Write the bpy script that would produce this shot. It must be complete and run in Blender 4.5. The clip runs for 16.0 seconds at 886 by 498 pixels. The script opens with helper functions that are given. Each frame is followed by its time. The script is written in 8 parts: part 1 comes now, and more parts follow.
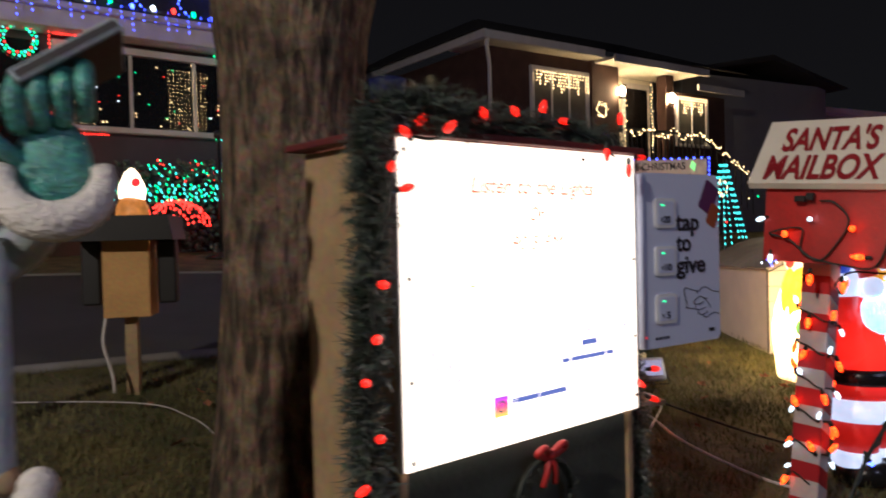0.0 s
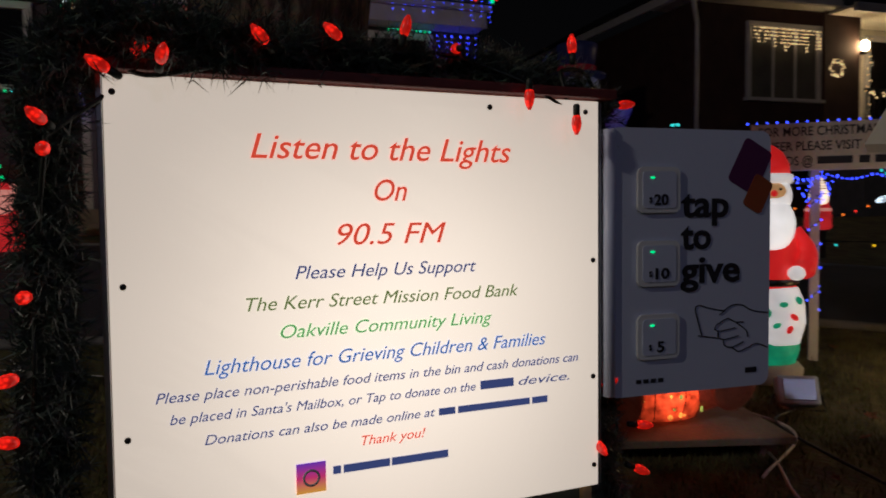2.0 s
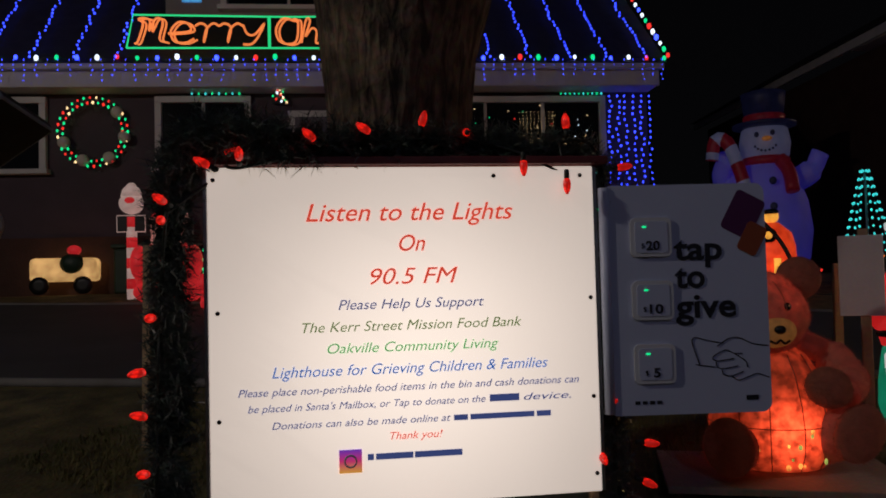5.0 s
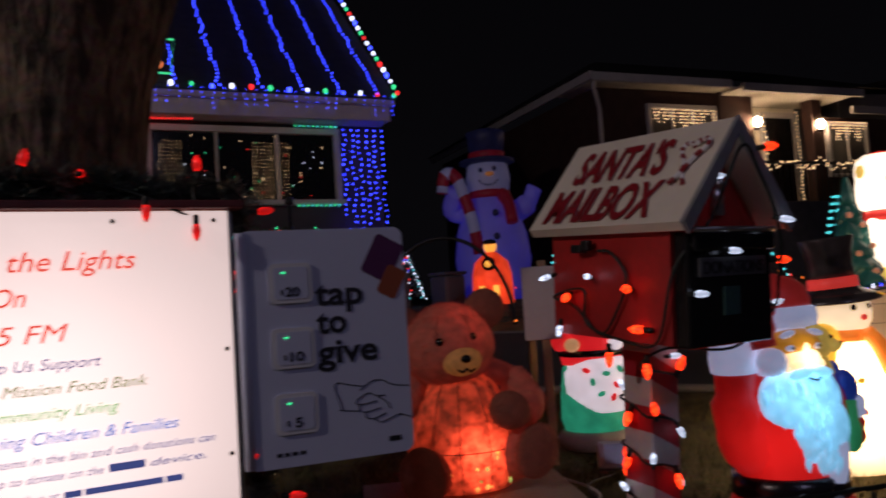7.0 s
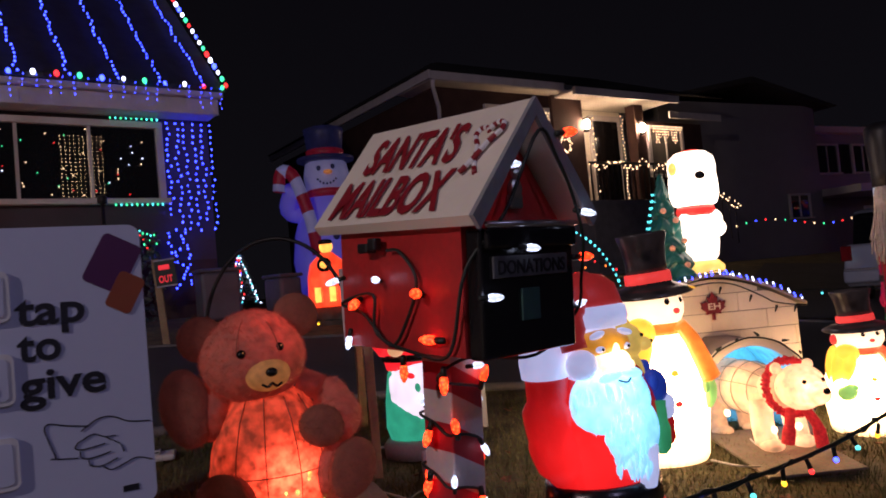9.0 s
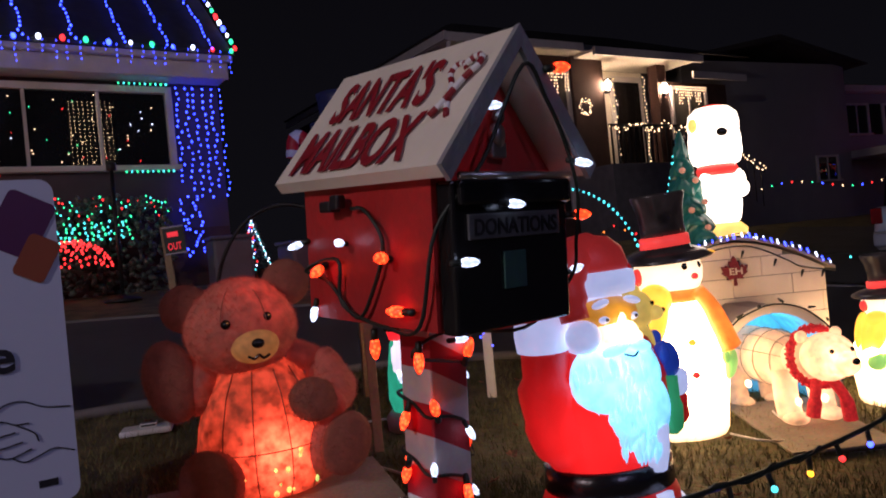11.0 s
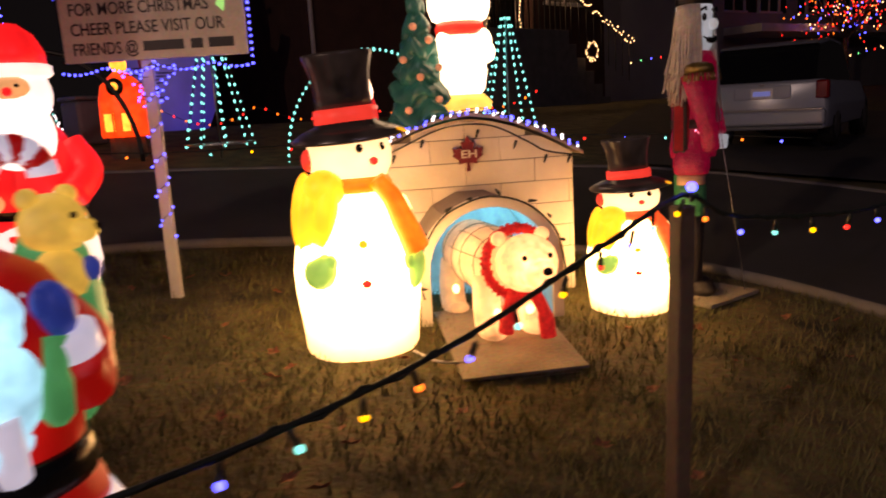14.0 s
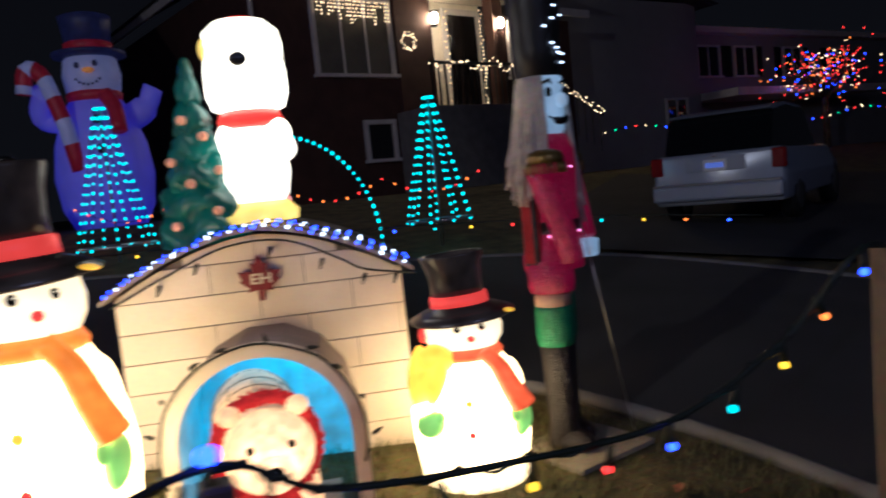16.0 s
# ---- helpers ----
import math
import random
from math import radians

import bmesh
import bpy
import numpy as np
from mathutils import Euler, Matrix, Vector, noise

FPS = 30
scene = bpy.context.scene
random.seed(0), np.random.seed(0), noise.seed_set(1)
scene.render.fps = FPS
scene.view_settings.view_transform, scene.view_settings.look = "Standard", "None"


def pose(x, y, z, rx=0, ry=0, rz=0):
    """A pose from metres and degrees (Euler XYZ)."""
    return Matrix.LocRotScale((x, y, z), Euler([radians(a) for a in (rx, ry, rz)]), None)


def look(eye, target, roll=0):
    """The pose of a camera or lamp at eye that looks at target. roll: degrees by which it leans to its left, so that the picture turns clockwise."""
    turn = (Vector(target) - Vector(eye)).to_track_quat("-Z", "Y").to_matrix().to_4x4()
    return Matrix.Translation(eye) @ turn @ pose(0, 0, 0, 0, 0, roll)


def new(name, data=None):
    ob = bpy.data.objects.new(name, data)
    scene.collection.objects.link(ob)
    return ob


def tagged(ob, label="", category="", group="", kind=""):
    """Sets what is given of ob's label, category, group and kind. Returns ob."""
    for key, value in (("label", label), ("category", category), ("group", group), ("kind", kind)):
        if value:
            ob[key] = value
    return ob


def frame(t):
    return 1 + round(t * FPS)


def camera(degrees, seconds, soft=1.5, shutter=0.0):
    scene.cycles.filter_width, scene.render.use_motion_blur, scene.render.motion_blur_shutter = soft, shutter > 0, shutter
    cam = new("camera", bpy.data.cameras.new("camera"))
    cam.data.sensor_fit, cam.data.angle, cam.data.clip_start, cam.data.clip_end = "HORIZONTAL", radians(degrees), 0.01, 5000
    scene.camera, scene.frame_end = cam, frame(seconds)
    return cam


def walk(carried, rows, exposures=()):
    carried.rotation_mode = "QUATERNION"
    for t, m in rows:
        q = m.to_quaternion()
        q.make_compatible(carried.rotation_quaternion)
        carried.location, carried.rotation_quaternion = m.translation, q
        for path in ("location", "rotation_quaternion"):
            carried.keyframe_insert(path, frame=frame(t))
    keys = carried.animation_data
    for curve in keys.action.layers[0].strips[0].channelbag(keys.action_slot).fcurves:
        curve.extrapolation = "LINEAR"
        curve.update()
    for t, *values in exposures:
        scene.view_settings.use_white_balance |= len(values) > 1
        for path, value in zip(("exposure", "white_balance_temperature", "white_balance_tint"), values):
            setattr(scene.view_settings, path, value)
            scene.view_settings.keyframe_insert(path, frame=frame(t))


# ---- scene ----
cam = camera(61.9, 16.0, soft=1.8, shutter=0.5)
PATH = [
    (0, (0.06, -0.011, 0.912), (0.005, 1.988, 0.872), -1.4),
    (0.3, (0.163, 0.104, 0.908), (0.148, 2.103, 0.842), -1.0),
    (0.5, (0.185, 0.183, 0.899), (0.189, 2.182, 0.832), -0.3),
    (1, (0.278, 0.368, 0.919), (0.117, 2.36, 0.839), -0.1),
    (1.5, (0.439, 0.525, 0.913), (0.035, 2.482, 0.831), -0.3),
    (2, (0.662, 0.652, 0.919), (0.023, 2.544, 0.82), -0.6),
    (2.5, (0.775, 0.572, 0.892), (-0.051, 2.392, 0.835), -0.9),
    (3, (0.924, 0.434, 0.886), (-0.024, 2.194, 0.856), -0.8),
    (3.5, (0.991, 0.426, 0.904), (-0.053, 2.131, 0.921), -0.6),
    (3.7, (1.035, 0.44, 0.904), (-0.056, 2.116, 0.936), -0.5),
    (5.8, (1.135, 0.557, 0.878), (0.049, 2.233, 0.977), -2.2),
    (6, (1.161, 0.578, 0.891), (0.174, 2.315, 0.981), -1.9),
    (6.5, (1.235, 0.616, 0.909), (0.486, 2.467, 1.015), -2.4),
    (7, (1.284, 0.646, 0.912), (0.774, 2.576, 1.035), -3.7),
    (7.5, (1.309, 0.689, 0.905), (1.013, 2.663, 1.027), -4.5),
    (7.6, (1.313, 0.687, 0.905), (1.056, 2.667, 1.025), -4.6),
    (8, (1.339, 0.732, 0.907), (1.182, 2.722, 1.023), -5.1),
    (8.2, (1.347, 0.757, 0.909), (1.242, 2.752, 1.017), -5.2),
    (10.3, (1.457, 1.118, 0.926), (1.317, 3.113, 0.977), -5.2),
    (10.4, (1.461, 1.121, 0.927), (1.313, 3.115, 0.972), -5.3),
    (10.5, (1.463, 1.123, 0.924), (1.308, 3.117, 0.963), -5.3),
    (11, (1.456, 1.107, 0.901), (1.282, 3.1, 0.906), -5.5),
    (11.5, (1.488, 1.129, 0.886), (1.353, 3.123, 0.819), -5.4),
    (12, (1.644, 1.234, 0.881), (1.567, 3.226, 0.725), -4.9),
    (12.5, (1.782, 1.32, 0.854), (1.717, 3.298, 0.568), -4.5),
    (13, (1.933, 1.445, 0.818), (1.94, 3.412, 0.458), -4.0),
    (13.5, (2.132, 1.676, 0.85), (2.171, 3.639, 0.473), -3.4),
    (14, (2.378, 1.839, 0.851), (2.454, 3.803, 0.477), -3.4),
    (14.5, (2.624, 2.021, 0.902), (2.648, 3.996, 0.589), -4.1),
    (15, (2.707, 2.224, 0.94), (2.763, 4.2, 0.64), -4.3),
    (15.5, (2.889, 2.425, 0.93), (2.869, 4.414, 0.724), -5.8),
    (16, (3.182, 2.603, 0.909), (3.26, 4.593, 0.729), -5.9),
]

EXPOSURES = [(0.0, 1.1, 6200, 10), (0.3, 0.6, 6200, 10), (0.6, -0.25, 6300, 11), (1.1, -0.75, 6200, 8), (3.7, -0.85, 6200, 8), (5.8, -0.9, 6200, 16), (6.6, -0.85, 6200, 22), (7.1, -0.45, 6200, 30), (8.0, 0.15, 6100, 37), (10.5, 0.38, 5900, 32), (11.5, 0.36, 5800, 32), (12.5, 0.4, 6600, 28), (13.4, 0.4, 8200, 37), (14.6, 0.4, 8500, 39), (15.3, 0.4, 6200, 15), (16.0, 0.38, 5100, 14)]
walk(cam, [(t, look(eye, target, roll)) for t, eye, target, roll in PATH], EXPOSURES)

# ---- night sky ----
world = bpy.data.worlds.new("night_sky")
scene.world = world
world.use_nodes = True
wn, wl = world.node_tree.nodes, world.node_tree.links
tc = wn.new("ShaderNodeTexCoord")
sep = wn.new("ShaderNodeSeparateXYZ")
ramp = wn.new("ShaderNodeValToRGB")
ramp.color_ramp.elements[0].position, ramp.color_ramp.elements[0].color = 0.0, (0.0034, 0.0033, 0.0037, 1)
ramp.color_ramp.elements[1].position, ramp.color_ramp.elements[1].color = 0.6, (0.0016, 0.0015, 0.0019, 1)
wl.new(tc.outputs["Generated"], sep.inputs[0])
wl.new(sep.outputs["Z"], ramp.inputs[0])
wl.new(ramp.outputs[0], wn["Background"].inputs[0])
wn["Background"].inputs[1].default_value = 1.0


# Unseen lights: warm one inferred from the lit roof, violet one added as fill.
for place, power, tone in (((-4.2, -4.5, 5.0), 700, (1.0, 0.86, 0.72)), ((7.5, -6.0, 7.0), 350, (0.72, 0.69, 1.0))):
    unseen = bpy.data.objects.new("unseen_light", bpy.data.lights.new("unseen_light", "POINT"))
    scene.collection.objects.link(unseen)
    unseen.location = place
    unseen.data.energy, unseen.data.color, unseen.data.shadow_soft_size = power, tone, 0.15


# ---- materials ----
def mat(name, color, rough=0.6, metal=0.0, vary=0.25, scale=8.0, bump=0.2, fine=60.0, dark=None, spec=0.5, coat=0.0, per_object=0.0):
    """A surface with variation at two scales and a fine relief."""
    m = bpy.data.materials.new(name)
    m.use_nodes = True
    n, l = m.node_tree.nodes, m.node_tree.links
    b = n["Principled BSDF"]
    b.inputs["Roughness"].default_value, b.inputs["Metallic"].default_value = rough, metal
    b.inputs["Specular IOR Level"].default_value, b.inputs["Coat Weight"].default_value = spec, coat
    t = n.new("ShaderNodeTexCoord")
    n1, n2 = n.new("ShaderNodeTexNoise"), n.new("ShaderNodeTexNoise")
    n1.inputs["Scale"].default_value, n1.inputs["Detail"].default_value = scale, 5
    n2.inputs["Scale"].default_value, n2.inputs["Detail"].default_value = fine, 3
    l.new(t.outputs["Object"], n1.inputs["Vector"]), l.new(t.outputs["Object"], n2.inputs["Vector"])
    r = n.new("ShaderNodeMapRange")
    r.inputs["From Min"].default_value, r.inputs["From Max"].default_value = 0.3, 0.7
    l.new(n1.outputs["Fac"], r.inputs["Value"])
    mix = n.new("ShaderNodeMix")
    mix.data_type = "RGBA"
    low = dark or tuple(c * (1 - vary) for c in color)
    mix.inputs["A"].default_value, mix.inputs["B"].default_value = (*low, 1), (*color, 1)
    l.new(r.outputs[0], mix.inputs["Factor"])
    m2 = n.new("ShaderNodeMix")
    m2.data_type, m2.blend_type = "RGBA", "OVERLAY"
    m2.inputs["Factor"].default_value = min(0.6, vary)
    l.new(mix.outputs["Result"], m2.inputs["A"]), l.new(n2.outputs["Color"], m2.inputs["B"])
    out = m2.outputs["Result"]
    if per_object:
        info, hsv, rr = n.new("ShaderNodeObjectInfo"), n.new("ShaderNodeHueSaturation"), n.new("ShaderNodeMapRange")
        rr.inputs["To Min"].default_value, rr.inputs["To Max"].default_value = 1 - per_object, 1 + per_object
        l.new(info.outputs["Random"], rr.inputs["Value"]), l.new(rr.outputs[0], hsv.inputs["Value"]), l.new(out, hsv.inputs["Color"])
        out = hsv.outputs["Color"]
    l.new(out, b.inputs["Base Color"])
    if bump:
        bp = n.new("ShaderNodeBump")
        bp.inputs["Strength"].default_value, bp.inputs["Distance"].default_value = bump, 0.01
        l.new(n2.outputs["Fac"], bp.inputs["Height"]), l.new(bp.outputs[0], b.inputs["Normal"])
    return m


def glow(name, color, strength, hot=None, boost=3.0, base=None, scale=14.0, vary=0.35, rough=0.45):
    """A thin shell lit by a lamp inside: hot is the lamp's place and reach in the thing's own space."""
    m = mat(name, base or color, rough, vary=0.15, scale=scale, bump=0.08)
    n, l = m.node_tree.nodes, m.node_tree.links
    b = n["Principled BSDF"]
    b.inputs["Emission Color"].default_value = (*color, 1)
    t, no, r = n.new("ShaderNodeTexCoord"), n.new("ShaderNodeTexNoise"), n.new("ShaderNodeMapRange")
    no.inputs["Scale"].default_value = scale
    l.new(t.outputs["Object"], no.inputs["Vector"]), l.new(no.outputs["Fac"], r.inputs["Value"])
    r.inputs["From Min"].default_value, r.inputs["From Max"].default_value = 0.3, 0.7
    r.inputs["To Min"].default_value, r.inputs["To Max"].default_value = strength * (1 - vary), strength * (1 + vary)
    out = r.outputs[0]
    if hot:
        d, f, mul = n.new("ShaderNodeVectorMath"), n.new("ShaderNodeMapRange"), n.new("ShaderNodeMath")
        d.operation, mul.operation, f.interpolation_type = "DISTANCE", "MULTIPLY", "SMOOTHSTEP"
        d.inputs[1].default_value = hot[:3]
        l.new(t.outputs["Object"], d.inputs[0]), l.new(d.outputs["Value"], f.inputs["Value"])
        f.inputs["From Min"].default_value, f.inputs["From Max"].default_value = 0.0, hot[3]
        f.inputs["To Min"].default_value, f.inputs["To Max"].default_value = boost, 1.0
        l.new(out, mul.inputs[0]), l.new(f.outputs[0], mul.inputs[1])
        out = mul.outputs[0]
    l.new(out, b.inputs["Emission Strength"])
    return m


def lamp(name, color, strength, facet=0.0):
    m = bpy.data.materials.new(name)
    m.use_nodes = True
    b = m.node_tree.nodes["Principled BSDF"]
    b.inputs["Base Color"].default_value, b.inputs["Roughness"].default_value = (*[0.05 + 0.6 * c for c in color], 1), 0.25
    b.inputs["Emission Color"].default_value, b.inputs["Emission Strength"].default_value = (*color, 1), strength
    if facet:
        n, l = m.node_tree.nodes, m.node_tree.links
        t, v, r = n.new("ShaderNodeTexCoord"), n.new("ShaderNodeTexVoronoi"), n.new("ShaderNodeMapRange")
        v.inputs["Scale"].default_value = facet
        l.new(t.outputs["Object"], v.inputs["Vector"]), l.new(v.outputs["Distance"], r.inputs["Value"])
        r.inputs["From Max"].default_value, r.inputs["To Min"].default_value, r.inputs["To Max"].default_value = 0.6, strength * 1.9, strength * 0.3
        l.new(r.outputs[0], b.inputs["Emission Strength"])
    return m


GRASS = mat("dry_grass", (0.15, 0.12, 0.046), 0.9, vary=0.6, scale=5.0, bump=1.0, fine=45, dark=(0.04, 0.036, 0.016))
BLADE = mat("grass_blade", (0.2, 0.17, 0.062), 0.8, vary=0.5, scale=3, bump=0, dark=(0.055, 0.07, 0.02))
ASPHALT = mat("asphalt", (0.05, 0.05, 0.052), 0.85, vary=0.3, scale=1.6, bump=0.5, fine=220)
CONCRETE = mat("concrete", (0.2, 0.19, 0.18), 0.85, vary=0.3, scale=5, bump=0.3, fine=150)
BRICK = mat("dark_brick", (0.08, 0.037, 0.028), 0.85, vary=0.3, scale=3, bump=0.5, fine=40)
DARKWALL = mat("dark_siding", (0.085, 0.058, 0.075), 0.8, vary=0.2, scale=3, bump=0.2)
DOORPAINT = mat("mauve_door_paint", (0.13, 0.1, 0.13), 0.5, vary=0.15)
WHITETRIM = mat("white_trim", (0.66, 0.62, 0.6), 0.5, vary=0.15, scale=4, bump=0.1)
SIDING = mat("pale_siding", (0.26, 0.26, 0.27), 0.6, vary=0.1, scale=2, bump=0.1)
SHINGLE = mat("dark_shingles", (0.035, 0.033, 0.034), 0.9, vary=0.4, scale=6, bump=0.6, fine=50)
GLASS = mat("window_glass", (0.012, 0.013, 0.016), 0.06, vary=0.1, bump=0.0, spec=0.8)
CURTAIN = mat("pale_curtain", (0.14, 0.13, 0.11), 0.9, vary=0.25, scale=3, bump=0.3, fine=25)
PINE = mat("raw_pine", (0.42, 0.29, 0.16), 0.7, vary=0.35, scale=5, bump=0.25, fine=45)
GREYWOOD = mat("weathered_board", (0.32, 0.27, 0.21), 0.8, vary=0.4, scale=4, bump=0.4, fine=60)
BROWNPOST = mat("brown_painted_wood", (0.13, 0.085, 0.06), 0.6, vary=0.35, scale=9, bump=0.2)
def ridged(m, along=0.22, depth=0.03, scale=26.0):
    """Long upright ridges for bark."""
    n, l = m.node_tree.nodes, m.node_tree.links
    t, mp, w, bp = n.new("ShaderNodeTexCoord"), n.new("ShaderNodeMapping"), n.new("ShaderNodeTexNoise"), n.new("ShaderNodeBump")
    mp.inputs["Scale"].default_value = (1, 1, along)
    w.inputs["Scale"].default_value, w.inputs["Detail"].default_value, w.inputs["Distortion"].default_value = scale, 6, 0.6
    l.new(t.outputs["Object"], mp.inputs[0]), l.new(mp.outputs[0], w.inputs["Vector"])
    bp.inputs["Strength"].default_value, bp.inputs["Distance"].default_value = 1.0, depth
    b = n["Principled BSDF"]
    l.new(b.inputs["Normal"].links[0].from_socket, bp.inputs["Normal"]), l.new(w.outputs["Fac"], bp.inputs["Height"]), l.new(bp.outputs[0], b.inputs["Normal"])
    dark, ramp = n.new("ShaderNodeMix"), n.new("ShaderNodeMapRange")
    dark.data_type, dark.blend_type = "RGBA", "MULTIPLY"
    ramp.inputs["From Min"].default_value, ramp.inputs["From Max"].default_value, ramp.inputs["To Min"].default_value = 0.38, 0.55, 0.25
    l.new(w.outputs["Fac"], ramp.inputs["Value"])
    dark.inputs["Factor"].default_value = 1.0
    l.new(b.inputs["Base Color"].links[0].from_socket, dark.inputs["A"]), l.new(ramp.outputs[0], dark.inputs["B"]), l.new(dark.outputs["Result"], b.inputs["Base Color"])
    return m


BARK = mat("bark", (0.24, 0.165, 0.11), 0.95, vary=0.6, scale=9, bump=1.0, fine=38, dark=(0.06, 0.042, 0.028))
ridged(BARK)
DARKBOX = mat("dark_green_paint", (0.035, 0.042, 0.036), 0.6, vary=0.3)
# White enamel, with the blue LED light falling on it put into its colour.
WHITEPANEL = mat("blue_lit_white_enamel", (0.56, 0.62, 0.8), 0.35, vary=0.06, scale=2, bump=0.03)
BLACK = mat("black_plastic", (0.012, 0.012, 0.013), 0.45, vary=0.2, bump=0.05)
GLOSSBLACK = mat("black_gloss_metal", (0.010, 0.010, 0.011), 0.22, vary=0.2, bump=0.06, coat=0.3)
NEEDLE = mat("garland_needles", (0.13, 0.16, 0.135), 0.36, vary=0.5, scale=14, bump=0, dark=(0.018, 0.03, 0.022))
WIRE = mat("green_wire", (0.012, 0.02, 0.014), 0.5, vary=0.2, bump=0)
REDPAINT = mat("red_paint", (0.52, 0.03, 0.026), 0.4, vary=0.25, scale=7, bump=0.12)
CREAM = mat("cream_paint", (0.82, 0.76, 0.64), 0.5, vary=0.14, scale=5, bump=0.12)
WINE = mat("dark_red_letters", (0.3, 0.012, 0.02), 0.5, vary=0.2, bump=0)
CHROME = mat("brushed_metal", (0.5, 0.5, 0.52), 0.35, metal=1.0, vary=0.15, bump=0.05)


# ---- mesh helpers ----
class Shape:
    """Collects pieces, each with a material, into one mesh."""

    def __init__(self):
        self.bm, self.mats = bmesh.new(), []

    def _mat(self, verts, material):
        if material not in self.mats:
            self.mats.append(material)
        k = self.mats.index(material)
        for f in {f for v in verts for f in v.link_faces}:
            f.material_index, f.smooth = k, True

    def ball(self, at, radii, material, turn=(0, 0, 0), u=20, v=14):
        r = radii if isinstance(radii, tuple) else (radii, radii, radii)
        m = pose(*at, *turn) @ Matrix.Diagonal((*r, 1))
        add, face = self.bm.verts.new, self.bm.faces.new
        low, high = add(m @ Vector((0, 0, -1))), add(m @ Vector((0, 0, 1)))
        rings = [[add(m @ Vector((math.sin(b) * math.cos(a), math.sin(b) * math.sin(a), -math.cos(b)))) for a in [2 * math.pi * i / u for i in range(u)]] for b in [math.pi * j / v for j in range(1, v)]]
        made = [face((low, rings[0][(i + 1) % u], rings[0][i])) for i in range(u)] + [face((high, rings[-1][i], rings[-1][(i + 1) % u])) for i in range(u)]
        for p, q in zip(rings, rings[1:]):
            made += [face((p[i], p[(i + 1) % u], q[(i + 1) % u], q[i])) for i in range(u)]
        if material not in self.mats:
            self.mats.append(material)
        k = self.mats.index(material)
        for f in made:
            f.material_index, f.smooth = k, True
        return self

    def lathe(self, profile, material, at=(0, 0, 0), turn=(0, 0, 0), squash=1.0, n=28, cap=True):
        m, rings = pose(*at, *turn), []
        for r, z in profile:
            rings.append([self.bm.verts.new(m @ Vector((r * math.cos(a), r * squash * math.sin(a), z))) for a in [2 * math.pi * i / n for i in range(n)]])
        for a, b in zip(rings, rings[1:]):
            for i in range(n):
                self.bm.faces.new((a[i], a[(i + 1) % n], b[(i + 1) % n], b[i]))
        if cap:
            self.bm.faces.new(rings[0][::-1]), self.bm.faces.new(rings[-1])
        self._mat([v for ring in rings for v in ring], material)
        return self

    def tube(self, pts, radius, material, n=8):
        pts = [Vector(p) for p in pts]
        rs = radius if isinstance(radius, (list, tuple)) else [radius] * len(pts)
        rings = []
        for i, p in enumerate(pts):
            d = (pts[min(i + 1, len(pts) - 1)] - pts[max(i - 1, 0)]).normalized()
            a = d.orthogonal().normalized() if i == 0 else (side - d * side.dot(d)).normalized()
            side, b = a, d.cross(a)
            rings.append([self.bm.verts.new(p + rs[i] * (math.cos(t) * a + math.sin(t) * b)) for t in [2 * math.pi * k / n for k in range(n)]])
        for a, b in zip(rings, rings[1:]):
            for i in range(n):
                self.bm.faces.new((a[i], a[(i + 1) % n], b[(i + 1) % n], b[i]))
        self.bm.faces.new(rings[0][::-1]), self.bm.faces.new(rings[-1])
        self._mat([v for ring in rings for v in ring], material)
        return self

    def striped(self, pts, radius, materials, n=8):
        """A tube whose rings change material in turn."""
        first = len(self.bm.faces)
        self.tube(pts, radius, materials[0], n)
        if materials[1] not in self.mats:
            self.mats.append(materials[1])
        self.bm.faces.ensure_lookup_table()
        for i in range((len(pts) - 1) * n):
            self.bm.faces[first + i].material_index = self.mats.index(materials[(i // n) // 2 % 2])
        return self

    def box(self, lo, hi, material, bevel=0.0, m=None, flat=True):
        c, s = [(a + b) / 2 for a, b in zip(lo, hi)], [b - a for a, b in zip(lo, hi)]
        mm = (m or Matrix()) @ Matrix.Translation(c) @ Matrix.Diagonal((*s, 1))
        vs = bmesh.ops.create_cube(self.bm, size=1, matrix=mm)["verts"]
        self._mat(vs, material)
        fs = {f for v in vs for f in v.link_faces}
        for f in fs:
            f.smooth = not flat
        if bevel:
            bmesh.ops.bevel(self.bm, geom=list({e for v in vs for e in v.link_edges}), offset=bevel, segments=2, affect="EDGES", profile=0.5)
        return self

    def prism(self, outline, y0, y1, material, m=None, axis="y"):
        """An outline in x and z (or x and y), drawn out from y0 to y1."""
        m = m or Matrix()
        put = (lambda a, b, c: (a, c, b)) if axis == "y" else (lambda a, b, c: (a, b, c))
        A = [self.bm.verts.new(m @ Vector(put(a, b, y0))) for a, b in outline]
        B = [self.bm.verts.new(m @ Vector(put(a, b, y1))) for a, b in outline]
        self.bm.faces.new(A), self.bm.faces.new(B[::-1])
        for i in range(len(A)):
            j = (i + 1) % len(A)
            self.bm.faces.new((A[j], A[i], B[i], B[j]))
        self._mat(A + B, material)
        for f in {f for v in A + B for f in v.link_faces}:
            f.smooth = False
        return self

    def mesh(self, name):
        bmesh.ops.recalc_face_normals(self.bm, faces=self.bm.faces)
        me = bpy.data.meshes.new(name)
        self.bm.to_mesh(me)
        self.bm.free()
        for m in self.mats:
            me.materials.append(m)
        return me

    def obj(self, name, parent=None, m=None, label=""):
        ob = new(name, self.mesh(name))
        ob.parent = parent
        if m is not None:
            ob.matrix_basis = m
        return tagged(ob, label) if label else ob


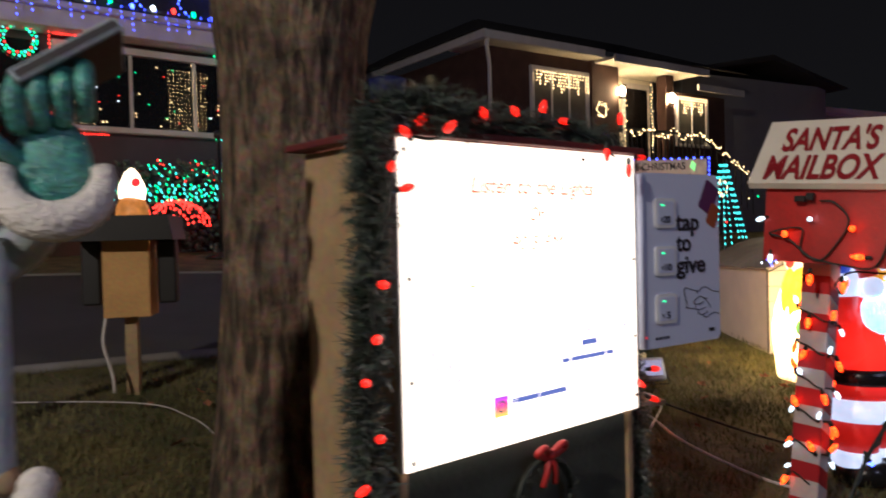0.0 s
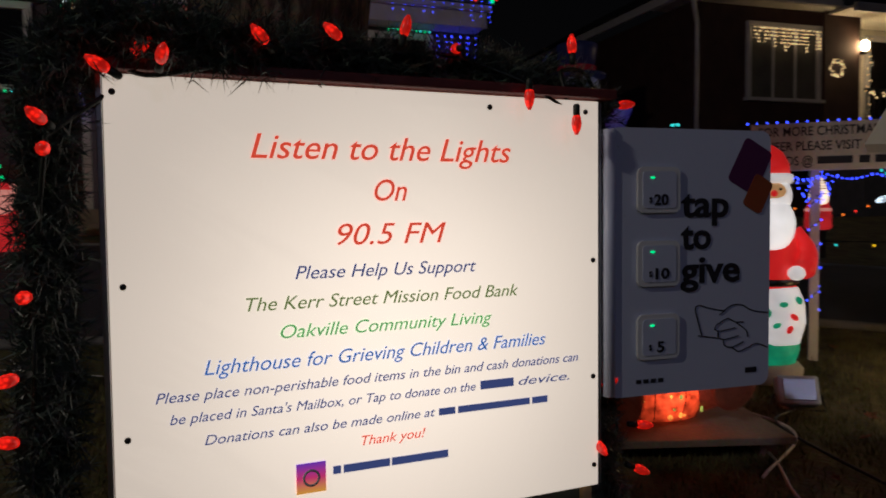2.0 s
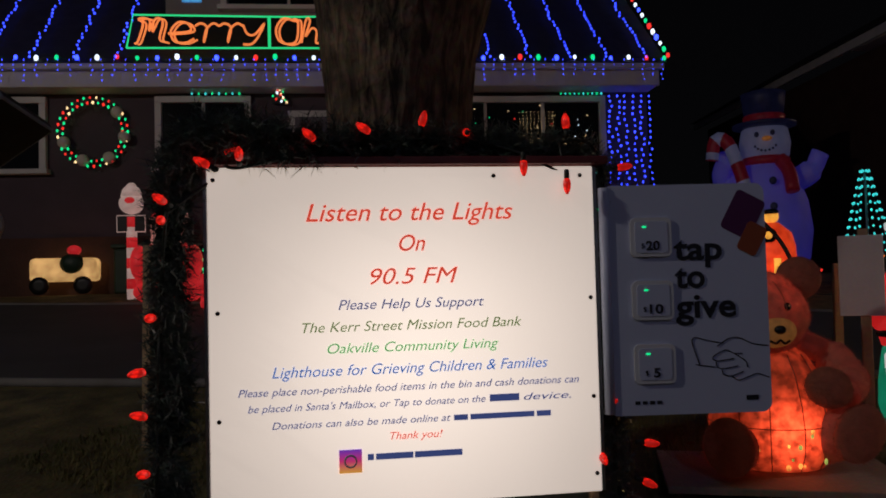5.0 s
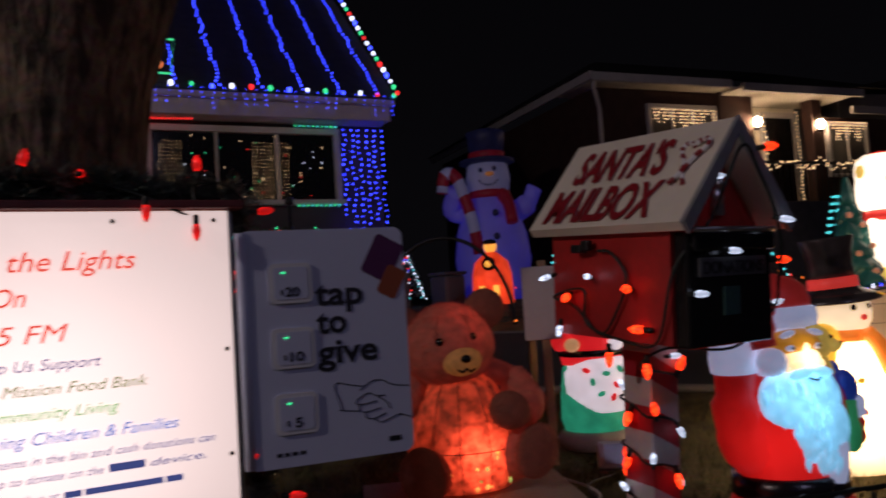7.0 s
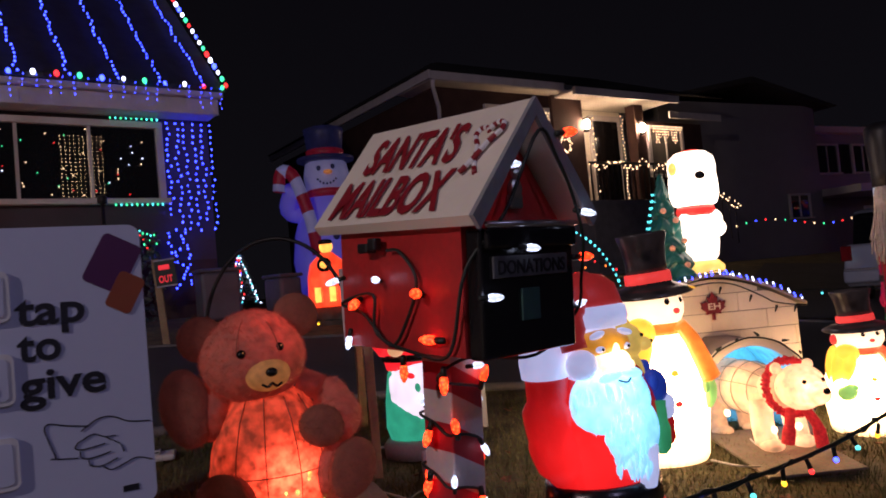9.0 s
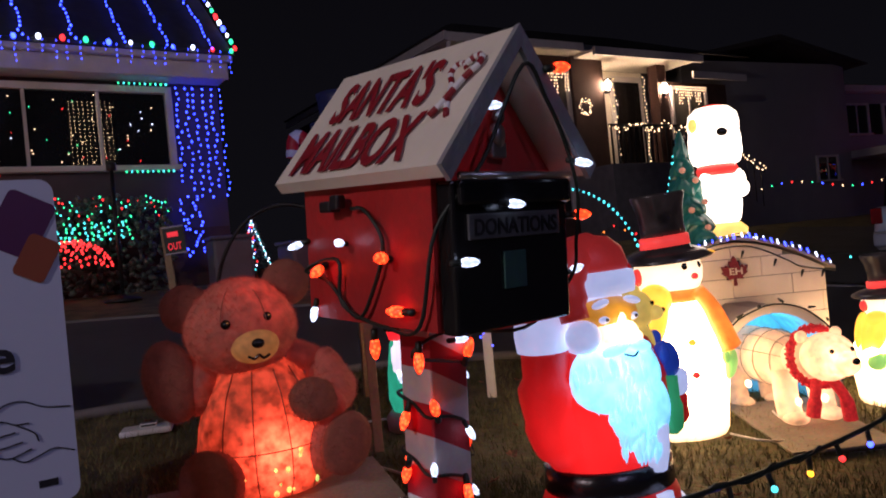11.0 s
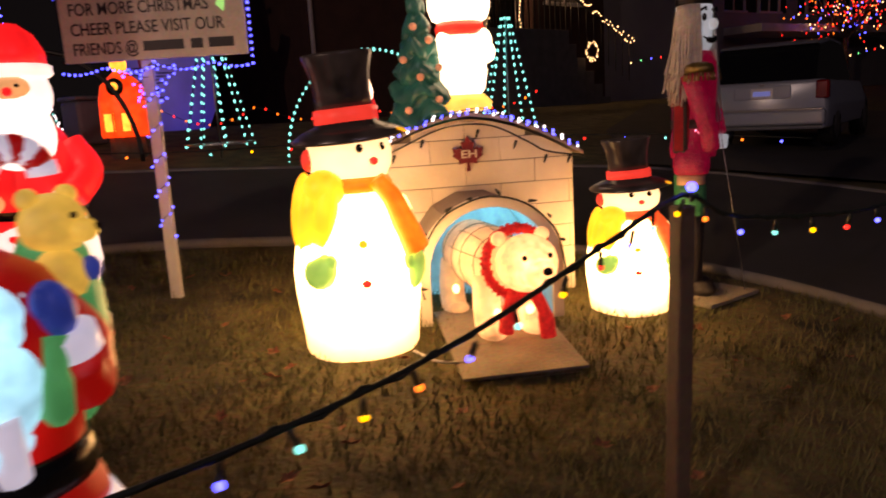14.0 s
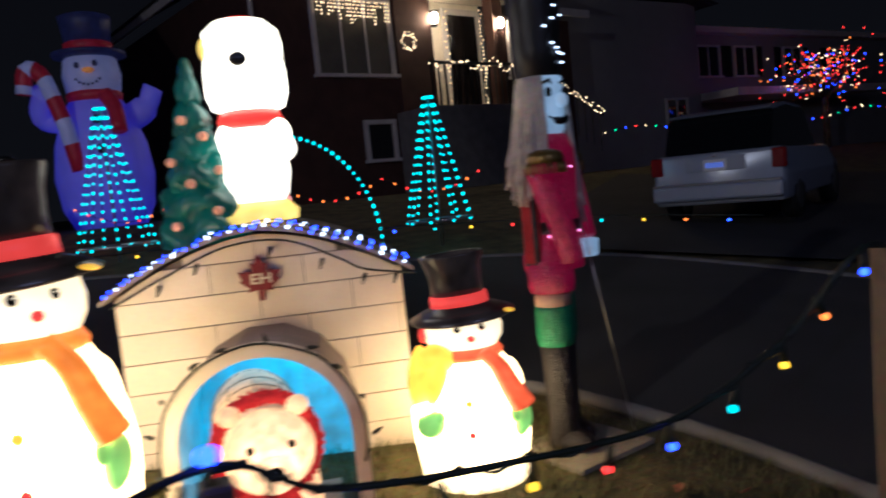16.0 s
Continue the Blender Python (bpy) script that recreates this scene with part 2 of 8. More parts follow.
def empty(name, m, label, category, group="", kind=""):
    ob = new(name)
    ob.matrix_basis = m
    return tagged(ob, label, category, group, kind)


def share(name, me, parent, m):
    ob = new(name, me)
    ob.parent, ob.matrix_basis = parent, m
    return ob


def lettering(name, body, size, material, parent, m, width=None, shear=0.0, fat=0.0, depth=0.0008, align="CENTER", outline=0.0):
    """Words in the built-in font, facing the thing's front (-y), scaled to a width."""
    cu = bpy.data.curves.new(name, "FONT")
    cu.body, cu.size, cu.align_x, cu.shear, cu.offset, cu.extrude, cu.resolution_u = body, size, align, shear, fat, depth, 4
    if outline:
        cu.fill_mode, cu.bevel_depth, cu.extrude, cu.bevel_resolution, cu.resolution_u = "NONE", outline, 0, 1, 3
    tmp = bpy.data.objects.new("tmp", cu)
    scene.collection.objects.link(tmp)
    bpy.context.view_layer.update()
    me = bpy.data.meshes.new_from_object(tmp.evaluated_get(bpy.context.evaluated_depsgraph_get()))
    bpy.data.objects.remove(tmp), bpy.data.curves.remove(cu)
    if width:
        xs = [v.co.x for v in me.vertices]
        k = width / (max(xs) - min(xs))
        for v in me.vertices:
            v.co.x *= k
    me.materials.clear()
    me.materials.append(material)
    return share(name, me, parent, m @ pose(0, 0, 0, 90, 0, 0))


def smooth_path(pts, step=8):
    """A soft curve through the points (Catmull-Rom)."""
    p = [Vector(q) for q in pts]
    p = [p[0] * 2 - p[1], *p, p[-1] * 2 - p[-2]]
    out = []
    for a, b, c, d in zip(p, p[1:], p[2:], p[3:]):
        for i in range(step):
            t = i / step
            out.append(0.5 * (2 * b + (c - a) * t + (2 * a - 5 * b + 4 * c - d) * t * t + (3 * b - a - 3 * c + d) * t ** 3))
    return out + [p[-2]]


def rise(x, y):
    """The ground climbs gently towards the houses."""
    d = -0.62 * (x - 2.5) + 0.78 * (y - 4.4)
    return 0.1 * max(-3.0, min(8.0, d)) - 0.05


# ---- ground ----
def sheet(name, xs, ys, material, lift=0.0, keep=None):
    bm = bmesh.new()
    g = [[bm.verts.new((x, y, rise(x, y) + lift + 0.012 * noise.noise((x * 1.7, y * 1.7, 0)))) for x in xs] for y in ys]
    for j in range(len(ys) - 1):
        for i in range(len(xs) - 1):
            f = bm.faces.new((g[j][i], g[j][i + 1], g[j + 1][i + 1], g[j + 1][i]))
            f.smooth = True
    me = bpy.data.meshes.new(name)
    bm.to_mesh(me)
    bm.free()
    me.materials.append(material)
    return tagged(new(name, me), kind="structure")


def steps(a, b, n):
    return [a + (b - a) * i / n for i in range(n + 1)]


gx = [-600, -200, -80, -40] + steps(-20, 20, 100) + [40, 80, 200, 600]
gy = [-300, -80, -30] + steps(-6, 30, 90) + [40, 80, 200, 800]
tagged(sheet("ground", gx, gy, GRASS), "dry trampled grass sloping up to the houses", "ground")

LAWN_EDGE = smooth_path([(-9, 0.6, 0), (-5.5, 2.2, 0), (-3, 3.5, 0), (-0.8, 4.9, 0), (0.5, 5.8, 0), (1.5, 6.05, 0), (2.6, 6.0, 0), (3.5, 5.75, 0), (4.1, 5.2, 0), (4.6, 4.4, 0), (5.4, 3.2, 0), (6.6, 1.2, 0)], 6)
FAR_EDGE = smooth_path([(-11, 3.6, 0), (-7.5, 5.2, 0), (-4.6, 6.9, 0), (-2.0, 8.0, 0), (0.0, 8.5, 0), (1.6, 8.75, 0), (3.2, 8.8, 0), (4.6, 8.7, 0), (5.7, 7.9, 0), (6.8, 6.6, 0), (8.2, 5.0, 0), (10.2, 2.6, 0)], 6)


def strip(name, left, right, material, lift, n=6):
    bm = bmesh.new()
    rows = []
    for a, b in zip(left, right):
        rows.append([bm.verts.new((*(a.lerp(b, k / n)).xy, rise(*a.lerp(b, k / n).xy) + lift)) for k in range(n + 1)])
    for r, s in zip(rows, rows[1:]):
        for k in range(n):
            bm.faces.new((r[k], s[k], s[k + 1], r[k + 1]))
    me = bpy.data.meshes.new(name)
    bm.to_mesh(me)
    bm.free()
    me.materials.append(material)
    return tagged(new(name, me), kind="structure")


tagged(strip("driveway", LAWN_EDGE, FAR_EDGE, ASPHALT, 0.03), "dark asphalt drive curving round the lawn", "road")


def kerb(edge, name):
    bm = Shape()
    inner = [p + Vector((0, 0, rise(p.x, p.y) + 0.02)) for p in edge]
    bm.tube(inner, 0.032, CONCRETE, 6)
    return tagged(bm.obj(name), "pale concrete edging along the asphalt drive", "kerb", kind="structure")


kerb(LAWN_EDGE, "kerb_near")
kerb(FAR_EDGE, "kerb_far")
# parking court with the silver car, off the drive
court = [Vector((4.6, 9.0, 0)), Vector((5.1, 12.0, 0)), Vector((7.5, 17.5, 0))], [Vector((10.5, 5.6, 0)), Vector((12.0, 9.0, 0)), Vector((14.0, 14.5, 0))]
tagged(strip("parking_court", court[0], court[1], ASPHALT, 0.036), "dark asphalt parking court", "road")


def tufts():
    """Short dry grass blades on the lawn."""
    rng = np.random.default_rng(4)
    vs, fs = [], []
    count = 0
    while count < 70000:
        x, y = rng.uniform(-2.5, 5.2), rng.uniform(2.2, 6.0)
        if y > 5.9 - max(0, -x) * 0.62 - max(0, x - 3.2) * 0.85:
            continue
        if noise.noise((x * 2.2, y * 2.2, 3)) < rng.uniform(-0.9, 0.3):
            continue
        z, a, h = rise(x, y) + 0.005, rng.uniform(0, 6.28), rng.uniform(0.012, 0.045)
        w, lean = 0.0032, rng.uniform(0.3, 1.4) * h
        k = len(vs)
        vs += [(x - w * math.sin(a), y + w * math.cos(a), z - 0.01), (x + w * math.sin(a), y - w * math.cos(a), z - 0.01), (x + lean * math.cos(a), y + lean * math.sin(a), z + h)]
        fs.append((k, k + 1, k + 2))
        count += 1
    me = bpy.data.meshes.new("grass")
    me.from_pydata(vs, [], fs)
    me.materials.append(BLADE)
    tagged(new("grass", me), "short dry yellowish grass blades on the lawn", "grass", kind="stuff")


tufts()

# ---- house with the roof lights ----
H1 = pose(-2.2, 11.05, 0.0, 0, 0, 38.8)  # x along the eave to its right end, y inward
H2 = pose(0.83, 16.07, 0.0, 0, 0, 36.5)


def window(name, parent, x0, x1, z0, z1, y, frame_mat=WHITETRIM, inside=GLASS, mullions=1, label="", sash=0.09):
    w = Shape().box((x0 - sash, y - 0.05, z1), (x1 + sash, y + 0.03, z1 + sash), frame_mat, 0.006)
    w.box((x0 - sash, y - 0.05, z0), (x0, y + 0.03, z1), frame_mat, 0.006).box((x1, y - 0.05, z0), (x1 + sash, y + 0.03, z1), frame_mat, 0.006)
    fr = w.obj("window_frame", parent)
    Shape().box((x0 - sash - 0.04, y - 0.11, z0 - 0.07), (x1 + sash + 0.04, y + 0.03, z0), frame_mat, 0.008).obj("window_sill", parent)
    n = mullions + 1
    for i in range(n):
        a, b = x0 + (x1 - x0) * i / n, x0 + (x1 - x0) * (i + 1) / n
        p = Shape().box((a + 0.015, y, z0 + 0.015), (b - 0.015, y + 0.012, z1 - 0.015), inside)
        p.obj("pane", parent)
        if i:
            Shape().box((a - 0.02, y - 0.03, z0), (a + 0.02, y + 0.02, z1), frame_mat).obj("mullion", parent)
    return fr


def house_one():
    h = empty("house", H1, "low dark-walled house with white fascia and lights over its roof", "house")
    Shape().box((-11.5, 0.4, 0.3), (0.0, 0.62, 3.62), DARKWALL).obj("wall", h)
    Shape().box((-0.22, 0.622, 0.3), (0.0, 8.0, 3.6), DARKWALL).obj("wall", h)
    Shape().box((-11.5, 0.36, 0.3), (-0.02, 0.398, 1.55), BRICK).obj("plinth", h, label="brown brick lower wall")
    Shape().box((-11.6, 0.05, 3.56), (0.02, 0.4, 3.62), WHITETRIM).obj("soffit", h)
    Shape().box((-11.6, 0.0, 3.56), (0.05, 0.046, 3.8), WHITETRIM, 0.006).obj("fascia", h, label="white board under the eave")
    Shape().box((-11.6, -0.1, 3.78), (0.1, -0.004, 3.9), WHITETRIM, 0.02).obj("gutter", h)
    r = Shape()
    r.prism([(-11.7, 3.86), (0.12, 3.86), (-0.15, 6.9), (-11.7, 6.9)], -0.14, -0.06, SHINGLE, Matrix(((1, 0, 0, 0), (0, 1, 0.95, -3.67), (0, 0, 1, 0), (0, 0, 0, 1))))
    r.obj("roof", h)
    r = Shape().prism([(0.12, 3.86), (8, 3.86), (8, 6.9), (3.0, 6.9)], -0.05, 0.05, SHINGLE, Matrix(((0, 1, -0.34, 1.42), (1, 0, 0, -0.1), (0, 0, 1, 0), (0, 0, 0, 1))))
    r.obj("roof_side", h)
    Shape().box((-7.1, 0.78, 4.3), (-3.4, 3.6, 7.2), UPPER).obj("upper_storey", h, label="pale plastered upper storey set back in the roof")
    window("window_upper", h, -6.2, -4.4, 4.95, 6.2, 0.74, mullions=1)
    Shape().box((-6.86, 0.76, 5.02), (-6.58, 0.776, 5.3), LITSIGN, 0.004).obj("lit_panel", h, label="small lit blue and yellow panel")
    window("window_big", h, -3.3, -0.75, 2.42, 3.4, 0.36, mullions=2)
    window("window_mid", h, -7.05, -5.9, 2.5, 3.42, 0.36, mullions=1)
    window("window_left", h, -10.6, -8.7, 2.5, 3.42, 0.36, mullions=1)
    Shape().box((-4.0, 0.335, 1.5), (-3.52, 0.398, 3.45), GLASS, 0.01).obj("side_door", h, label="dark glazed side door")
    for k in range(11):
        Shape().prism([(0.36, 1.56 + 0.175 * k), (0.385, 1.56 + 0.175 * k), (0.385, 1.733 + 0.175 * k), (0.377, 1.733 + 0.175 * k)], -4.28, -4.03, DARKWALL, Matrix(((0, 1, 0, 0), (1, 0, 0, 0), (0, 0, 1, 0), (0, 0, 0, 1)))).obj("siding_board", h)
    # front door with a glazed panel, in its white frame
    d = Shape().box((-5.3, 0.33, 1.0), (-4.25, 0.39, 3.3), WHITETRIM, 0.01).obj("door_frame", h)
    Shape().box((-5.2, 0.3, 1.0), (-4.35, 0.326, 3.2), DOORPAINT, 0.01).obj("front_door", h, label="dull mauve front door with a glass panel")
    Shape().box((-5.0, 0.285, 1.8), (-4.55, 0.298, 2.95), CURTAIN, 0.01).obj("door_pane", h)
    for i in range(3):
        Shape().box((-5.6, -0.3 - 0.3 * i, 0.5), (-3.9, 0.3, 1.0 - 0.17 * i), GREYWOOD, 0.01).obj("step", h)
    return h


UPPER = mat("grey_plaster", (0.3, 0.26, 0.25), 0.85, vary=0.15, scale=3, bump=0.2)
LITSIGN = glow("lit_blue_panel", (0.1, 0.45, 0.95), 0.9, hot=(-6.72, 0.76, 5.25, 0.15), boost=2.0, vary=0.3)
house_one()


def house_two():
    h = empty("house", H2, "low brick house with lit porch and pale window trim", "house")
    Shape().box((0.0, 0.3, 0.3), (3.2, 0.55, 5.05), BRICK).obj("wall", h)
    Shape().box((3.2, 0.2, 0.3), (4.15, 1.0, 5.05), BRICK).obj("wall_pier", h, label="projecting brick pier beside the porch")
    Shape().box((4.15, 1.0, 0.3), (6.3, 1.2, 4.98), CREAM).obj("porch_wall", h, label="pale wall behind the porch")
    Shape().box((6.3, 0.3, 0.3), (8.7, 0.55, 4.6), BRICK).obj("wall", h)
    Shape().box((0.0, 0.552, 0.3), (0.25, 9.0, 5.05), BRICK).obj("wall", h)
    Shape().box((-0.35, -0.1, 5.05), (6.3, 1.2, 5.1), CREAM).obj("soffit", h)
    Shape().box((-0.4, -0.16, 5.06), (3.3, -0.1, 5.24), WHITETRIM, 0.006).obj("fascia", h)
    Shape().box((3.3, -0.5, 4.9), (6.9, -0.42, 5.08), WHITETRIM, 0.006).obj("porch_fascia", h)
    Shape().box((3.3, -0.42, 4.985), (6.9, 1.0, 5.03), CREAM).obj("porch_ceiling", h)
    Shape().box((6.9, -0.16, 4.6), (9.0, -0.1, 4.78), WHITETRIM, 0.006).obj("fascia", h)
    Shape().box((-0.42, -0.2, 5.06), (-0.36, 9.0, 5.24), WHITETRIM, 0.006).obj("side_fascia", h)
    Shape().tube([(0.05, 0.24, 0.4), (0.05, 0.24, 4.6), (-0.25, -0.05, 4.95), (-0.25, -0.1, 5.1)], 0.045, WHITETRIM).obj("downpipe", h, label="white downpipe at the corner")
    r = Shape().prism([(-0.5, 5.24), (9.2, 5.24), (7.6, 6.6), (2.0, 6.6)], -0.05, 0.05, SHINGLE, Matrix(((1, 0, 0, 0), (0, 1, 2.4, -12.7), (0, 0, 1, 0), (0, 0, 0, 1))))
    r.obj("roof", h)
    Shape().prism([(-0.1, 5.24), (9, 5.24), (7.0, 6.6), (3.2, 6.6)], -0.05, 0.05, SHINGLE, Matrix(((0, 1, 1.8, -9.9), (1, 0, 0, 0), (0, 0, 1, 0), (0, 0, 0, 1)))).obj("roof_side", h)
    window("w", h, 1.35, 3.05, 3.2, 4.65, 0.27, inside=CURTAIN, mullions=2)
    window("w", h, 6.55, 7.75, 3.2, 4.4, 0.27, inside=CURTAIN, mullions=1)
    window("w", h, 2.3, 2.9, 1.5, 2.2, 0.27, mullions=0)
    Shape().box((5.1, 0.93, 2.45), (6.2, 0.99, 4.85), WHITETRIM, 0.01).obj("door_frame", h)
    Shape().box((5.22, 0.9, 2.48), (6.08, 0.928, 4.7), GLOSSBLACK, 0.01).obj("front_door", h, label="black glossy front door")
    Shape().box((3.0, -1.0, 0.3), (5.85, 0.18, 2.4), CONCRETE, 0.01).obj("porch", h, label="raised concrete porch")
    for i in range(6):
        Shape().box((5.855 + 0.3 * i, -0.95, 0.3), (6.15 + 0.3 * i, 0.16, 2.4 - 0.3 * (i + 1)), CONCRETE, 0.01).obj("step", h)
    rail = Shape()
    for x in steps(3.1, 5.8, 16):
        Shape().box((x - 0.015, -0.97, 2.4), (x + 0.015, -0.94, 3.199), BLACK).obj("baluster", h)
    rail.box((3.05, -0.98, 3.2), (5.85, -0.93, 3.26), BLACK, 0.005)
    rail.obj("railing", h)
    rail = Shape()
    rail.tube([(5.85, -0.95, 3.22), (8.2, -0.95, 2.1)], 0.03, BLACK)
    for k in range(9):
        a = (k + 0.5) / 9
        Shape().tube([(5.85 + 2.35 * a, -0.95, 2.3 - 1.12 * a), (5.85 + 2.35 * a, -0.95, 3.2 - 1.12 * a)], 0.012, BLACK, 5).obj("baluster", h)
    rail.obj("handrail", h)
    Shape().box((5.98, 0.2, 2.4), (6.298, 0.5, 4.984), BRICK).obj("porch_pillar", h)
    # wall lanterns
    for x, y in ((4.2, 0.1), (6.14, 0.1)):
        l = Shape().box((x - 0.05, y, 4.2), (x + 0.05, y + 0.1, 4.26), BLACK, 0.005).obj("wall_lantern", h)
        Shape().box((x - 0.07, y - 0.06, 4.5), (x + 0.07, y + 0.1, 4.54), BLACK, 0.01).obj("lantern_cap", l)
        Shape().ball((x, y + 0.02, 4.38), (0.07, 0.07, 0.11), PORCHLAMP).obj("lantern_bulb", l)
    return h


PORCHLAMP = lamp("warm_porch_bulb", (1.0, 0.72, 0.38), 170)
house_two()


def house_three():
    h = empty("house", pose(13.0, 26.6, 0.35, 0, 0, 30) @ Matrix.Diagonal((1, 1, 0.82, 1)), "pale two-storey sided house with dark shutters", "house")
    Shape().box((-7.0, 0.0, 0), (0, 9, 6.6), SIDING).obj("gable_wall", h)
    Shape().box((0.0, 0.6, 0), (16, 9, 5.6), SIDING).obj("wall", h)
    Shape().prism([(-7.6, 6.5), (-3.4, 7.5), (0.6, 6.5), (0.3, 6.42), (-3.4, 7.3), (-7.4, 6.42)], -0.5, 9.2, SHINGLE).obj("roof", h)
    Shape().box((-0.2, 0.2, 5.6), (16.5, 0.7, 5.85), WHITETRIM, 0.01).obj("fascia", h)
    Shape().prism([(0, 3.1), (9, 3.1), (9, 2.8), (0, 2.8)], -1.4, 0.58, WHITETRIM).obj("porch_roof", h)
    for x in (0.7, 2.7, 5.6, 8.6):
        window("w", h, x, x + 1.1, 3.9, 5.1, 0.56, mullions=1, sash=0.07)
        for q in (x - 0.55, x + 1.2):
            Shape().box((q, 0.53, 3.85), (q + 0.36, 0.59, 5.15), GLOSSBLACK, 0.01).obj("shutter", h)
    window("w", h, -1.7, -0.8, 2.0, 2.9, -0.05, mullions=1, sash=0.07)
    Shape().box((3.0, 0.5, 0.1), (6.5, 0.58, 2.4), CREAM, 0.01).obj("garage_door", h)
    return h


house_three()

# ---- tree ----
def tree():
    t = empty("tree", pose(-0.54, 2.67, rise(-0.54, 2.67)), "thick old tree with ridged brown bark, forking overhead", "tree")

    def limb(pts, radii, n=30, seed=0):
        bm = bmesh.new()
        p = smooth_path(pts, 10)
        rr = smooth_path([(r, 0, 0) for r in radii], 10)
        rings = []
        for i, c in enumerate(p):
            ring = []
            for k in range(n):
                a = 2 * math.pi * k / n
                d = Vector((math.cos(a), math.sin(a), 0))
                w = 1 + 0.09 * noise.noise((d.x * 1.6, d.y * 1.6, c.z * 0.7 + seed)) + 0.06 * abs(noise.noise((d.x * 7, d.y * 7, c.z * 2.2 + seed))) + 0.035 * noise.noise((d.x * 15, d.y * 15, c.z * 5))
                ring.append(bm.verts.new(c + d * rr[i].x * w))
            rings.append(ring)
        for a, b in zip(rings, rings[1:]):
            for k in range(n):
                bm.faces.new((a[k], a[(k + 1) % n], b[(k + 1) % n], b[k])).smooth = True
        bm.faces.new(rings[-1])
        me = bpy.data.meshes.new("trunk")
        bm.to_mesh(me)
        bm.free()
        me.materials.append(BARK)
        return me

    share("trunk", limb([(0, 0, -0.1), (0, 0, 0.3), (0.0, 0.0, 0.9), (0.0, 0, 1.5), (0.02, 0, 2.1), (0.05, 0, 2.6)], [0.36, 0.29, 0.255, 0.26, 0.33, 0.3], 96), t, Matrix())
    share("limb", limb([(0.08, 0.05, 1.7), (0.3, 0.15, 2.5), (0.7, 0.5, 3.6), (1.0, 1.2, 5.4)], [0.2, 0.2, 0.15, 0.08], 40, 5), t, Matrix())
    share("limb", limb([(-0.08, 0.0, 1.7), (-0.3, 0.05, 2.5), (-0.6, -0.2, 3.6), (-1.2, 0.3, 5.6)], [0.2, 0.19, 0.15, 0.07], 40, 9), t, Matrix())
    share("limb", limb([(0.0, 0.05, 2.3), (0.0, 0.4, 3.3), (-0.2, 0.9, 4.6), (0.1, 1.4, 6.4)], [0.17, 0.15, 0.11, 0.05], 30, 12), t, Matrix())
    return t


tree()

# ---- lamps of the strings ----
RED_C9 = lamp("red_faceted_bulb", (1.0, 0.012, 0.004), 1.5, 150)
ORANGE_C9 = lamp("orange_faceted_bulb", (1.0, 0.04, 0.002), 6.0, 150)
WHITE_C9 = lamp("cool_white_bulb", (0.72, 0.88, 1.0), 2.4, 150)
LED = {"blue": lamp("blue_led", (0.035, 0.06, 1.0), 7.0), "green": lamp("green_led", (0.01, 0.8, 0.25), 2.0), "teal": lamp("teal_led", (0.06, 0.75, 0.7), 1.8), "red": lamp("red_led", (1.0, 0.03, 0.02), 2.2),
       "orange": lamp("orange_led", (1.0, 0.2, 0.02), 2.4), "yellow": lamp("yellow_led", (1.0, 0.55, 0.01), 2.2), "white": lamp("white_led", (0.8, 0.9, 1.0), 3), "warm": lamp("warm_led", (1.0, 0.66, 0.3), 3)}


def c9_mesh(name, material, k=0.58):
    s = Shape()
    s.lathe([(0.004 * k, 0.05 * k), (0.0105 * k, 0.036 * k), (0.0128 * k, 0.022 * k), (0.011 * k, 0.008 * k), (0.007 * k, 0.0)], material, n=10)
    s.lathe([(0.0085 * k, 0.004 * k), (0.0085 * k, -0.022 * k), (0.005 * k, -0.026 * k)], WIRE, n=10)
    return s.mesh(name)


C9 = {"red": c9_mesh("bulb_red", RED_C9, 0.66), "orange": c9_mesh("bulb_orange", ORANGE_C9, 0.76), "white": c9_mesh("bulb_white", WHITE_C9, 0.6)}


def aim(at, way):
    return Matrix.Translation(at) @ Vector(way).to_track_quat("Z", "Y").to_matrix().to_4x4()


def led_string(name, m, runs, colours, label, size=0.009, wire=0.0025, group="", every=None, wire_mat=WIRE):
    """A string of small lamps: runs of points, joined by thin wire; the lamps repeat the colours."""
    rng = random.Random(len(name) * 7 + len(runs))
    root = empty(name, m, label, "string lights", group)
    w, leds = Shape(), Shape()
    k = 0
    for run in runs:
        if wire:
            w.tube(run, wire, wire_mat, 4)
        for p in run:
            c = colours[k % len(colours)]
            k += 1
            d = size * rng.uniform(0.8, 1.15)
            leds.ball((p[0], p[1] - 0.006, p[2] - 0.004), (d, d, d * 1.3), LED[c], u=6, v=4)
    if wire:
        w.obj("wire", root)
    tagged(leds.obj("lamp_cluster", root), kind="stuff")
    return root


# ---- donation box with the lit notice ----
SX, SY, SA = -0.062, 1.424, 41.8
SG = rise(0.2, 1.7) - 0.02
SIGN = pose(SX, SY, 0, 0, 0, SA)
LIGHTBOX = glow("backlit_white_acrylic", (1.0, 0.83, 0.68), 0.98, hot=(0.40, 0.0, 0.72, 0.5), boost=1.85, base=(0.8, 0.78, 0.74), scale=1.5, vary=0.05, rough=0.35)
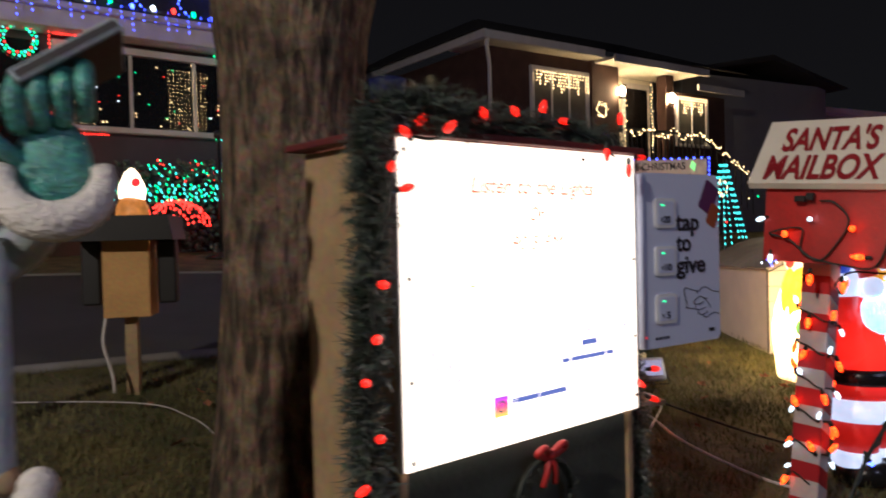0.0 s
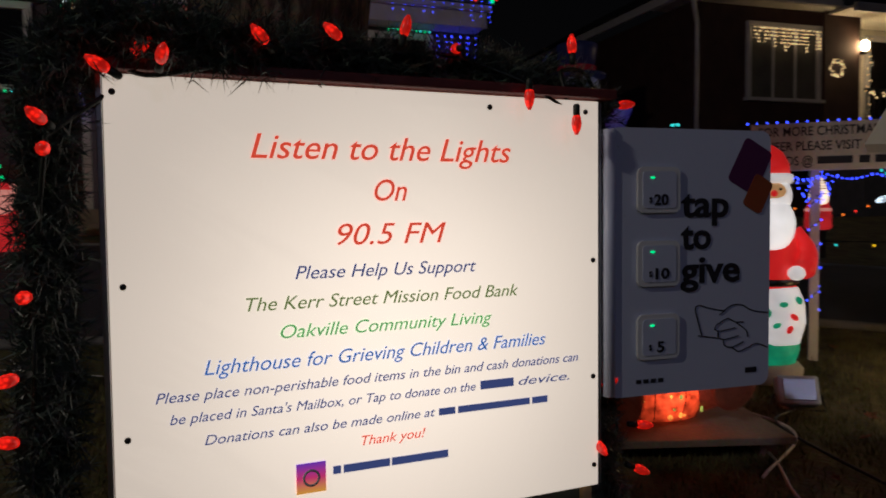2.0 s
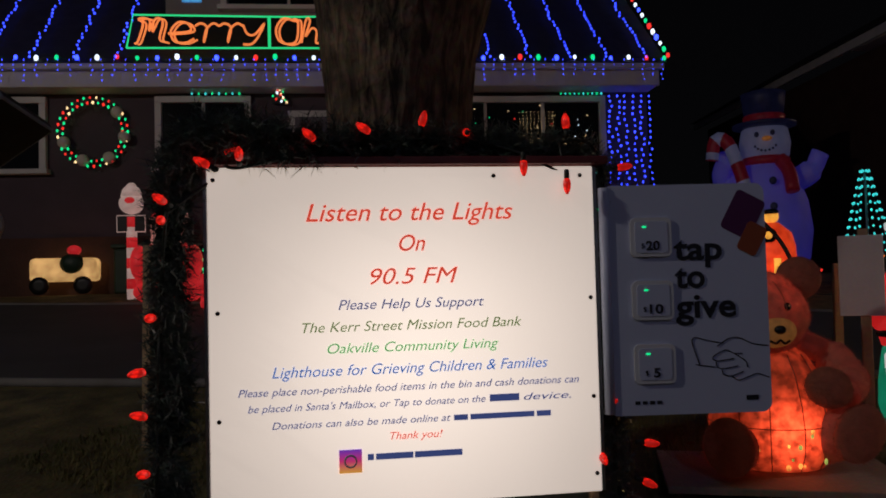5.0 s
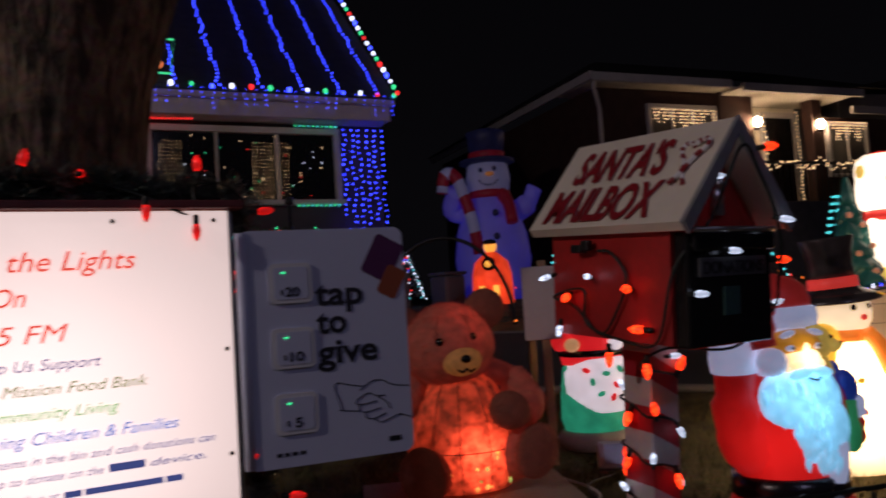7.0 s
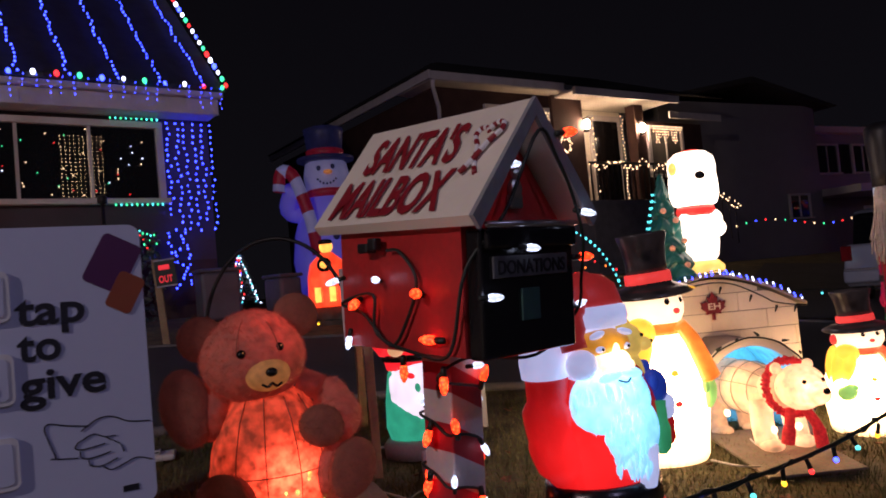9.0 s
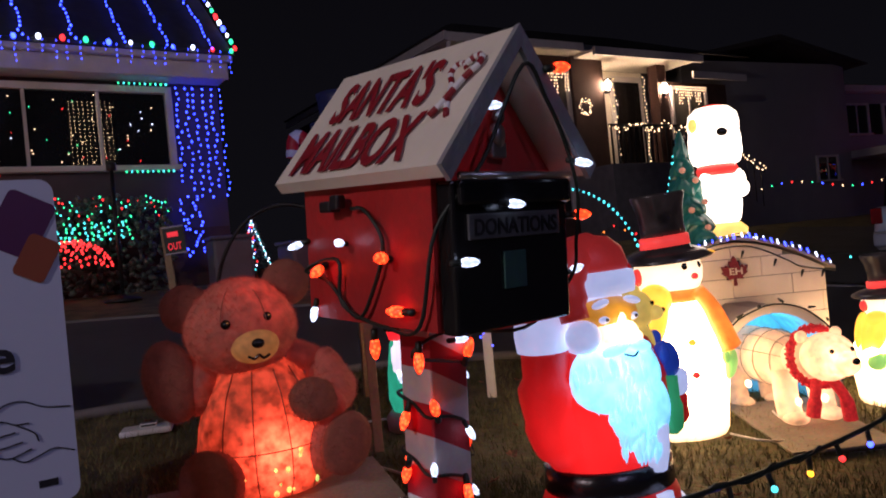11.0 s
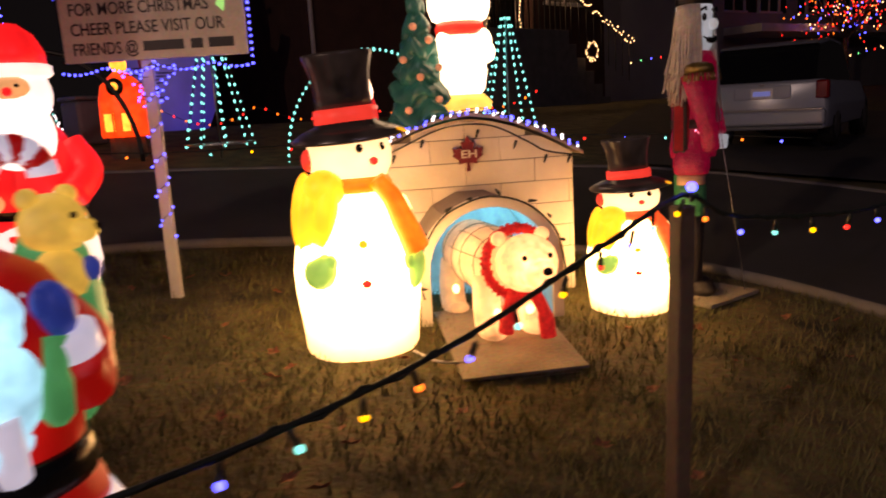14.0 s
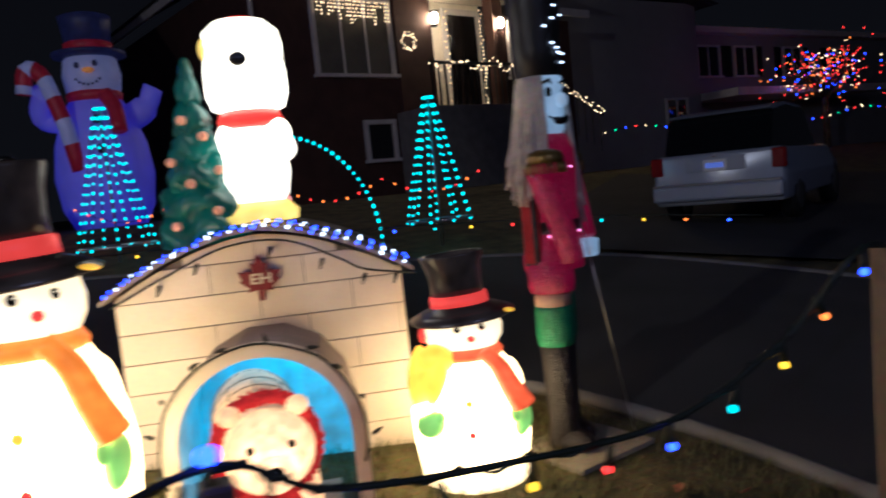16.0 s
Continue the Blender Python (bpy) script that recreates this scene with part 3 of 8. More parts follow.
INK = {"red": mat("red_ink", (0.62, 0.03, 0.02), 0.5, vary=0.1, bump=0), "navy": mat("navy_ink", (0.03, 0.05, 0.22), 0.5, vary=0.1, bump=0), "olive": mat("olive_ink", (0.09, 0.14, 0.035), 0.5, vary=0.1, bump=0),
       "green": mat("green_ink", (0.08, 0.38, 0.08), 0.5, vary=0.1, bump=0), "blue": mat("blue_ink", (0.05, 0.17, 0.55), 0.5, vary=0.1, bump=0)}


def ink_glow(key, color):
    """Printed ink on a backlit sheet lets its own colour through."""
    b = INK[key].node_tree.nodes["Principled BSDF"]
    b.inputs["Emission Color"].default_value, b.inputs["Emission Strength"].default_value = (*color, 1), 1.0 if key == "red" else 0.62


ink_glow("red", (1.0, 0.10, 0.05))
ink_glow("green", (0.25, 0.85, 0.25))
ink_glow("blue", (0.12, 0.33, 0.9))
ink_glow("olive", (0.3, 0.4, 0.12))
ink_glow("navy", (0.1, 0.14, 0.4))


def donation_box():
    root = empty("donation_box", SIGN, "wooden donation box with a backlit white notice and evergreen garland", "donation box")
    W, D, Z0, Z1 = 0.768, 0.36, 0.443, 1.104
    Shape().box((0.0, 0.02, SG), (0.02, D, Z1 - 0.002), PINE, 0.003).obj("side_panel", root, label="raw plywood side")
    Shape().box((W - 0.02, 0.02, SG), (W, D, Z1 - 0.002), PINE, 0.003).obj("side_panel", root, label="raw plywood side")
    Shape().box((0.021, D - 0.02, SG), (W - 0.021, D, Z1 - 0.002), PINE).obj("back_panel", root)
    Shape().box((0.0, 0.03, SG), (W, 0.05, Z0 - 0.004), DARKBOX, 0.003).obj("front_panel", root, label="dark painted lower front")
    Shape().box((-0.035, -0.012, Z1 + 0.004), (W + 0.03, D + 0.03, Z1 + 0.02), LIDRED, 0.003).obj("lid", root, label="dark lid board with red bulb light in its colour")
    p = Shape().box((0.001, 0.0, Z0), (W - 0.001, 0.012, Z1), LIGHTBOX, 0.002).obj("notice_panel", root, label="backlit white acrylic notice")
    Shape().box((-0.008, 0.004, Z0), (0.0, 0.019, Z1), CHROME, 0.001).obj("edge_strip", root)
    Shape().box((W, 0.004, Z0), (W + 0.008, 0.019, Z1), CHROME, 0.001).obj("edge_strip", root)
    screw = Shape().lathe([(0.0045, 0), (0.0045, 0.002), (0.003, 0.0035)], BLACK, n=10).mesh("screw")
    for x, z in ((0.012, 1.08), (0.018, 0.825), (0.018, 0.62), (0.018, 0.46), (0.56, 1.085), (0.74, 1.085), (0.755, 0.835), (0.755, 0.635), (0.757, 0.48)):
        share("screw", screw, root, pose(x, -0.0005, z, 90, 0, 0))
    lines = (("Listen to the Lights", "red", 0.411, 0.3885, 0.998, 0.050), ("On", "red", 0.052, 0.389, 0.9376, 0.046), ("90.5 FM", "red", 0.174, 0.388, 0.8725, 0.046),
             ("Please Help Us Support", "navy", 0.288, 0.387, 0.825, 0.028), ("The Kerr Street Mission Food Bank", "olive", 0.434, 0.388, 0.7825, 0.028),
             ("Oakville Community Living", "green", 0.338, 0.388, 0.741, 0.028), ("Lighthouse for Grieving Children & Families", "blue", 0.543, 0.387, 0.698, 0.03),
             ("Please place non-perishable food items in the bin and cash donations can", "navy", 0.671, 0.388, 0.6645, 0.021))
    for i, (words, ink, width, x, z, size) in enumerate(lines):
        lettering("lettering", words, size, INK[ink], p, pose(x, -0.0012, z), width=width, shear=0.28, fat=0.0003 if i < 2 else 0, depth=0.0004)
    lettering("lettering", "be placed in Santa's Mailbox, or Tap to donate on the", 0.02, INK["navy"], p, pose(0.30, -0.0012, 0.634), width=0.46, shear=0.28, depth=0.0004)
    lettering("lettering", "device.", 0.02, INK["navy"], p, pose(0.657, -0.0012, 0.634), width=0.098, shear=0.28, depth=0.0004)
    Shape().box((0.54, -0.0016, 0.634), (0.6, -0.0004, 0.648), INK["navy"]).obj("printed_bar", p)
    lettering("lettering", "Donations can also be made online at", 0.02, INK["navy"], p, pose(0.286, -0.0012, 0.6005), width=0.345, shear=0.28, depth=0.0004)
    for a, b in ((0.467, 0.495), (0.5, 0.63), (0.635, 0.664)):
        Shape().box((a, -0.0016, 0.6005), (b, -0.0004, 0.6115), INK["navy"]).obj("printed_bar", p)
    lettering("lettering", "Thank you!", 0.021, INK["red"], p, pose(0.389, -0.0012, 0.57), width=0.103, shear=0.28, depth=0.0004)
    for a, b in ((0.296, 0.308), (0.312, 0.385), (0.388, 0.482)):
        Shape().box((a, -0.0016, 0.5325), (b, -0.0004, 0.5445), INK["navy"]).obj("printed_bar", p)
    # a rounded square in sunset colours with white rings
    q = Shape().box((0.241, -0.0022, 0.510), (0.285, -0.0004, 0.555), PINKLOGO, 0.0007)
    q.lathe([(0.013, 0), (0.013, 0.001), (0.0095, 0.001), (0.0095, 0)], WHITEINK, (0.263, -0.0023, 0.5325), (90, 0, 0), n=20, cap=False)
    q.obj("printed_emblem", p, label="rounded square emblem in sunset colours")
    # bow and small wreath on the lower front
    w = Shape()
    ring = [(0.40 + 0.09 * math.cos(a), 0.0, 0.30 + 0.085 * math.sin(a)) for a in [2 * math.pi * i / 24 for i in range(25)]]
    w.tube(ring, 0.008, WIRE, 6)
    rng = random.Random(3)
    for i in range(420):
        a = rng.uniform(0, 6.283)
        c = Vector((0.40 + 0.09 * math.cos(a), 0.0, 0.30 + 0.085 * math.sin(a)))
        d = Vector((rng.gauss(0, 1), rng.gauss(-0.4, 0.8), rng.gauss(0, 1))).normalized() * 0.028
        s = d.orthogonal().normalized() * 0.0012
        f = w.bm.faces.new([w.bm.verts.new(c + s), w.bm.verts.new(c - s), w.bm.verts.new(c + d)])
        f.material_index = 0
    w = w.obj("wreath", None, SIGN)
    tagged(w, "small dark evergreen wreath hung on the box front", "wreath")
    bow = Shape()
    for sx in (-1, 1):
        bow.tube(smooth_path([(0.40, -0.015, 0.40), (0.40 + sx * 0.03, -0.03, 0.425), (0.40 + sx * 0.045, -0.02, 0.41), (0.40 + sx * 0.01, -0.015, 0.395)], 6), 0.008, BOWRED)
        bow.tube(smooth_path([(0.40, -0.012, 0.40), (0.40 + sx * 0.012, -0.02, 0.37), (0.40 + sx * 0.02, -0.012, 0.33)], 6), 0.007, BOWRED)
    bow.ball((0.40, -0.02, 0.403), 0.012, BOWRED)
    tagged(bow.obj("bow", None, SIGN), "red ribbon bow over the wreath", "bow")
    return root


# Dark lid board; the red bulbs' light on it is kept in its colour.
LIDRED = mat("red_lit_dark_board", (0.14, 0.02, 0.02), 0.6, vary=0.3)
WHITEINK = mat("white_ink", (0.8, 0.8, 0.8), 0.5, vary=0.05, bump=0)
BOWRED = mat("red_ribbon", (0.5, 0.03, 0.03), 0.45, vary=0.25, bump=0.1)
PINKLOGO = bpy.data.materials.new("sunset_print")
PINKLOGO.use_nodes = True
_n, _l = PINKLOGO.node_tree.nodes, PINKLOGO.node_tree.links
_t, _s, _r, _m = _n.new("ShaderNodeTexCoord"), _n.new("ShaderNodeSeparateXYZ"), _n.new("ShaderNodeValToRGB"), _n.new("ShaderNodeMapRange")
_m.inputs["From Min"].default_value, _m.inputs["From Max"].default_value = 0.510, 0.555
_r.color_ramp.elements[0].color, _r.color_ramp.elements[1].color = (0.9, 0.42, 0.05, 1), (0.2, 0.05, 0.55, 1)
_r.color_ramp.elements.new(0.5).color = (0.75, 0.05, 0.2, 1)
_l.new(_t.outputs["Object"], _s.inputs[0]), _l.new(_s.outputs["Z"], _m.inputs[0]), _l.new(_m.outputs[0], _r.inputs[0])
_l.new(_r.outputs[0], _n["Principled BSDF"].inputs["Base Color"]), _l.new(_r.outputs[0], _n["Principled BSDF"].inputs["Emission Color"])
_n["Principled BSDF"].inputs["Emission Strength"].default_value = 1.0
donation_box()


def garland(name, pts, radius, count, seed, label):
    """Evergreen garland: a wire with thousands of fine needles in tufts."""
    rng = np.random.default_rng(seed)
    path = smooth_path(pts, 12)
    vs, fs, n = [], [], len(path)
    for i in range(count):
        k = rng.uniform(0, n - 1.001)
        c = path[int(k)].lerp(path[int(k) + 1], k % 1)
        # a twig, then needles along it
        tw = Vector(rng.normal(size=3)).normalized() * radius * rng.uniform(0.45, 1.0)
        for j in range(16):
            b = c + tw * rng.uniform(0.1, 1.0)
            d = (Vector(rng.normal(size=3)).normalized() * 0.75 + tw.normalized() * 0.6).normalized() * rng.uniform(0.016, 0.034)
            s = d.orthogonal().normalized() * 0.0014
            v = len(vs)
            vs += [b + s, b - s, b + d]
            fs.append((v, v + 1, v + 2))
    me = bpy.data.meshes.new("needles")
    me.from_pydata([tuple(v) for v in vs], [], fs)
    me.materials.append(NEEDLE)
    root = Shape().tube(path, 0.006, WIRE, 5).obj(name, None, SIGN)
    tagged(root, label, "garland")
    tagged(share("needles", me, root, Matrix()), kind="stuff")
    return root


garland("garland", [(-0.02, 0.02, 1.17), (0.1, -0.02, 1.155), (0.25, 0.03, 1.15), (0.42, 0.05, 1.145), (0.6, 0.06, 1.15), (0.82, 0.1, 1.13)], 0.066, 1500, 1, "dark green evergreen garland along the box lid")
garland("garland", [(-0.02, 0.0, 1.15), (-0.065, 0.01, 1.08), (-0.07, 0.0, 0.9), (-0.075, 0.02, 0.7), (-0.08, 0.02, 0.5), (-0.07, 0.02, 0.3), (-0.07, 0.02, 0.1)], 0.056, 2000, 2, "dark green evergreen garland hanging down the box edge")
garland("garland", [(0.8, 0.04, 1.12), (0.82, 0.05, 0.8), (0.815, 0.05, 0.55), (0.83, 0.05, 0.3), (0.83, 0.05, 0.05)], 0.04, 700, 3, "thin evergreen garland hanging beside the box")


def c9_string(name, m, spots, path, label, wire=0.0035):
    root = empty(name, m, label, "string lights")
    Shape().tube(smooth_path(path, 6), wire, WIRE, 6).obj("cable", root)
    for c, at, way in spots:
        share("bulb", C9[c], root, aim(at, way))
    return root


def on_sign(px, pz):
    return ((px - 432) * 0.00114, 1.104 - (pz - 270) * 0.00108)


spots, wirepts = [], []
for px, pz, y, way in ((441, 270, -0.02, (-0.8, -0.4, 0.4)), (493, 264, -0.06, (0.1, -0.8, 0.5)), (614, 226, -0.03, (-0.6, -0.4, 0.5)), (707, 210, -0.02, (-0.7, -0.3, 0.4)), (797, 196, 0.0, (0.25, -0.1, 1)), (878, 206, 0.0, (0.1, 1, 0.2)),
                       (1059, 200, 0.0, (-0.05, 0, 1)), (465, 247, -0.01, (0.7, -0.3, 0.6)), (972, 262, -0.03, (0, 0, -1)), (1049, 296, -0.03, (0, 0, -1)), (1165, 268, 0.04, (1, -0.2, 0.1)), (378, 371, -0.09, (0.1, -1, 0.1)), (378, 337, -0.06, (-0.4, -0.7, 0.3)),
                       (345, 618, -0.06, (-0.7, -0.6, -0.1)), (356, 530, -0.05, (-0.2, -1, 0)), (340, 698, -0.03, (-0.6, -0.5, 0.2)), (345, 790, -0.05, (-0.3, -0.8, 0.2)), (330, 870, -0.04, (-1, -0.3, -0.2)),
                       (1125, 728, 0.02, (0.3, -0.7, 0.4)), (1107, 815, 0.01, (0, -0.8, -0.4)), (1195, 803, 0.03, (1, -0.3, -0.1)), (1190, 875, 0.03, (0.9, -0.3, -0.4))):
    x, z = on_sign(px, pz)
    spots.append(("red", (x, y, z), way))
left = [s for s in spots if s[1][0] < 0]
top = sorted([s for s in spots if s[1][0] >= 0 and s[1][2] > 1.0], key=lambda s: s[1][0])
right = [s for s in spots if s[1][0] > 0.7 and s[1][2] < 1.0]
order = sorted(left, key=lambda s: s[1][2]) + top + right
c9_string("string_lights", SIGN, spots, [(s[1][0] - 0.02 * s[2][0], s[1][1] + 0.035, s[1][2] - 0.02 * s[2][2]) for s in order], "red faceted bulbs on dark green wire, wound through the garland")

# ---- tap-to-give board ----
PURPLE = mat("purple_print", (0.09, 0.015, 0.09), 0.45, vary=0.1, bump=0)
RUST = mat("rust_print", (0.3, 0.07, 0.025), 0.45, vary=0.1, bump=0)
CHARCOAL = mat("charcoal_print", (0.012, 0.013, 0.02), 0.5, vary=0.1, bump=0)
PALE = mat("pale_plastic", (0.7, 0.73, 0.76), 0.3, vary=0.08, bump=0.02)


def rounded(x0, z0, x1, z1, r, n=6):
    pts = []
    for cx, cz, a0 in ((x1 - r, z1 - r, 0), (x0 + r, z1 - r, 90), (x0 + r, z0 + r, 180), (x1 - r, z0 + r, 270)):
        pts += [(cx + r * math.cos(radians(a0 + 90 * i / n)), cz + r * math.sin(radians(a0 + 90 * i / n))) for i in range(n + 1)]
    return pts


def tap_board():
    root = empty("donation_board", pose(0.525, 1.945, 0.592, 0, 0, 36.0), "white enamelled contactless donation board with three readers", "payment board")
    W, H = 0.338, 0.47
    b = Shape().prism(rounded(0.0, 0, W, H, 0.02), 0.0, 0.028, WHITEPANEL)
    b.obj("board", root)
    Shape().tube([(0.004, 0.004, 0.004), (0.004, 0.004, H - 0.004)], 0.011, WHITEPANEL, 10).obj("rolled_edge", root)
    for i, v in enumerate(("20", "10", "5")):
        z = H - (0.15 + 0.275 * i) * H - 0.077
        d = Shape().prism(rounded(0.055, z, 0.14, z + 0.08, 0.012), -0.006, -0.0005, PALE).prism(rounded(0.064, z + 0.008, 0.131, z + 0.072, 0.007), -0.0075, -0.0061, WHITEPANEL).obj("card_reader", root, label="square white card reader with a green lamp")
        lettering("lettering", v, 0.026, CHARCOAL, d, pose(0.1, -0.0082, z + 0.014), width=0.028 if i < 2 else 0.014, fat=0.0006)
        lettering("lettering", "$", 0.014, CHARCOAL, d, pose(0.079, -0.0082, z + 0.018))
        Shape().ball((0.083, -0.008, z + 0.061), (0.005, 0.0015, 0.002), LED["green"], u=8, v=6).obj("indicator_lamp", d)
    for word, z, w in (("tap", 0.315, 0.1), ("to", 0.258, 0.062), ("give", 0.197, 0.125)):
        lettering("lettering", word, 0.068, CHARCOAL, root, pose(0.147, -0.0012, z), width=w, fat=0.0015, align="LEFT")
    c, s = math.cos(radians(-28)), math.sin(radians(-28))
    turn = lambda cx, cz: Matrix(((c, 0, -s, cx), (0, 1, 0, 0), (s, 0, c, cz), (0, 0, 0, 1)))
    Shape().prism(rounded(-0.033, -0.044, 0.033, 0.044, 0.009), -0.0012, -0.0004, PURPLE, turn(0.292, 0.405)).obj("printed_card", root, label="purple printed card shape")
    Shape().prism(rounded(-0.022, -0.032, 0.022, 0.032, 0.008), -0.0022, -0.0014, RUST, turn(0.309, 0.355)).obj("printed_card", root, label="rust printed card shape")
    ln = lambda pts, r=0.0011: Shape().tube(smooth_path([(x, -0.001, z) for x, z in pts], 5), r, CHARCOAL, 5)
    hand = ln([(0.19, 0.1), (0.182, 0.125), (0.176, 0.148), (0.184, 0.155), (0.205, 0.149), (0.24, 0.142)])
    for pts in (((0.182, 0.1), (0.2, 0.097), (0.222, 0.094)), ((0.228, 0.136), (0.252, 0.151), (0.275, 0.152), (0.30, 0.14), (0.334, 0.135)), ((0.222, 0.118), (0.245, 0.128), (0.262, 0.121), (0.28, 0.12)), ((0.222, 0.118), (0.218, 0.11), (0.23, 0.106), (0.262, 0.11)),
                ((0.225, 0.104), (0.226, 0.094), (0.24, 0.09), (0.27, 0.095)), ((0.236, 0.088), (0.24, 0.078), (0.256, 0.075), (0.28, 0.083)), ((0.256, 0.074), (0.27, 0.066), (0.29, 0.072), (0.31, 0.078), (0.334, 0.07)), ((0.262, 0.121), (0.285, 0.105), (0.29, 0.092))):
        hand.tube(smooth_path([(x, -0.001, z) for x, z in pts], 5), 0.0011, CHARCOAL, 5)
    hand.obj("printed_outline", root, label="line drawing of a card being tapped")
    for x in (0.055, 0.07, 0.085, 0.1):
        Shape().box((x, -0.0012, 0.022), (x + 0.01, -0.0002, 0.029), CHARCOAL).obj("printed_bar", root)
    Shape().box((0.285, -0.0012, 0.025), (0.31, -0.0002, 0.035), CHARCOAL).obj("printed_bar", root)
    Shape().box((0.02, 0.03, 0.05), (0.06, 0.1, 0.4), GREYWOOD, 0.003).obj("bracket", root)
    return root


tap_board()

# ---- mailbox on its striped post ----
MB = pose(1.437, 2.34, -0.017, 4, 0, 45.6)
MG = rise(1.4, 2.5) - 0.03


def stripes():
    m = mat("candy_stripes", (0.6, 0.55, 0.55), 0.55, vary=0.2, scale=9, bump=0.15)
    n, l = m.node_tree.nodes, m.node_tree.links
    b = n["Principled BSDF"]
    old = b.inputs["Base Color"].links[0].from_socket
    t, s, a, f, g, mix = n.new("ShaderNodeTexCoord"), n.new("ShaderNodeSeparateXYZ"), n.new("ShaderNodeMath"), n.new("ShaderNodeMath"), n.new("ShaderNodeMath"), n.new("ShaderNodeMix")
    l.new(t.outputs["Object"], s.inputs[0])
    a.operation, a.inputs[1].default_value = "MULTIPLY_ADD", 0.55
    l.new(s.outputs["X"], a.inputs[0]), l.new(s.outputs["Z"], a.inputs[2])
    f.operation, f.inputs[1].default_value = "PINGPONG", 0.065
    l.new(a.outputs[0], f.inputs[0])
    g.operation, g.inputs[1].default_value = "GREATER_THAN", 0.034
    l.new(f.outputs[0], g.inputs[0])
    mix.data_type = "RGBA"
    mix.inputs["B"].default_value = (0.4, 0.012, 0.02, 1)
    l.new(g.outputs[0], mix.inputs["Factor"]), l.new(old, mix.inputs["A"]), l.new(mix.outputs["Result"], b.inputs["Base Color"])
    return m


def mailbox():
    root = empty("mailbox", MB, "red wooden house-shaped mailbox with cream roof on a candy-striped post", "mailbox")
    zb, ze, zr, hw, L = 0.789, 1.037, 1.235, 0.16, 0.486
    b = 0.139
    Shape().prism([(-b, zb), (b, zb), (b, ze), (0, ze + (zr - ze) * b / hw), (-b, ze)], 0.06, L - 0.05, REDPAINT).obj("body", root, label="red painted plywood body")
    for sx in (-1, 1):
        th = 0.02
        Shape().prism([(sx * hw, ze - 0.01), (0, zr), (0, zr + th * 1.35), (sx * (hw + 0.014), ze + 0.008)], 0.0, L, CREAM).obj("roof_panel", root, label="cream painted roof board")
        Shape().prism([(sx * hw, ze - 0.016), (0, zr - 0.006), (0, zr + 0.03), (sx * (hw + 0.018), ze + 0.008)], -0.012, -0.002, ROOFTRIM).obj("roof_edge", root, label="grey roof edge board")
    f = Shape().box((-b + 0.006, 0.02, zb - 0.004), (b - 0.006, 0.058, zb + 0.235), GLOSSBLACK, 0.006).obj("letterbox", root, label="black metal letterbox front")
    Shape().box((-b + 0.012, 0.004, zb + 0.195), (b - 0.012, 0.019, zb + 0.235), GLOSSBLACK, 0.006).obj("flap", f)
    Shape().tube([(-b + 0.012, 0.006, zb + 0.24), (b - 0.012, 0.006, zb + 0.24)], 0.006, CHROME, 8).obj("hinge_rod", f)
    Shape().box((-0.105, 0.014, zb + 0.142), (0.105, 0.0195, zb + 0.182), LABELGREY, 0.002).obj("name_strip", f, label="grey strip with raised letters")
    lettering("lettering", "DONATIONS", 0.036, BLACK, f, pose(0, 0.0128, zb + 0.149), width=0.19, fat=0.0006)
    Shape().box((-0.03, 0.015, zb + 0.06), (0.02, 0.0195, zb + 0.12), STICKER, 0.001).obj("sticker", f, label="faded teal sticker")
    orn = Shape().ball((0.0, 0.05, ze + 0.06), (0.016, 0.012, 0.022), CHROME).ball((0.0, 0.045, ze + 0.09), (0.011, 0.01, 0.013), CHROME).box((-0.018, 0.045, ze + 0.022), (0.018, 0.057, ze + 0.05), CHROME, 0.004)
    orn.obj("gable_ornament", root, label="small pewter figure ornament on the gable")
    # writing on the roof slope
    slope = math.degrees(math.atan2(zr - ze, hw))
    face = lambda u, v: Matrix.Translation((-(hw + 0.014) * (1 - v) - 0.004, L - u, ze + 0.0115 + (zr - ze + 0.019) * v)) @ pose(0, 0, 0, 0, 0, -90) @ pose(0, 0, 0, -(90 - slope), 0, 0)
    for word, u, v, w, s in (("SANTA'S", 0.215, 0.5, 0.29, 0.14), ("MAILBOX", 0.215, 0.06, 0.345, 0.14)):
        lettering("lettering", word, s, WINE, root, face(u, v), width=w, fat=0.0035, depth=0.0006)
    cm = face(0.425, 0.52) @ Matrix.Scale(0.85, 4)
    for sx in (-1, 1):
        pts = smooth_path([(-0.02 * sx, 0, -0.055), (0.0, 0, -0.02), (sx * 0.02, 0, 0.03), (sx * 0.042, 0, 0.06), (sx * 0.038, 0, 0.083), (sx * 0.018, 0, 0.085), (0.004 * sx, 0, 0.07)], 4)
        Shape().striped([cm @ (p + Vector((0, -0.004 * sx, 0))) for p in pts], 0.0055, (WINE, WHITEINK), 6).obj("painted_cane", root, label="candy cane painted in dark red and white")
    Shape().box((0.013, 0.269, MG), (0.107, 0.363, zb - 0.001), STRIPES, 0.004).obj("post", root, label="square post with red and white candy stripes")
    return root


STRIPES = stripes()
ROOFTRIM = mat("grey_edge_paint", (0.3, 0.31, 0.33), 0.6, vary=0.25)
LABELGREY = mat("label_grey", (0.09, 0.09, 0.095), 0.5, vary=0.15, bump=0)
STICKER = mat("faded_teal", (0.03, 0.09, 0.08), 0.6, vary=0.3, bump=0)
mailbox()

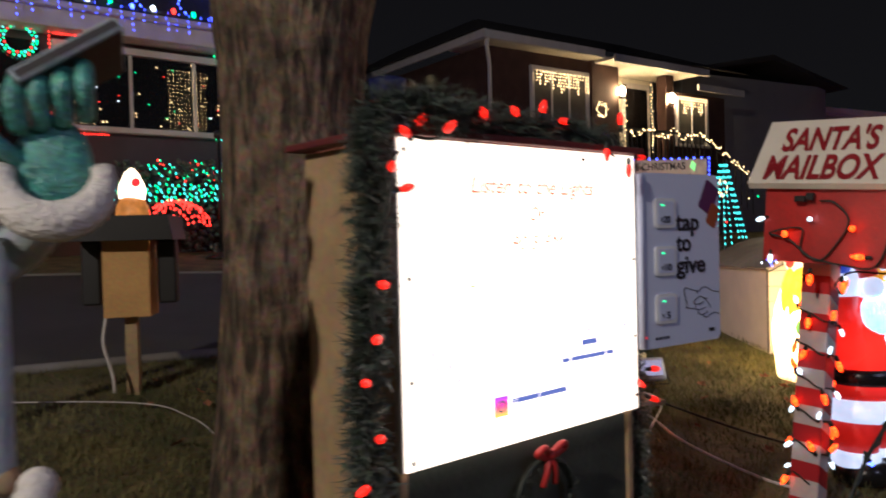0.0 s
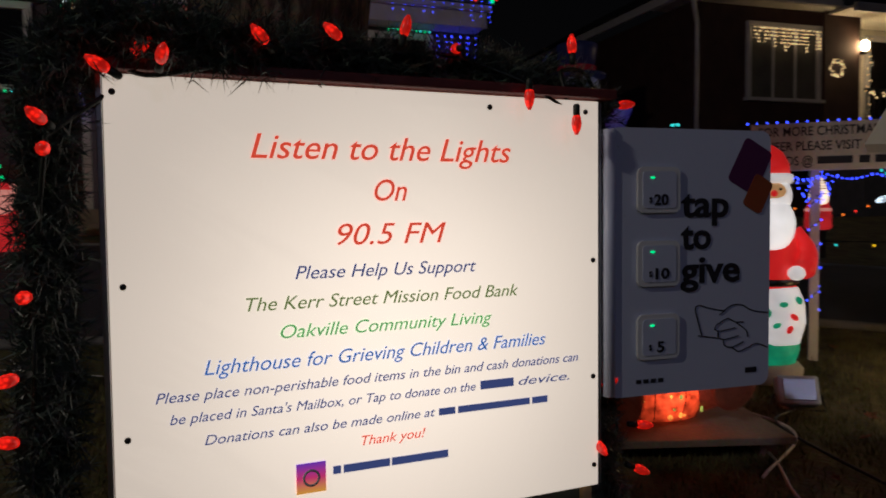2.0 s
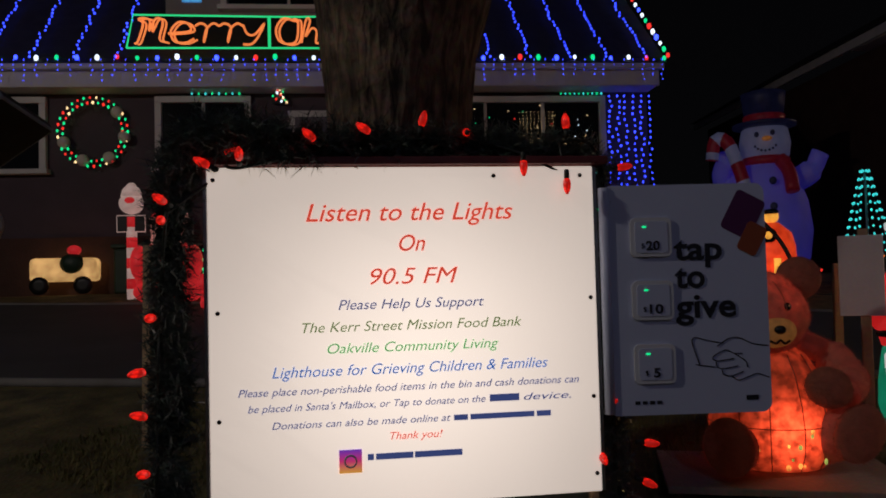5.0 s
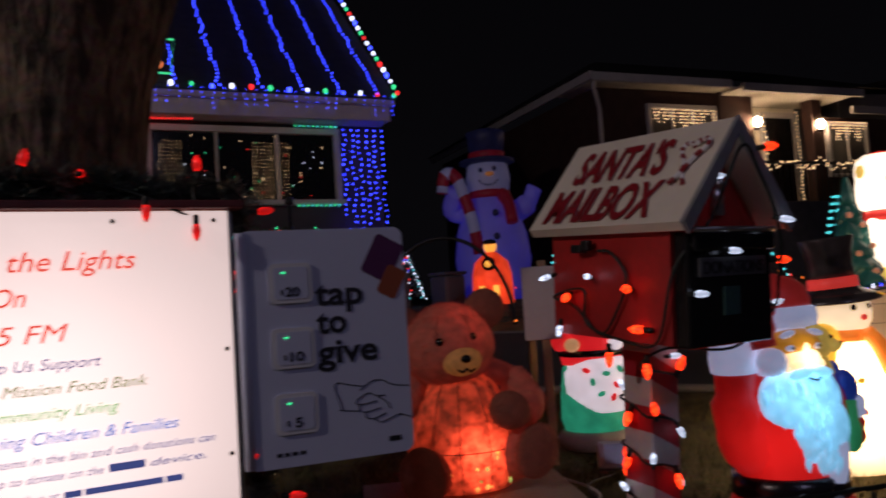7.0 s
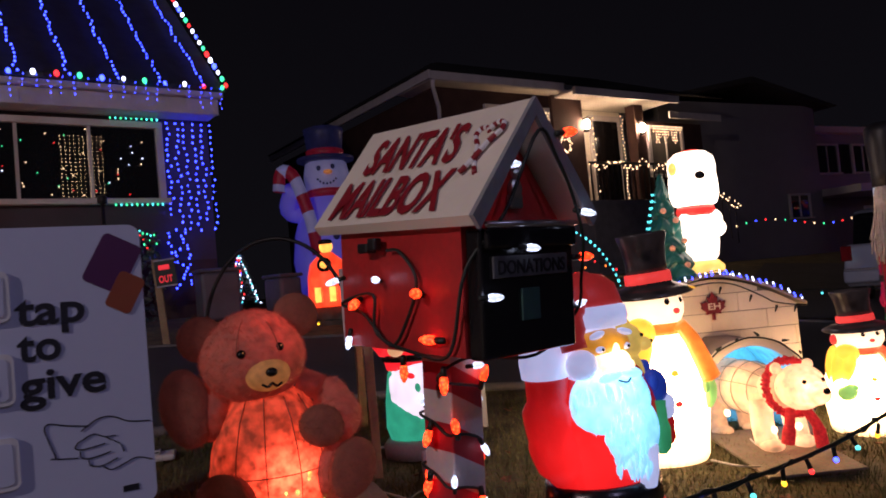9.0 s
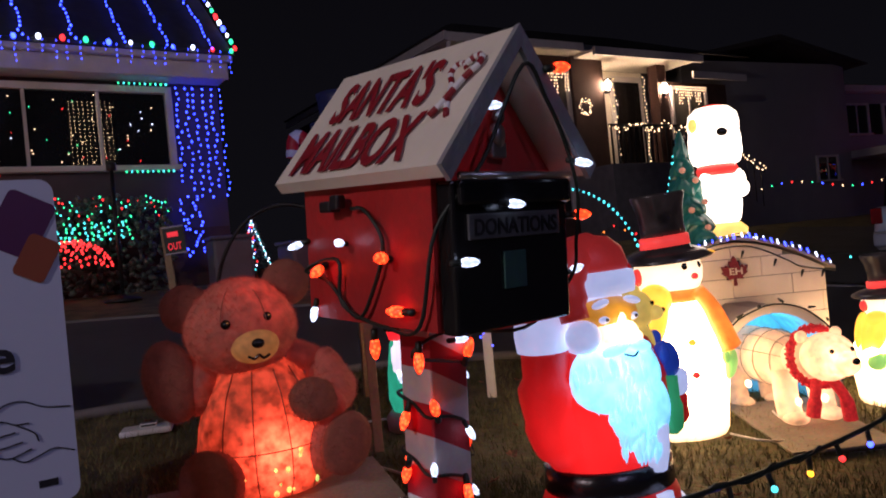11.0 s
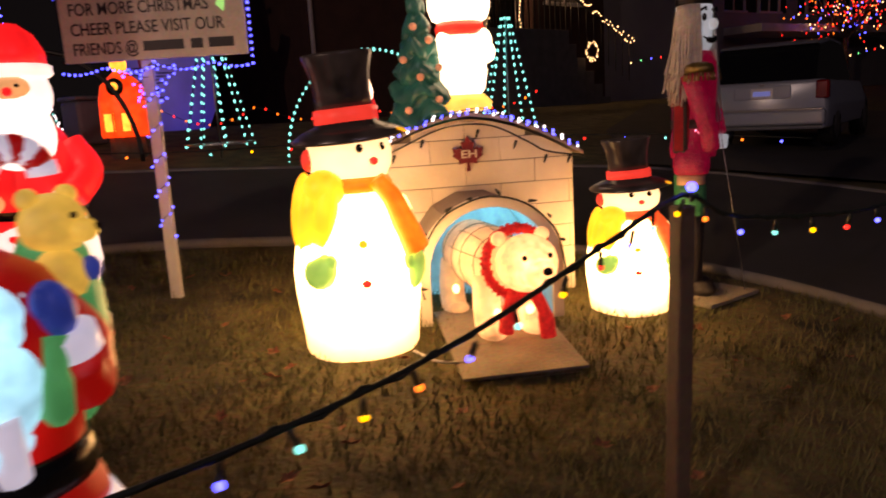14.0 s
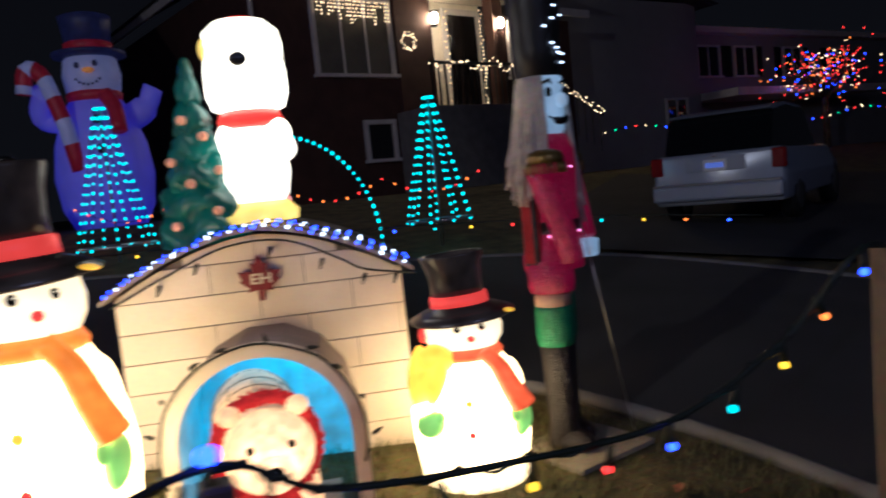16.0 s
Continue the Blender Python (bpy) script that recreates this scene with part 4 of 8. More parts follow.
S = -0.142
mb_spots = [("white", (S - 0.008, 0.5, 0.93), (-0.8, 0.5, -0.3)), ("orange", (S - 0.012, 0.42, 0.885), (-0.8, -0.4, -0.3)), ("white", (S - 0.012, 0.335, 0.93), (-0.8, -0.5, 0.1)), ("orange", (S - 0.012, 0.19, 0.905), (-0.8, -0.4, 0.1)),
            ("orange", (S - 0.012, 0.14, 0.82), (-0.2, 0.9, 0)), ("white", (S - 0.004, 0.47, 0.81), (-0.3, -0.1, -0.9)), ("orange", (-0.09, 0.3, 0.75), (0, 0, -1)), ("white", (-0.04, 0.22, 0.70), (0, -0.1, -1)), ("orange", (-0.06, 0.21, 0.73), (-0.2, -0.2, -1)),
            ("white", (-0.04, 0.0, 0.985), (0.9, -0.4, -0.1)), ("orange", (-0.09, 0.03, 1.02), (0.8, -0.4, -0.3)), ("white", (-0.06, 0.03, 1.14), (0.8, -0.5, 0)), ("orange", (0.08, -0.02, 1.2), (1, -0.1, 0.15)), ("white", (0.135, -0.02, 1.05), (0.5, -0.8, -0.2)),
            ("orange", (0.175, 0.02, 0.96), (1, -0.2, 0)), ("white", (-0.14, 0.0, 0.9), (0.8, -0.5, 0)), ("white", (0.18, 0.04, 0.86), (0.9, -0.3, 0.3)),
            ("white", (-0.058, 0.23, 0.575), (-0.5, -0.5, 0.7)), ("orange", (-0.03, 0.228, 0.64), (0.1, -0.4, -1)), ("orange", (-0.01, 0.23, 0.55), (-0.3, -0.5, -0.9)), ("orange", (0.03, 0.23, 0.56), (0.2, -0.5, -0.9)), ("white", (-0.03, 0.23, 0.46), (0, -0.3, -1)),
            ("white", (0.06, 0.25, 0.73), (1, -0.3, 0)), ("orange", (-0.062, 0.25, 0.39), (-0.9, -0.3, 0.3)), ("orange", (0.055, 0.24, 0.35), (0.3, -0.4, -0.9)), ("white", (-0.03, 0.23, 0.31), (0, -0.3, -1)), ("orange", (-0.06, 0.24, 0.24), (-0.6, -0.5, -0.4)),
            ("orange", (0.04, 0.23, 0.22), (0.2, -0.5, -0.9)), ("white", (-0.058, 0.26, 0.5), (-0.6, -0.4, -0.6))]
mb_path = [(S - 0.01, 0.3, 0.99), (S - 0.012, 0.25, 0.985), (S - 0.01, 0.2, 0.93), (S - 0.01, 0.24, 0.85), (S - 0.01, 0.3, 0.80), (S - 0.01, 0.4, 0.86), (S - 0.02, 0.47, 0.88), (S - 0.01, 0.36, 0.90), (S - 0.01, 0.35, 0.82), (S - 0.01, 0.2, 0.79), (S - 0.01, 0.1, 0.80), (S - 0.005, 0.05, 0.95), (-0.1, 0.0, 1.05),
           (0.0, -0.016, 1.2), (0.06, -0.018, 1.15), (0.11, -0.018, 1.08), (0.15, -0.012, 1.0), (0.168, 0.01, 0.92), (0.17, 0.03, 0.85), (0.1, 0.1, 0.765), (0.0, 0.2, 0.76), (-0.06, 0.23, 0.72), (0.055, 0.225, 0.66), (0.06, 0.35, 0.62), (-0.06, 0.35, 0.6), (-0.058, 0.23, 0.57), (0.056, 0.228, 0.52), (0.06, 0.35, 0.48), (-0.06, 0.35, 0.45), (-0.058, 0.23, 0.42), (0.056, 0.228, 0.37), (0.06, 0.35, 0.33), (-0.06, 0.35, 0.3), (-0.058, 0.23, 0.27), (0.056, 0.228, 0.2), (0.05, 0.25, 0.1)]
mb_spots = [(c, (x * (0.84 if z > 0.75 else 1.0) if x > -0.13 else x, y * 0.87 if z > 0.76 else y, z), w) for c, (x, y, z), w in mb_spots]
mb_path = [(x * (0.84 if z > 0.75 and x > -0.13 else 1.0), y * 0.87 if z > 0.76 else y, z) for x, y, z in mb_path]
def wound(z):
    """A point of the string wound round the square post, and the way out from it."""
    a = 2 * math.pi * (0.7 - z) / 0.115 - 2.2
    k = 0.053 / max(abs(math.cos(a)), abs(math.sin(a)))
    return (0.06 + k * math.cos(a), 0.316 + k * math.sin(a), z + 0.006 * math.sin(3 * a)), (math.cos(a), math.sin(a))


mb_spots = [(c, p, w) for c, p, w in mb_spots if p[2] > 0.7]
mb_path = [p for p in mb_path if p[2] > 0.7] + [wound(z)[0] for z in steps(0.68, 0.02, 52)]
hang = random.Random(12)
for i, z in enumerate(steps(0.68, 0.04, 34)):
    at, out = wound(z)
    up = hang.choice((-1.2, -1.2, -0.5, 0.9))
    mb_spots.append((("orange", "white", "orange", "white", "orange")[i % 5], (at[0] + 0.012 * out[0], at[1] + 0.012 * out[1], at[2] + 0.012 * up), (0.5 * out[0] + hang.gauss(0, 0.2), 0.5 * out[1] + hang.gauss(0, 0.2), up)))
c9_string("string_lights", MB, mb_spots, mb_path, "orange and white bulbs on wire wound over mailbox and post")
plug = Shape().box((S - 0.03, 0.3, 0.985), (S - 0.004, 0.335, 1.005), BLACK, 0.004).box((S - 0.03, 0.275, 0.99), (S - 0.01, 0.3, 1.015), BLACK, 0.004)
tagged(plug.obj("cable_plug", None, MB), "black plug hanging on the red mailbox side", "plug")

# ---- figures on the lawn ----
EYEBLACK = mat("black_eye_paint", (0.01, 0.01, 0.01), 0.25, vary=0.1, bump=0)
HATBLACK = glow("black_hat_plastic", (0.05, 0.035, 0.03), 0.14, base=(0.014, 0.013, 0.014), vary=0.9, scale=9, rough=0.28)
BELTBLACK = mat("glossy_black_belt", (0.01, 0.01, 0.012), 0.25, vary=0.2, bump=0.1)


def snowman(m, sx=1.0, scale=1.0, wide_scarf=False, label="", face_turn=0.0):
    """Blow-moulded snowman with top hat, scarf and mittens, lit from inside."""
    tag = "small" if wide_scarf else "large"
    snow = glow("lit_snow_" + tag, (1.0, 0.66, 0.26), 1.5, hot=(0.0, -0.05, 0.34, 0.38), boost=13.0, base=(0.8, 0.78, 0.7), vary=0.08)
    face = glow("lit_face_" + tag, (1.0, 0.76, 0.4), 1.0, hot=(0, -0.1, 0.6, 0.25), boost=1.5, base=(0.8, 0.78, 0.7), vary=0.08)
    yellow = glow("lit_yellow_" + tag, (1.0, 0.52, 0.03), 0.8, hot=(-0.08, -0.1, 0.5, 0.25), boost=1.9, vary=0.35, scale=9)
    orange = glow("lit_orange_" + tag, (1.0, 0.24, 0.02) if not wide_scarf else (1.0, 0.12, 0.03), 0.75, hot=(0.05, -0.1, 0.5, 0.2), boost=1.5, vary=0.3, scale=20)
    green = glow("lit_green_" + tag, (0.33, 0.75, 0.14), 0.55, vary=0.25, scale=20)
    red = glow("lit_red_" + tag, (0.9, 0.06, 0.04), 0.6, vary=0.1)
    s = Shape()
    s.lathe([(0.12, 0.0), (0.185, 0.005), (0.198, 0.03), (0.205, 0.12), (0.218, 0.24), (0.22, 0.32), (0.203, 0.43), (0.172, 0.53), (0.132, 0.60), (0.1, 0.63)], snow, squash=0.78)
    s.lathe([(0.07, 0.59), (0.115, 0.62), (0.142, 0.675), (0.146, 0.72), (0.135, 0.77), (0.11, 0.80)], face, squash=0.85)
    # hat: wide brim that droops in front, band, crown that flares upwards
    s.lathe([(0.10, -0.01), (0.15, -0.018), (0.192, -0.032), (0.196, -0.024), (0.15, 0.002), (0.11, 0.015), (0.102, 0.04)], HATBLACK, (0, 0, 0.8), (5, -4, 0), squash=0.85)
    # yellow ball stands for lamplight showing through the brim's tip
    s.ball((0.172, -0.03, 0.787), (0.024, 0.05, 0.008), yellow, (0, 14, 0))
    s.lathe([(0.108, 0.008), (0.106, 0.068), (0.098, 0.072)], red, (0, 0, 0.8), (0, -4, 0), squash=0.85)
    s.lathe([(0.098, 0.06), (0.095, 0.12), (0.102, 0.19), (0.118, 0.245), (0.116, 0.255), (0.108, 0.252), (0.1, 0.235), (0.02, 0.23)], HATBLACK, (0, 0, 0.8), (0, -4, 0), squash=0.8)
    s.ball((-0.142, -0.02, 0.70), (0.022, 0.03, 0.038), red)
    ca, sa = math.cos(radians(face_turn)), math.sin(radians(face_turn))
    faced = lambda x, y, z: (x * ca - y * sa, x * sa + y * ca, z)
    for x in (-0.045, 0.045):
        s.ball(faced(x, -0.121, 0.735), (0.013, 0.009, 0.015), EYEBLACK)
        # tiny pale dot set on the eye as a glint
        s.ball(faced(x + 0.004, -0.1295, 0.74), (0.003, 0.002, 0.003), face)
    s.ball(faced(0.0, -0.134, 0.69), (0.015, 0.014, 0.014), red)
    s.ball((0.005, -0.172, 0.42), (0.017, 0.009, 0.014), yellow)
    s.ball((0.007, -0.178, 0.285), (0.017, 0.009, 0.014), red)
    # scarf: ring round the neck and a tail over the shoulder
    s.lathe([(0.1, 0.572), (0.135, 0.585), (0.142, 0.61), (0.125, 0.635), (0.1, 0.64)], orange, squash=0.85)
    tail = smooth_path([(0.07, -0.12, 0.63), (0.12, -0.115, 0.56), (0.155, -0.12, 0.47), (0.19, -0.11, 0.38)], 5)
    s.tube(tail, [0.03 + 0.02 * i / len(tail) for i in range(len(tail))], orange, 10)
    # yellow end of the scarf, in folds over the other shoulder
    s.ball((-0.1, -0.085, 0.6), (0.072, 0.055, 0.07), yellow, (0, 25, 0))
    for x, y, z, w, h, t in ((-0.105, -0.112, 0.525, 0.042, 0.13, 12), (-0.15, -0.09, 0.51, 0.044, 0.15, 10), (-0.178, -0.05, 0.535, 0.034, 0.13, 8)):
        s.ball((x, y, z), (w, 0.036, h), yellow, (0, t, 0))
    # arms and mittens
    for x in (-1, 1):
        s.ball((x * 0.155, -0.03, 0.42), (0.05, 0.09, 0.15), snow)
    s.ball((-0.135, -0.14, 0.335), (0.056, 0.04, 0.062), green, (0, 20, 0)), s.ball((-0.1, -0.155, 0.365), (0.02, 0.02, 0.026), green), s.ball((-0.16, -0.125, 0.395), (0.044, 0.036, 0.03), snow)
    s.ball((0.185, -0.09, 0.305), (0.036, 0.045, 0.072), green, (0, 12, 0)), s.ball((0.16, -0.12, 0.34), (0.018, 0.02, 0.03), green)
    ob = tagged(s.obj("snowman_figure", None, m @ Matrix.Diagonal((sx * scale, sx * scale, scale, 1))), label, "lawn figure")
    return ob


snowman(pose(2.165, 4.53, rise(2.19, 4.5) - 0.005, 0, 0, 10), 1.02, 1.035, label="large lit plastic snowman in black top hat and orange scarf", face_turn=30.0)
snowman(pose(3.31, 4.95, rise(3.31, 4.95) - 0.015, 0, 0, -6), 1.22, 0.715, True, label="small lit plastic snowman with red scarf and black hat", face_turn=14.0)


def santa_waving():
    """Blow-moulded santa with a raised mitten, beard and a toy bear on his back."""
    red = glow("lit_red_coat", (0.8, 0.014, 0.008), 0.17, hot=(-0.1, -0.1, 0.56, 0.24), boost=7.0, base=(0.5, 0.02, 0.02), vary=0.16, scale=6)
    white = glow("lit_white_fur", (0.62, 0.75, 1.0), 0.42, base=(0.75, 0.76, 0.8), vary=0.12)
    beard = glow("lit_blue_beard", (0.22, 0.74, 1.0), 0.7, hot=(-0.07, -0.17, 0.7, 0.2), boost=2.6, base=(0.75, 0.8, 0.85), vary=0.22, scale=30)
    skin = glow("lit_amber_face", (1.0, 0.68, 0.28), 0.9, hot=(-0.038, -0.15, 0.8, 0.085), boost=5.5, base=(0.6, 0.4, 0.25), vary=0.12)
    tan = glow("amber_eye_sockets", (0.66, 0.27, 0.012), 0.5, hot=(-0.038, -0.14, 0.815, 0.075), boost=3.0, base=(0.3, 0.16, 0.04), vary=0.3)
    blue = glow("lit_blue_mitten", (0.02, 0.06, 0.42), 0.3, base=(0.02, 0.05, 0.3), vary=0.2)
    yellow = glow("lit_yellow_toy", (0.8, 0.56, 0.09), 0.42, base=(0.6, 0.48, 0.12), vary=0.3, scale=20)
    green = glow("lit_green_toy", (0.03, 0.42, 0.14), 0.34, base=(0.03, 0.35, 0.12), vary=0.2)
    cap = glow("dull_red_cap", (0.6, 0.035, 0.025), 0.16, hot=(-0.05, -0.08, 0.93, 0.16), boost=1.8, base=(0.42, 0.05, 0.045), vary=0.25, scale=6)
    s = Shape()
    for x in (-1, 1):
        s.lathe([(0.06, 0.0), (0.085, 0.005), (0.085, 0.05), (0.072, 0.09)], EYEBLACK, (x * 0.075, -0.02, 0), squash=1.2)
        s.lathe([(0.07, 0.06), (0.088, 0.075), (0.09, 0.115), (0.075, 0.13)], white, (x * 0.075, 0, 0))
        s.lathe([(0.075, 0.11), (0.088, 0.2), (0.085, 0.3)], red, (x * 0.07, 0, 0))
    # skirt with its fur hem, belt, coat
    s.lathe([(0.13, 0.25), (0.186, 0.258), (0.206, 0.285), (0.207, 0.315), (0.192, 0.345), (0.17, 0.35)], white, squash=0.86, n=40)
    s.lathe([(0.185, 0.335), (0.182, 0.37), (0.165, 0.41), (0.156, 0.45), (0.162, 0.5), (0.178, 0.55), (0.184, 0.62), (0.174, 0.69), (0.135, 0.755), (0.08, 0.79)], red, squash=0.84, n=40)
    s.lathe([(0.155, 0.395), (0.171, 0.4), (0.168, 0.458), (0.152, 0.464)], BELTBLACK, squash=0.86, n=40)
    s.tube([(0.03, -0.132, 0.455), (0.025, -0.146, 0.5), (0.02, -0.156, 0.56)], [0.026, 0.028, 0.028], white, 10)
    s.tube([(0.03, -0.158, 0.34), (0.03, -0.146, 0.395)], 0.024, white, 10)
    # raised arm beside the head
    s.tube(smooth_path([(-0.09, 0.0, 0.48), (-0.135, 0.0, 0.55), (-0.165, 0.0, 0.65), (-0.168, 0.0, 0.77)], 5), [0.07] * 4 + [0.082] * 4 + [0.074] * 4 + [0.058] * 4, red, 16)
    s.lathe([(0.045, -0.048), (0.062, -0.042), (0.066, 0.0), (0.062, 0.038), (0.045, 0.044)], white, (-0.172, 0.0, 0.8))
    s.ball((-0.168, 0.015, 0.875), (0.042, 0.042, 0.066), blue, (0, 10, 0)), s.ball((-0.14, 0.0, 0.86), (0.018, 0.02, 0.036), blue, (0, 30, 0))
    # other arm across the chest, holding the sack's strap
    s.tube(smooth_path([(0.12, 0.0, 0.68), (0.165, -0.02, 0.6), (0.155, -0.07, 0.56), (0.145, -0.09, 0.6)], 5), [0.06] * 6 + [0.05] * 6 + [0.042] * 4, red, 14)
    s.lathe([(0.03, -0.026), (0.046, -0.02), (0.046, 0.02), (0.03, 0.026)], white, (0.138, -0.095, 0.64), (12, -14, 0))
    s.ball((0.122, -0.108, 0.7), (0.032, 0.032, 0.048), blue, (0, -12, 0)), s.ball((0.1, -0.125, 0.715), (0.014, 0.014, 0.026), blue)
    s.tube(smooth_path([(0.115, -0.12, 0.66), (0.105, -0.13, 0.59), (0.1, -0.13, 0.52)], 4), [0.02] * 4 + [0.026] * 4 + [0.012], green, 10)
    # sack, toy bear and striped cane behind the shoulder
    s.ball((0.16, 0.06, 0.64), (0.075, 0.085, 0.2), green)
    s.ball((0.165, 0.03, 0.815), (0.056, 0.052, 0.056), yellow), s.ball((0.16, 0.025, 0.715), (0.05, 0.05, 0.075), yellow), s.ball((0.202, -0.005, 0.805), (0.026, 0.026, 0.021), yellow)
    s.ball((0.223, -0.019, 0.81), 0.007, EYEBLACK), s.ball((0.188, -0.017, 0.833), 0.006, EYEBLACK), s.ball((0.208, 0.005, 0.735), (0.018, 0.018, 0.022), blue)
    for x, y in ((0.13, 0.025), (0.195, 0.055)):
        s.ball((x, y, 0.863), 0.019, yellow)
    for i in range(8):
        a = math.pi * i / 8
        s.tube([(0.12 + 0.046 * math.cos(a + d), 0.05, 0.9 + 0.05 * math.sin(a + d)) for d in (0, 0.2, 0.41)], 0.025, red if i % 2 else white, 8)
    # head, sunken eyes, brows, nose, cheeks
    hx = -0.038
    s.ball((hx, -0.03, 0.80), (0.102, 0.1, 0.115), white)
    s.ball((hx, -0.082, 0.834), (0.09, 0.055, 0.046), tan), s.ball((hx, -0.098, 0.784), (0.074, 0.05, 0.044), skin)
    s.ball((hx, -0.15, 0.798), (0.019, 0.022, 0.022), skin), s.ball((hx, -0.128, 0.822), (0.013, 0.016, 0.02), skin)
    for x in (-1, 1):
        s.ball((hx + 0.034 * x, -0.132, 0.776), (0.026, 0.018, 0.018), skin), s.ball((hx + 0.046 * x, -0.125, 0.826), (0.014, 0.011, 0.0095), white), s.ball((hx + 0.046 * x, -0.1355, 0.826), 0.0044, EYEBLACK, u=8, v=6)
        s.ball((hx + 0.05 * x, -0.122, 0.864), (0.026, 0.012, 0.0095), white, (0, 14 * x, 0))
        s.ball((hx + 0.035 * x, -0.142, 0.757), (0.04, 0.02, 0.016), beard, (0, 14 * x, 0))
    s.tube(smooth_path([(hx - 0.022, -0.155, 0.744), (hx, -0.163, 0.737), (hx + 0.022, -0.155, 0.744)], 4), 0.0026, EYEBLACK, 6)
    # beard: full mass with carved locks
    s.ball((-0.03, -0.085, 0.675), (0.13, 0.082, 0.105), beard, u=28, v=18), s.ball((0.0, -0.112, 0.595), (0.1, 0.06, 0.105), beard, u=24, v=16)
    rng = random.Random(8)
    for i in range(190):
        u, v = rng.uniform(-1, 1), rng.uniform(0, 1)
        x, z = -0.045 + 0.045 * v + u * (0.13 - 0.06 * v), 0.745 - 0.215 * v
        y = -0.163 - 0.004 * v + 0.075 * u * u
        s.tube(smooth_path([(x, y + 0.006, z), (x + 0.006 * u, y - 0.004, z - 0.028), (x - 0.006 * u + rng.gauss(0, 0.004), y + 0.003, z - 0.058)], 3), [0.003, 0.006, 0.0075, 0.007, 0.006, 0.004, 0.002], beard, 6)
    # cap: fur band, dome, fold hanging to the pompom
    s.lathe([(0.085, 0.878), (0.111, 0.884), (0.115, 0.91), (0.111, 0.935), (0.09, 0.942)], white, (hx + 0.004, -0.03, 0), squash=0.93, n=36)
    s.lathe([(0.106, 0.925), (0.11, 0.955), (0.098, 0.995), (0.066, 1.022), (0.02, 1.03)], cap, (hx, -0.02, 0), squash=0.93, n=36)
    s.tube(smooth_path([(-0.045, -0.05, 0.995), (-0.105, -0.06, 0.98), (-0.14, -0.07, 0.915), (-0.14, -0.09, 0.83)], 6), [0.042] * 6 + [0.05] * 6 + [0.044] * 4 + [0.034] * 3, cap, 14)
    s.ball((-0.13, -0.1, 0.79), (0.043, 0.04, 0.04), white)
    return tagged(s.obj("santa_figure", None, pose(1.655, 2.985, rise(1.655, 2.985) + 0.005, 0, 0, 36) @ Matrix.Diagonal((1, 1, 0.98, 1))), "lit plastic santa with pale blue beard and raised blue mitten", "lawn figure")


santa_waving()


def santa_with_sack():
    red = glow("bright_red_coat", (0.95, 0.02, 0.02), 0.75, base=(0.5, 0.02, 0.02), vary=0.3, scale=8)
    white = glow("bright_white_beard", (1.0, 0.93, 0.9), 0.75, hot=(0, -0.1, 0.75, 0.3), boost=1.8, base=(0.8, 0.8, 0.8), vary=0.12)
    face = glow("bright_amber_face", (0.8, 0.42, 0.16), 0.6, base=(0.5, 0.3, 0.2), vary=0.2)
    green = glow("lit_green_sack", (0.02, 0.5, 0.25), 0.5, base=(0.02, 0.3, 0.15), vary=0.2)
    s = Shape()
    s.lathe([(0.15, 0.0), (0.19, 0.01), (0.195, 0.07), (0.17, 0.1)], SNOWBASE, squash=0.85)
    s.lathe([(0.155, 0.09), (0.175, 0.16), (0.17, 0.28), (0.15, 0.42), (0.13, 0.46)], green, squash=0.85)
    s.lathe([(0.15, 0.2), (0.176, 0.3), (0.168, 0.4), (0.14, 0.47), (0.1, 0.49)], white, (0.02, -0.02, 0), squash=0.85)
    for k, (x, z) in enumerate(((0.05, 0.4), (0.1, 0.34), (-0.02, 0.36), (0.08, 0.28), (0.02, 0.30), (-0.05, 0.42), (0.12, 0.42))):
        s.ball((x, -0.165 + 0.3 * x * x, z), (0.022, 0.014, 0.014), red if k % 2 else green, (0, 40 * k, 0))
    s.lathe([(0.15, 0.44), (0.165, 0.5), (0.17, 0.6), (0.155, 0.72), (0.11, 0.8), (0.08, 0.82)], red, squash=0.85)
    s.lathe([(0.15, 0.48), (0.172, 0.485), (0.172, 0.515), (0.15, 0.52)], EYEBLACK, squash=0.85)
    for x in (-1, 1):
        s.tube(smooth_path([(x * 0.13, 0, 0.74), (x * 0.19, -0.03, 0.64), (x * 0.15, -0.12, 0.56)], 5), 0.055, red, 12)
        s.ball((x * 0.11, -0.15, 0.55), (0.04, 0.035, 0.035), face if x < 0 else white)
    s.ball((0, -0.05, 0.92), (0.115, 0.105, 0.12), white), s.ball((0.0, -0.1, 0.78), (0.12, 0.075, 0.14), white), s.ball((0, -0.12, 0.94), (0.07, 0.045, 0.05), face)
    s.ball((0, -0.165, 0.93), (0.016, 0.016, 0.016), red)
    for x in (-0.03, 0.03):
        s.ball((x, -0.158, 0.95), (0.009, 0.006, 0.007), EYEBLACK)
    s.lathe([(0.11, 0.98), (0.122, 0.99), (0.122, 1.02), (0.1, 1.03)], white, (0, -0.04, 0)), s.lathe([(0.108, 1.02), (0.105, 1.07), (0.075, 1.13), (0.03, 1.165), (0.008, 1.17)], red, (0, -0.04, 0))
    return tagged(s.obj("santa_figure", None, pose(0.995, 4.64, rise(0.995, 4.64), 0, 0, 12)), "bright lit plastic santa holding a white and green sack", "lawn figure")


SNOWBASE = mat("moulded_snow_base", (0.55, 0.5, 0.46), 0.6, vary=0.2)
santa_with_sack()


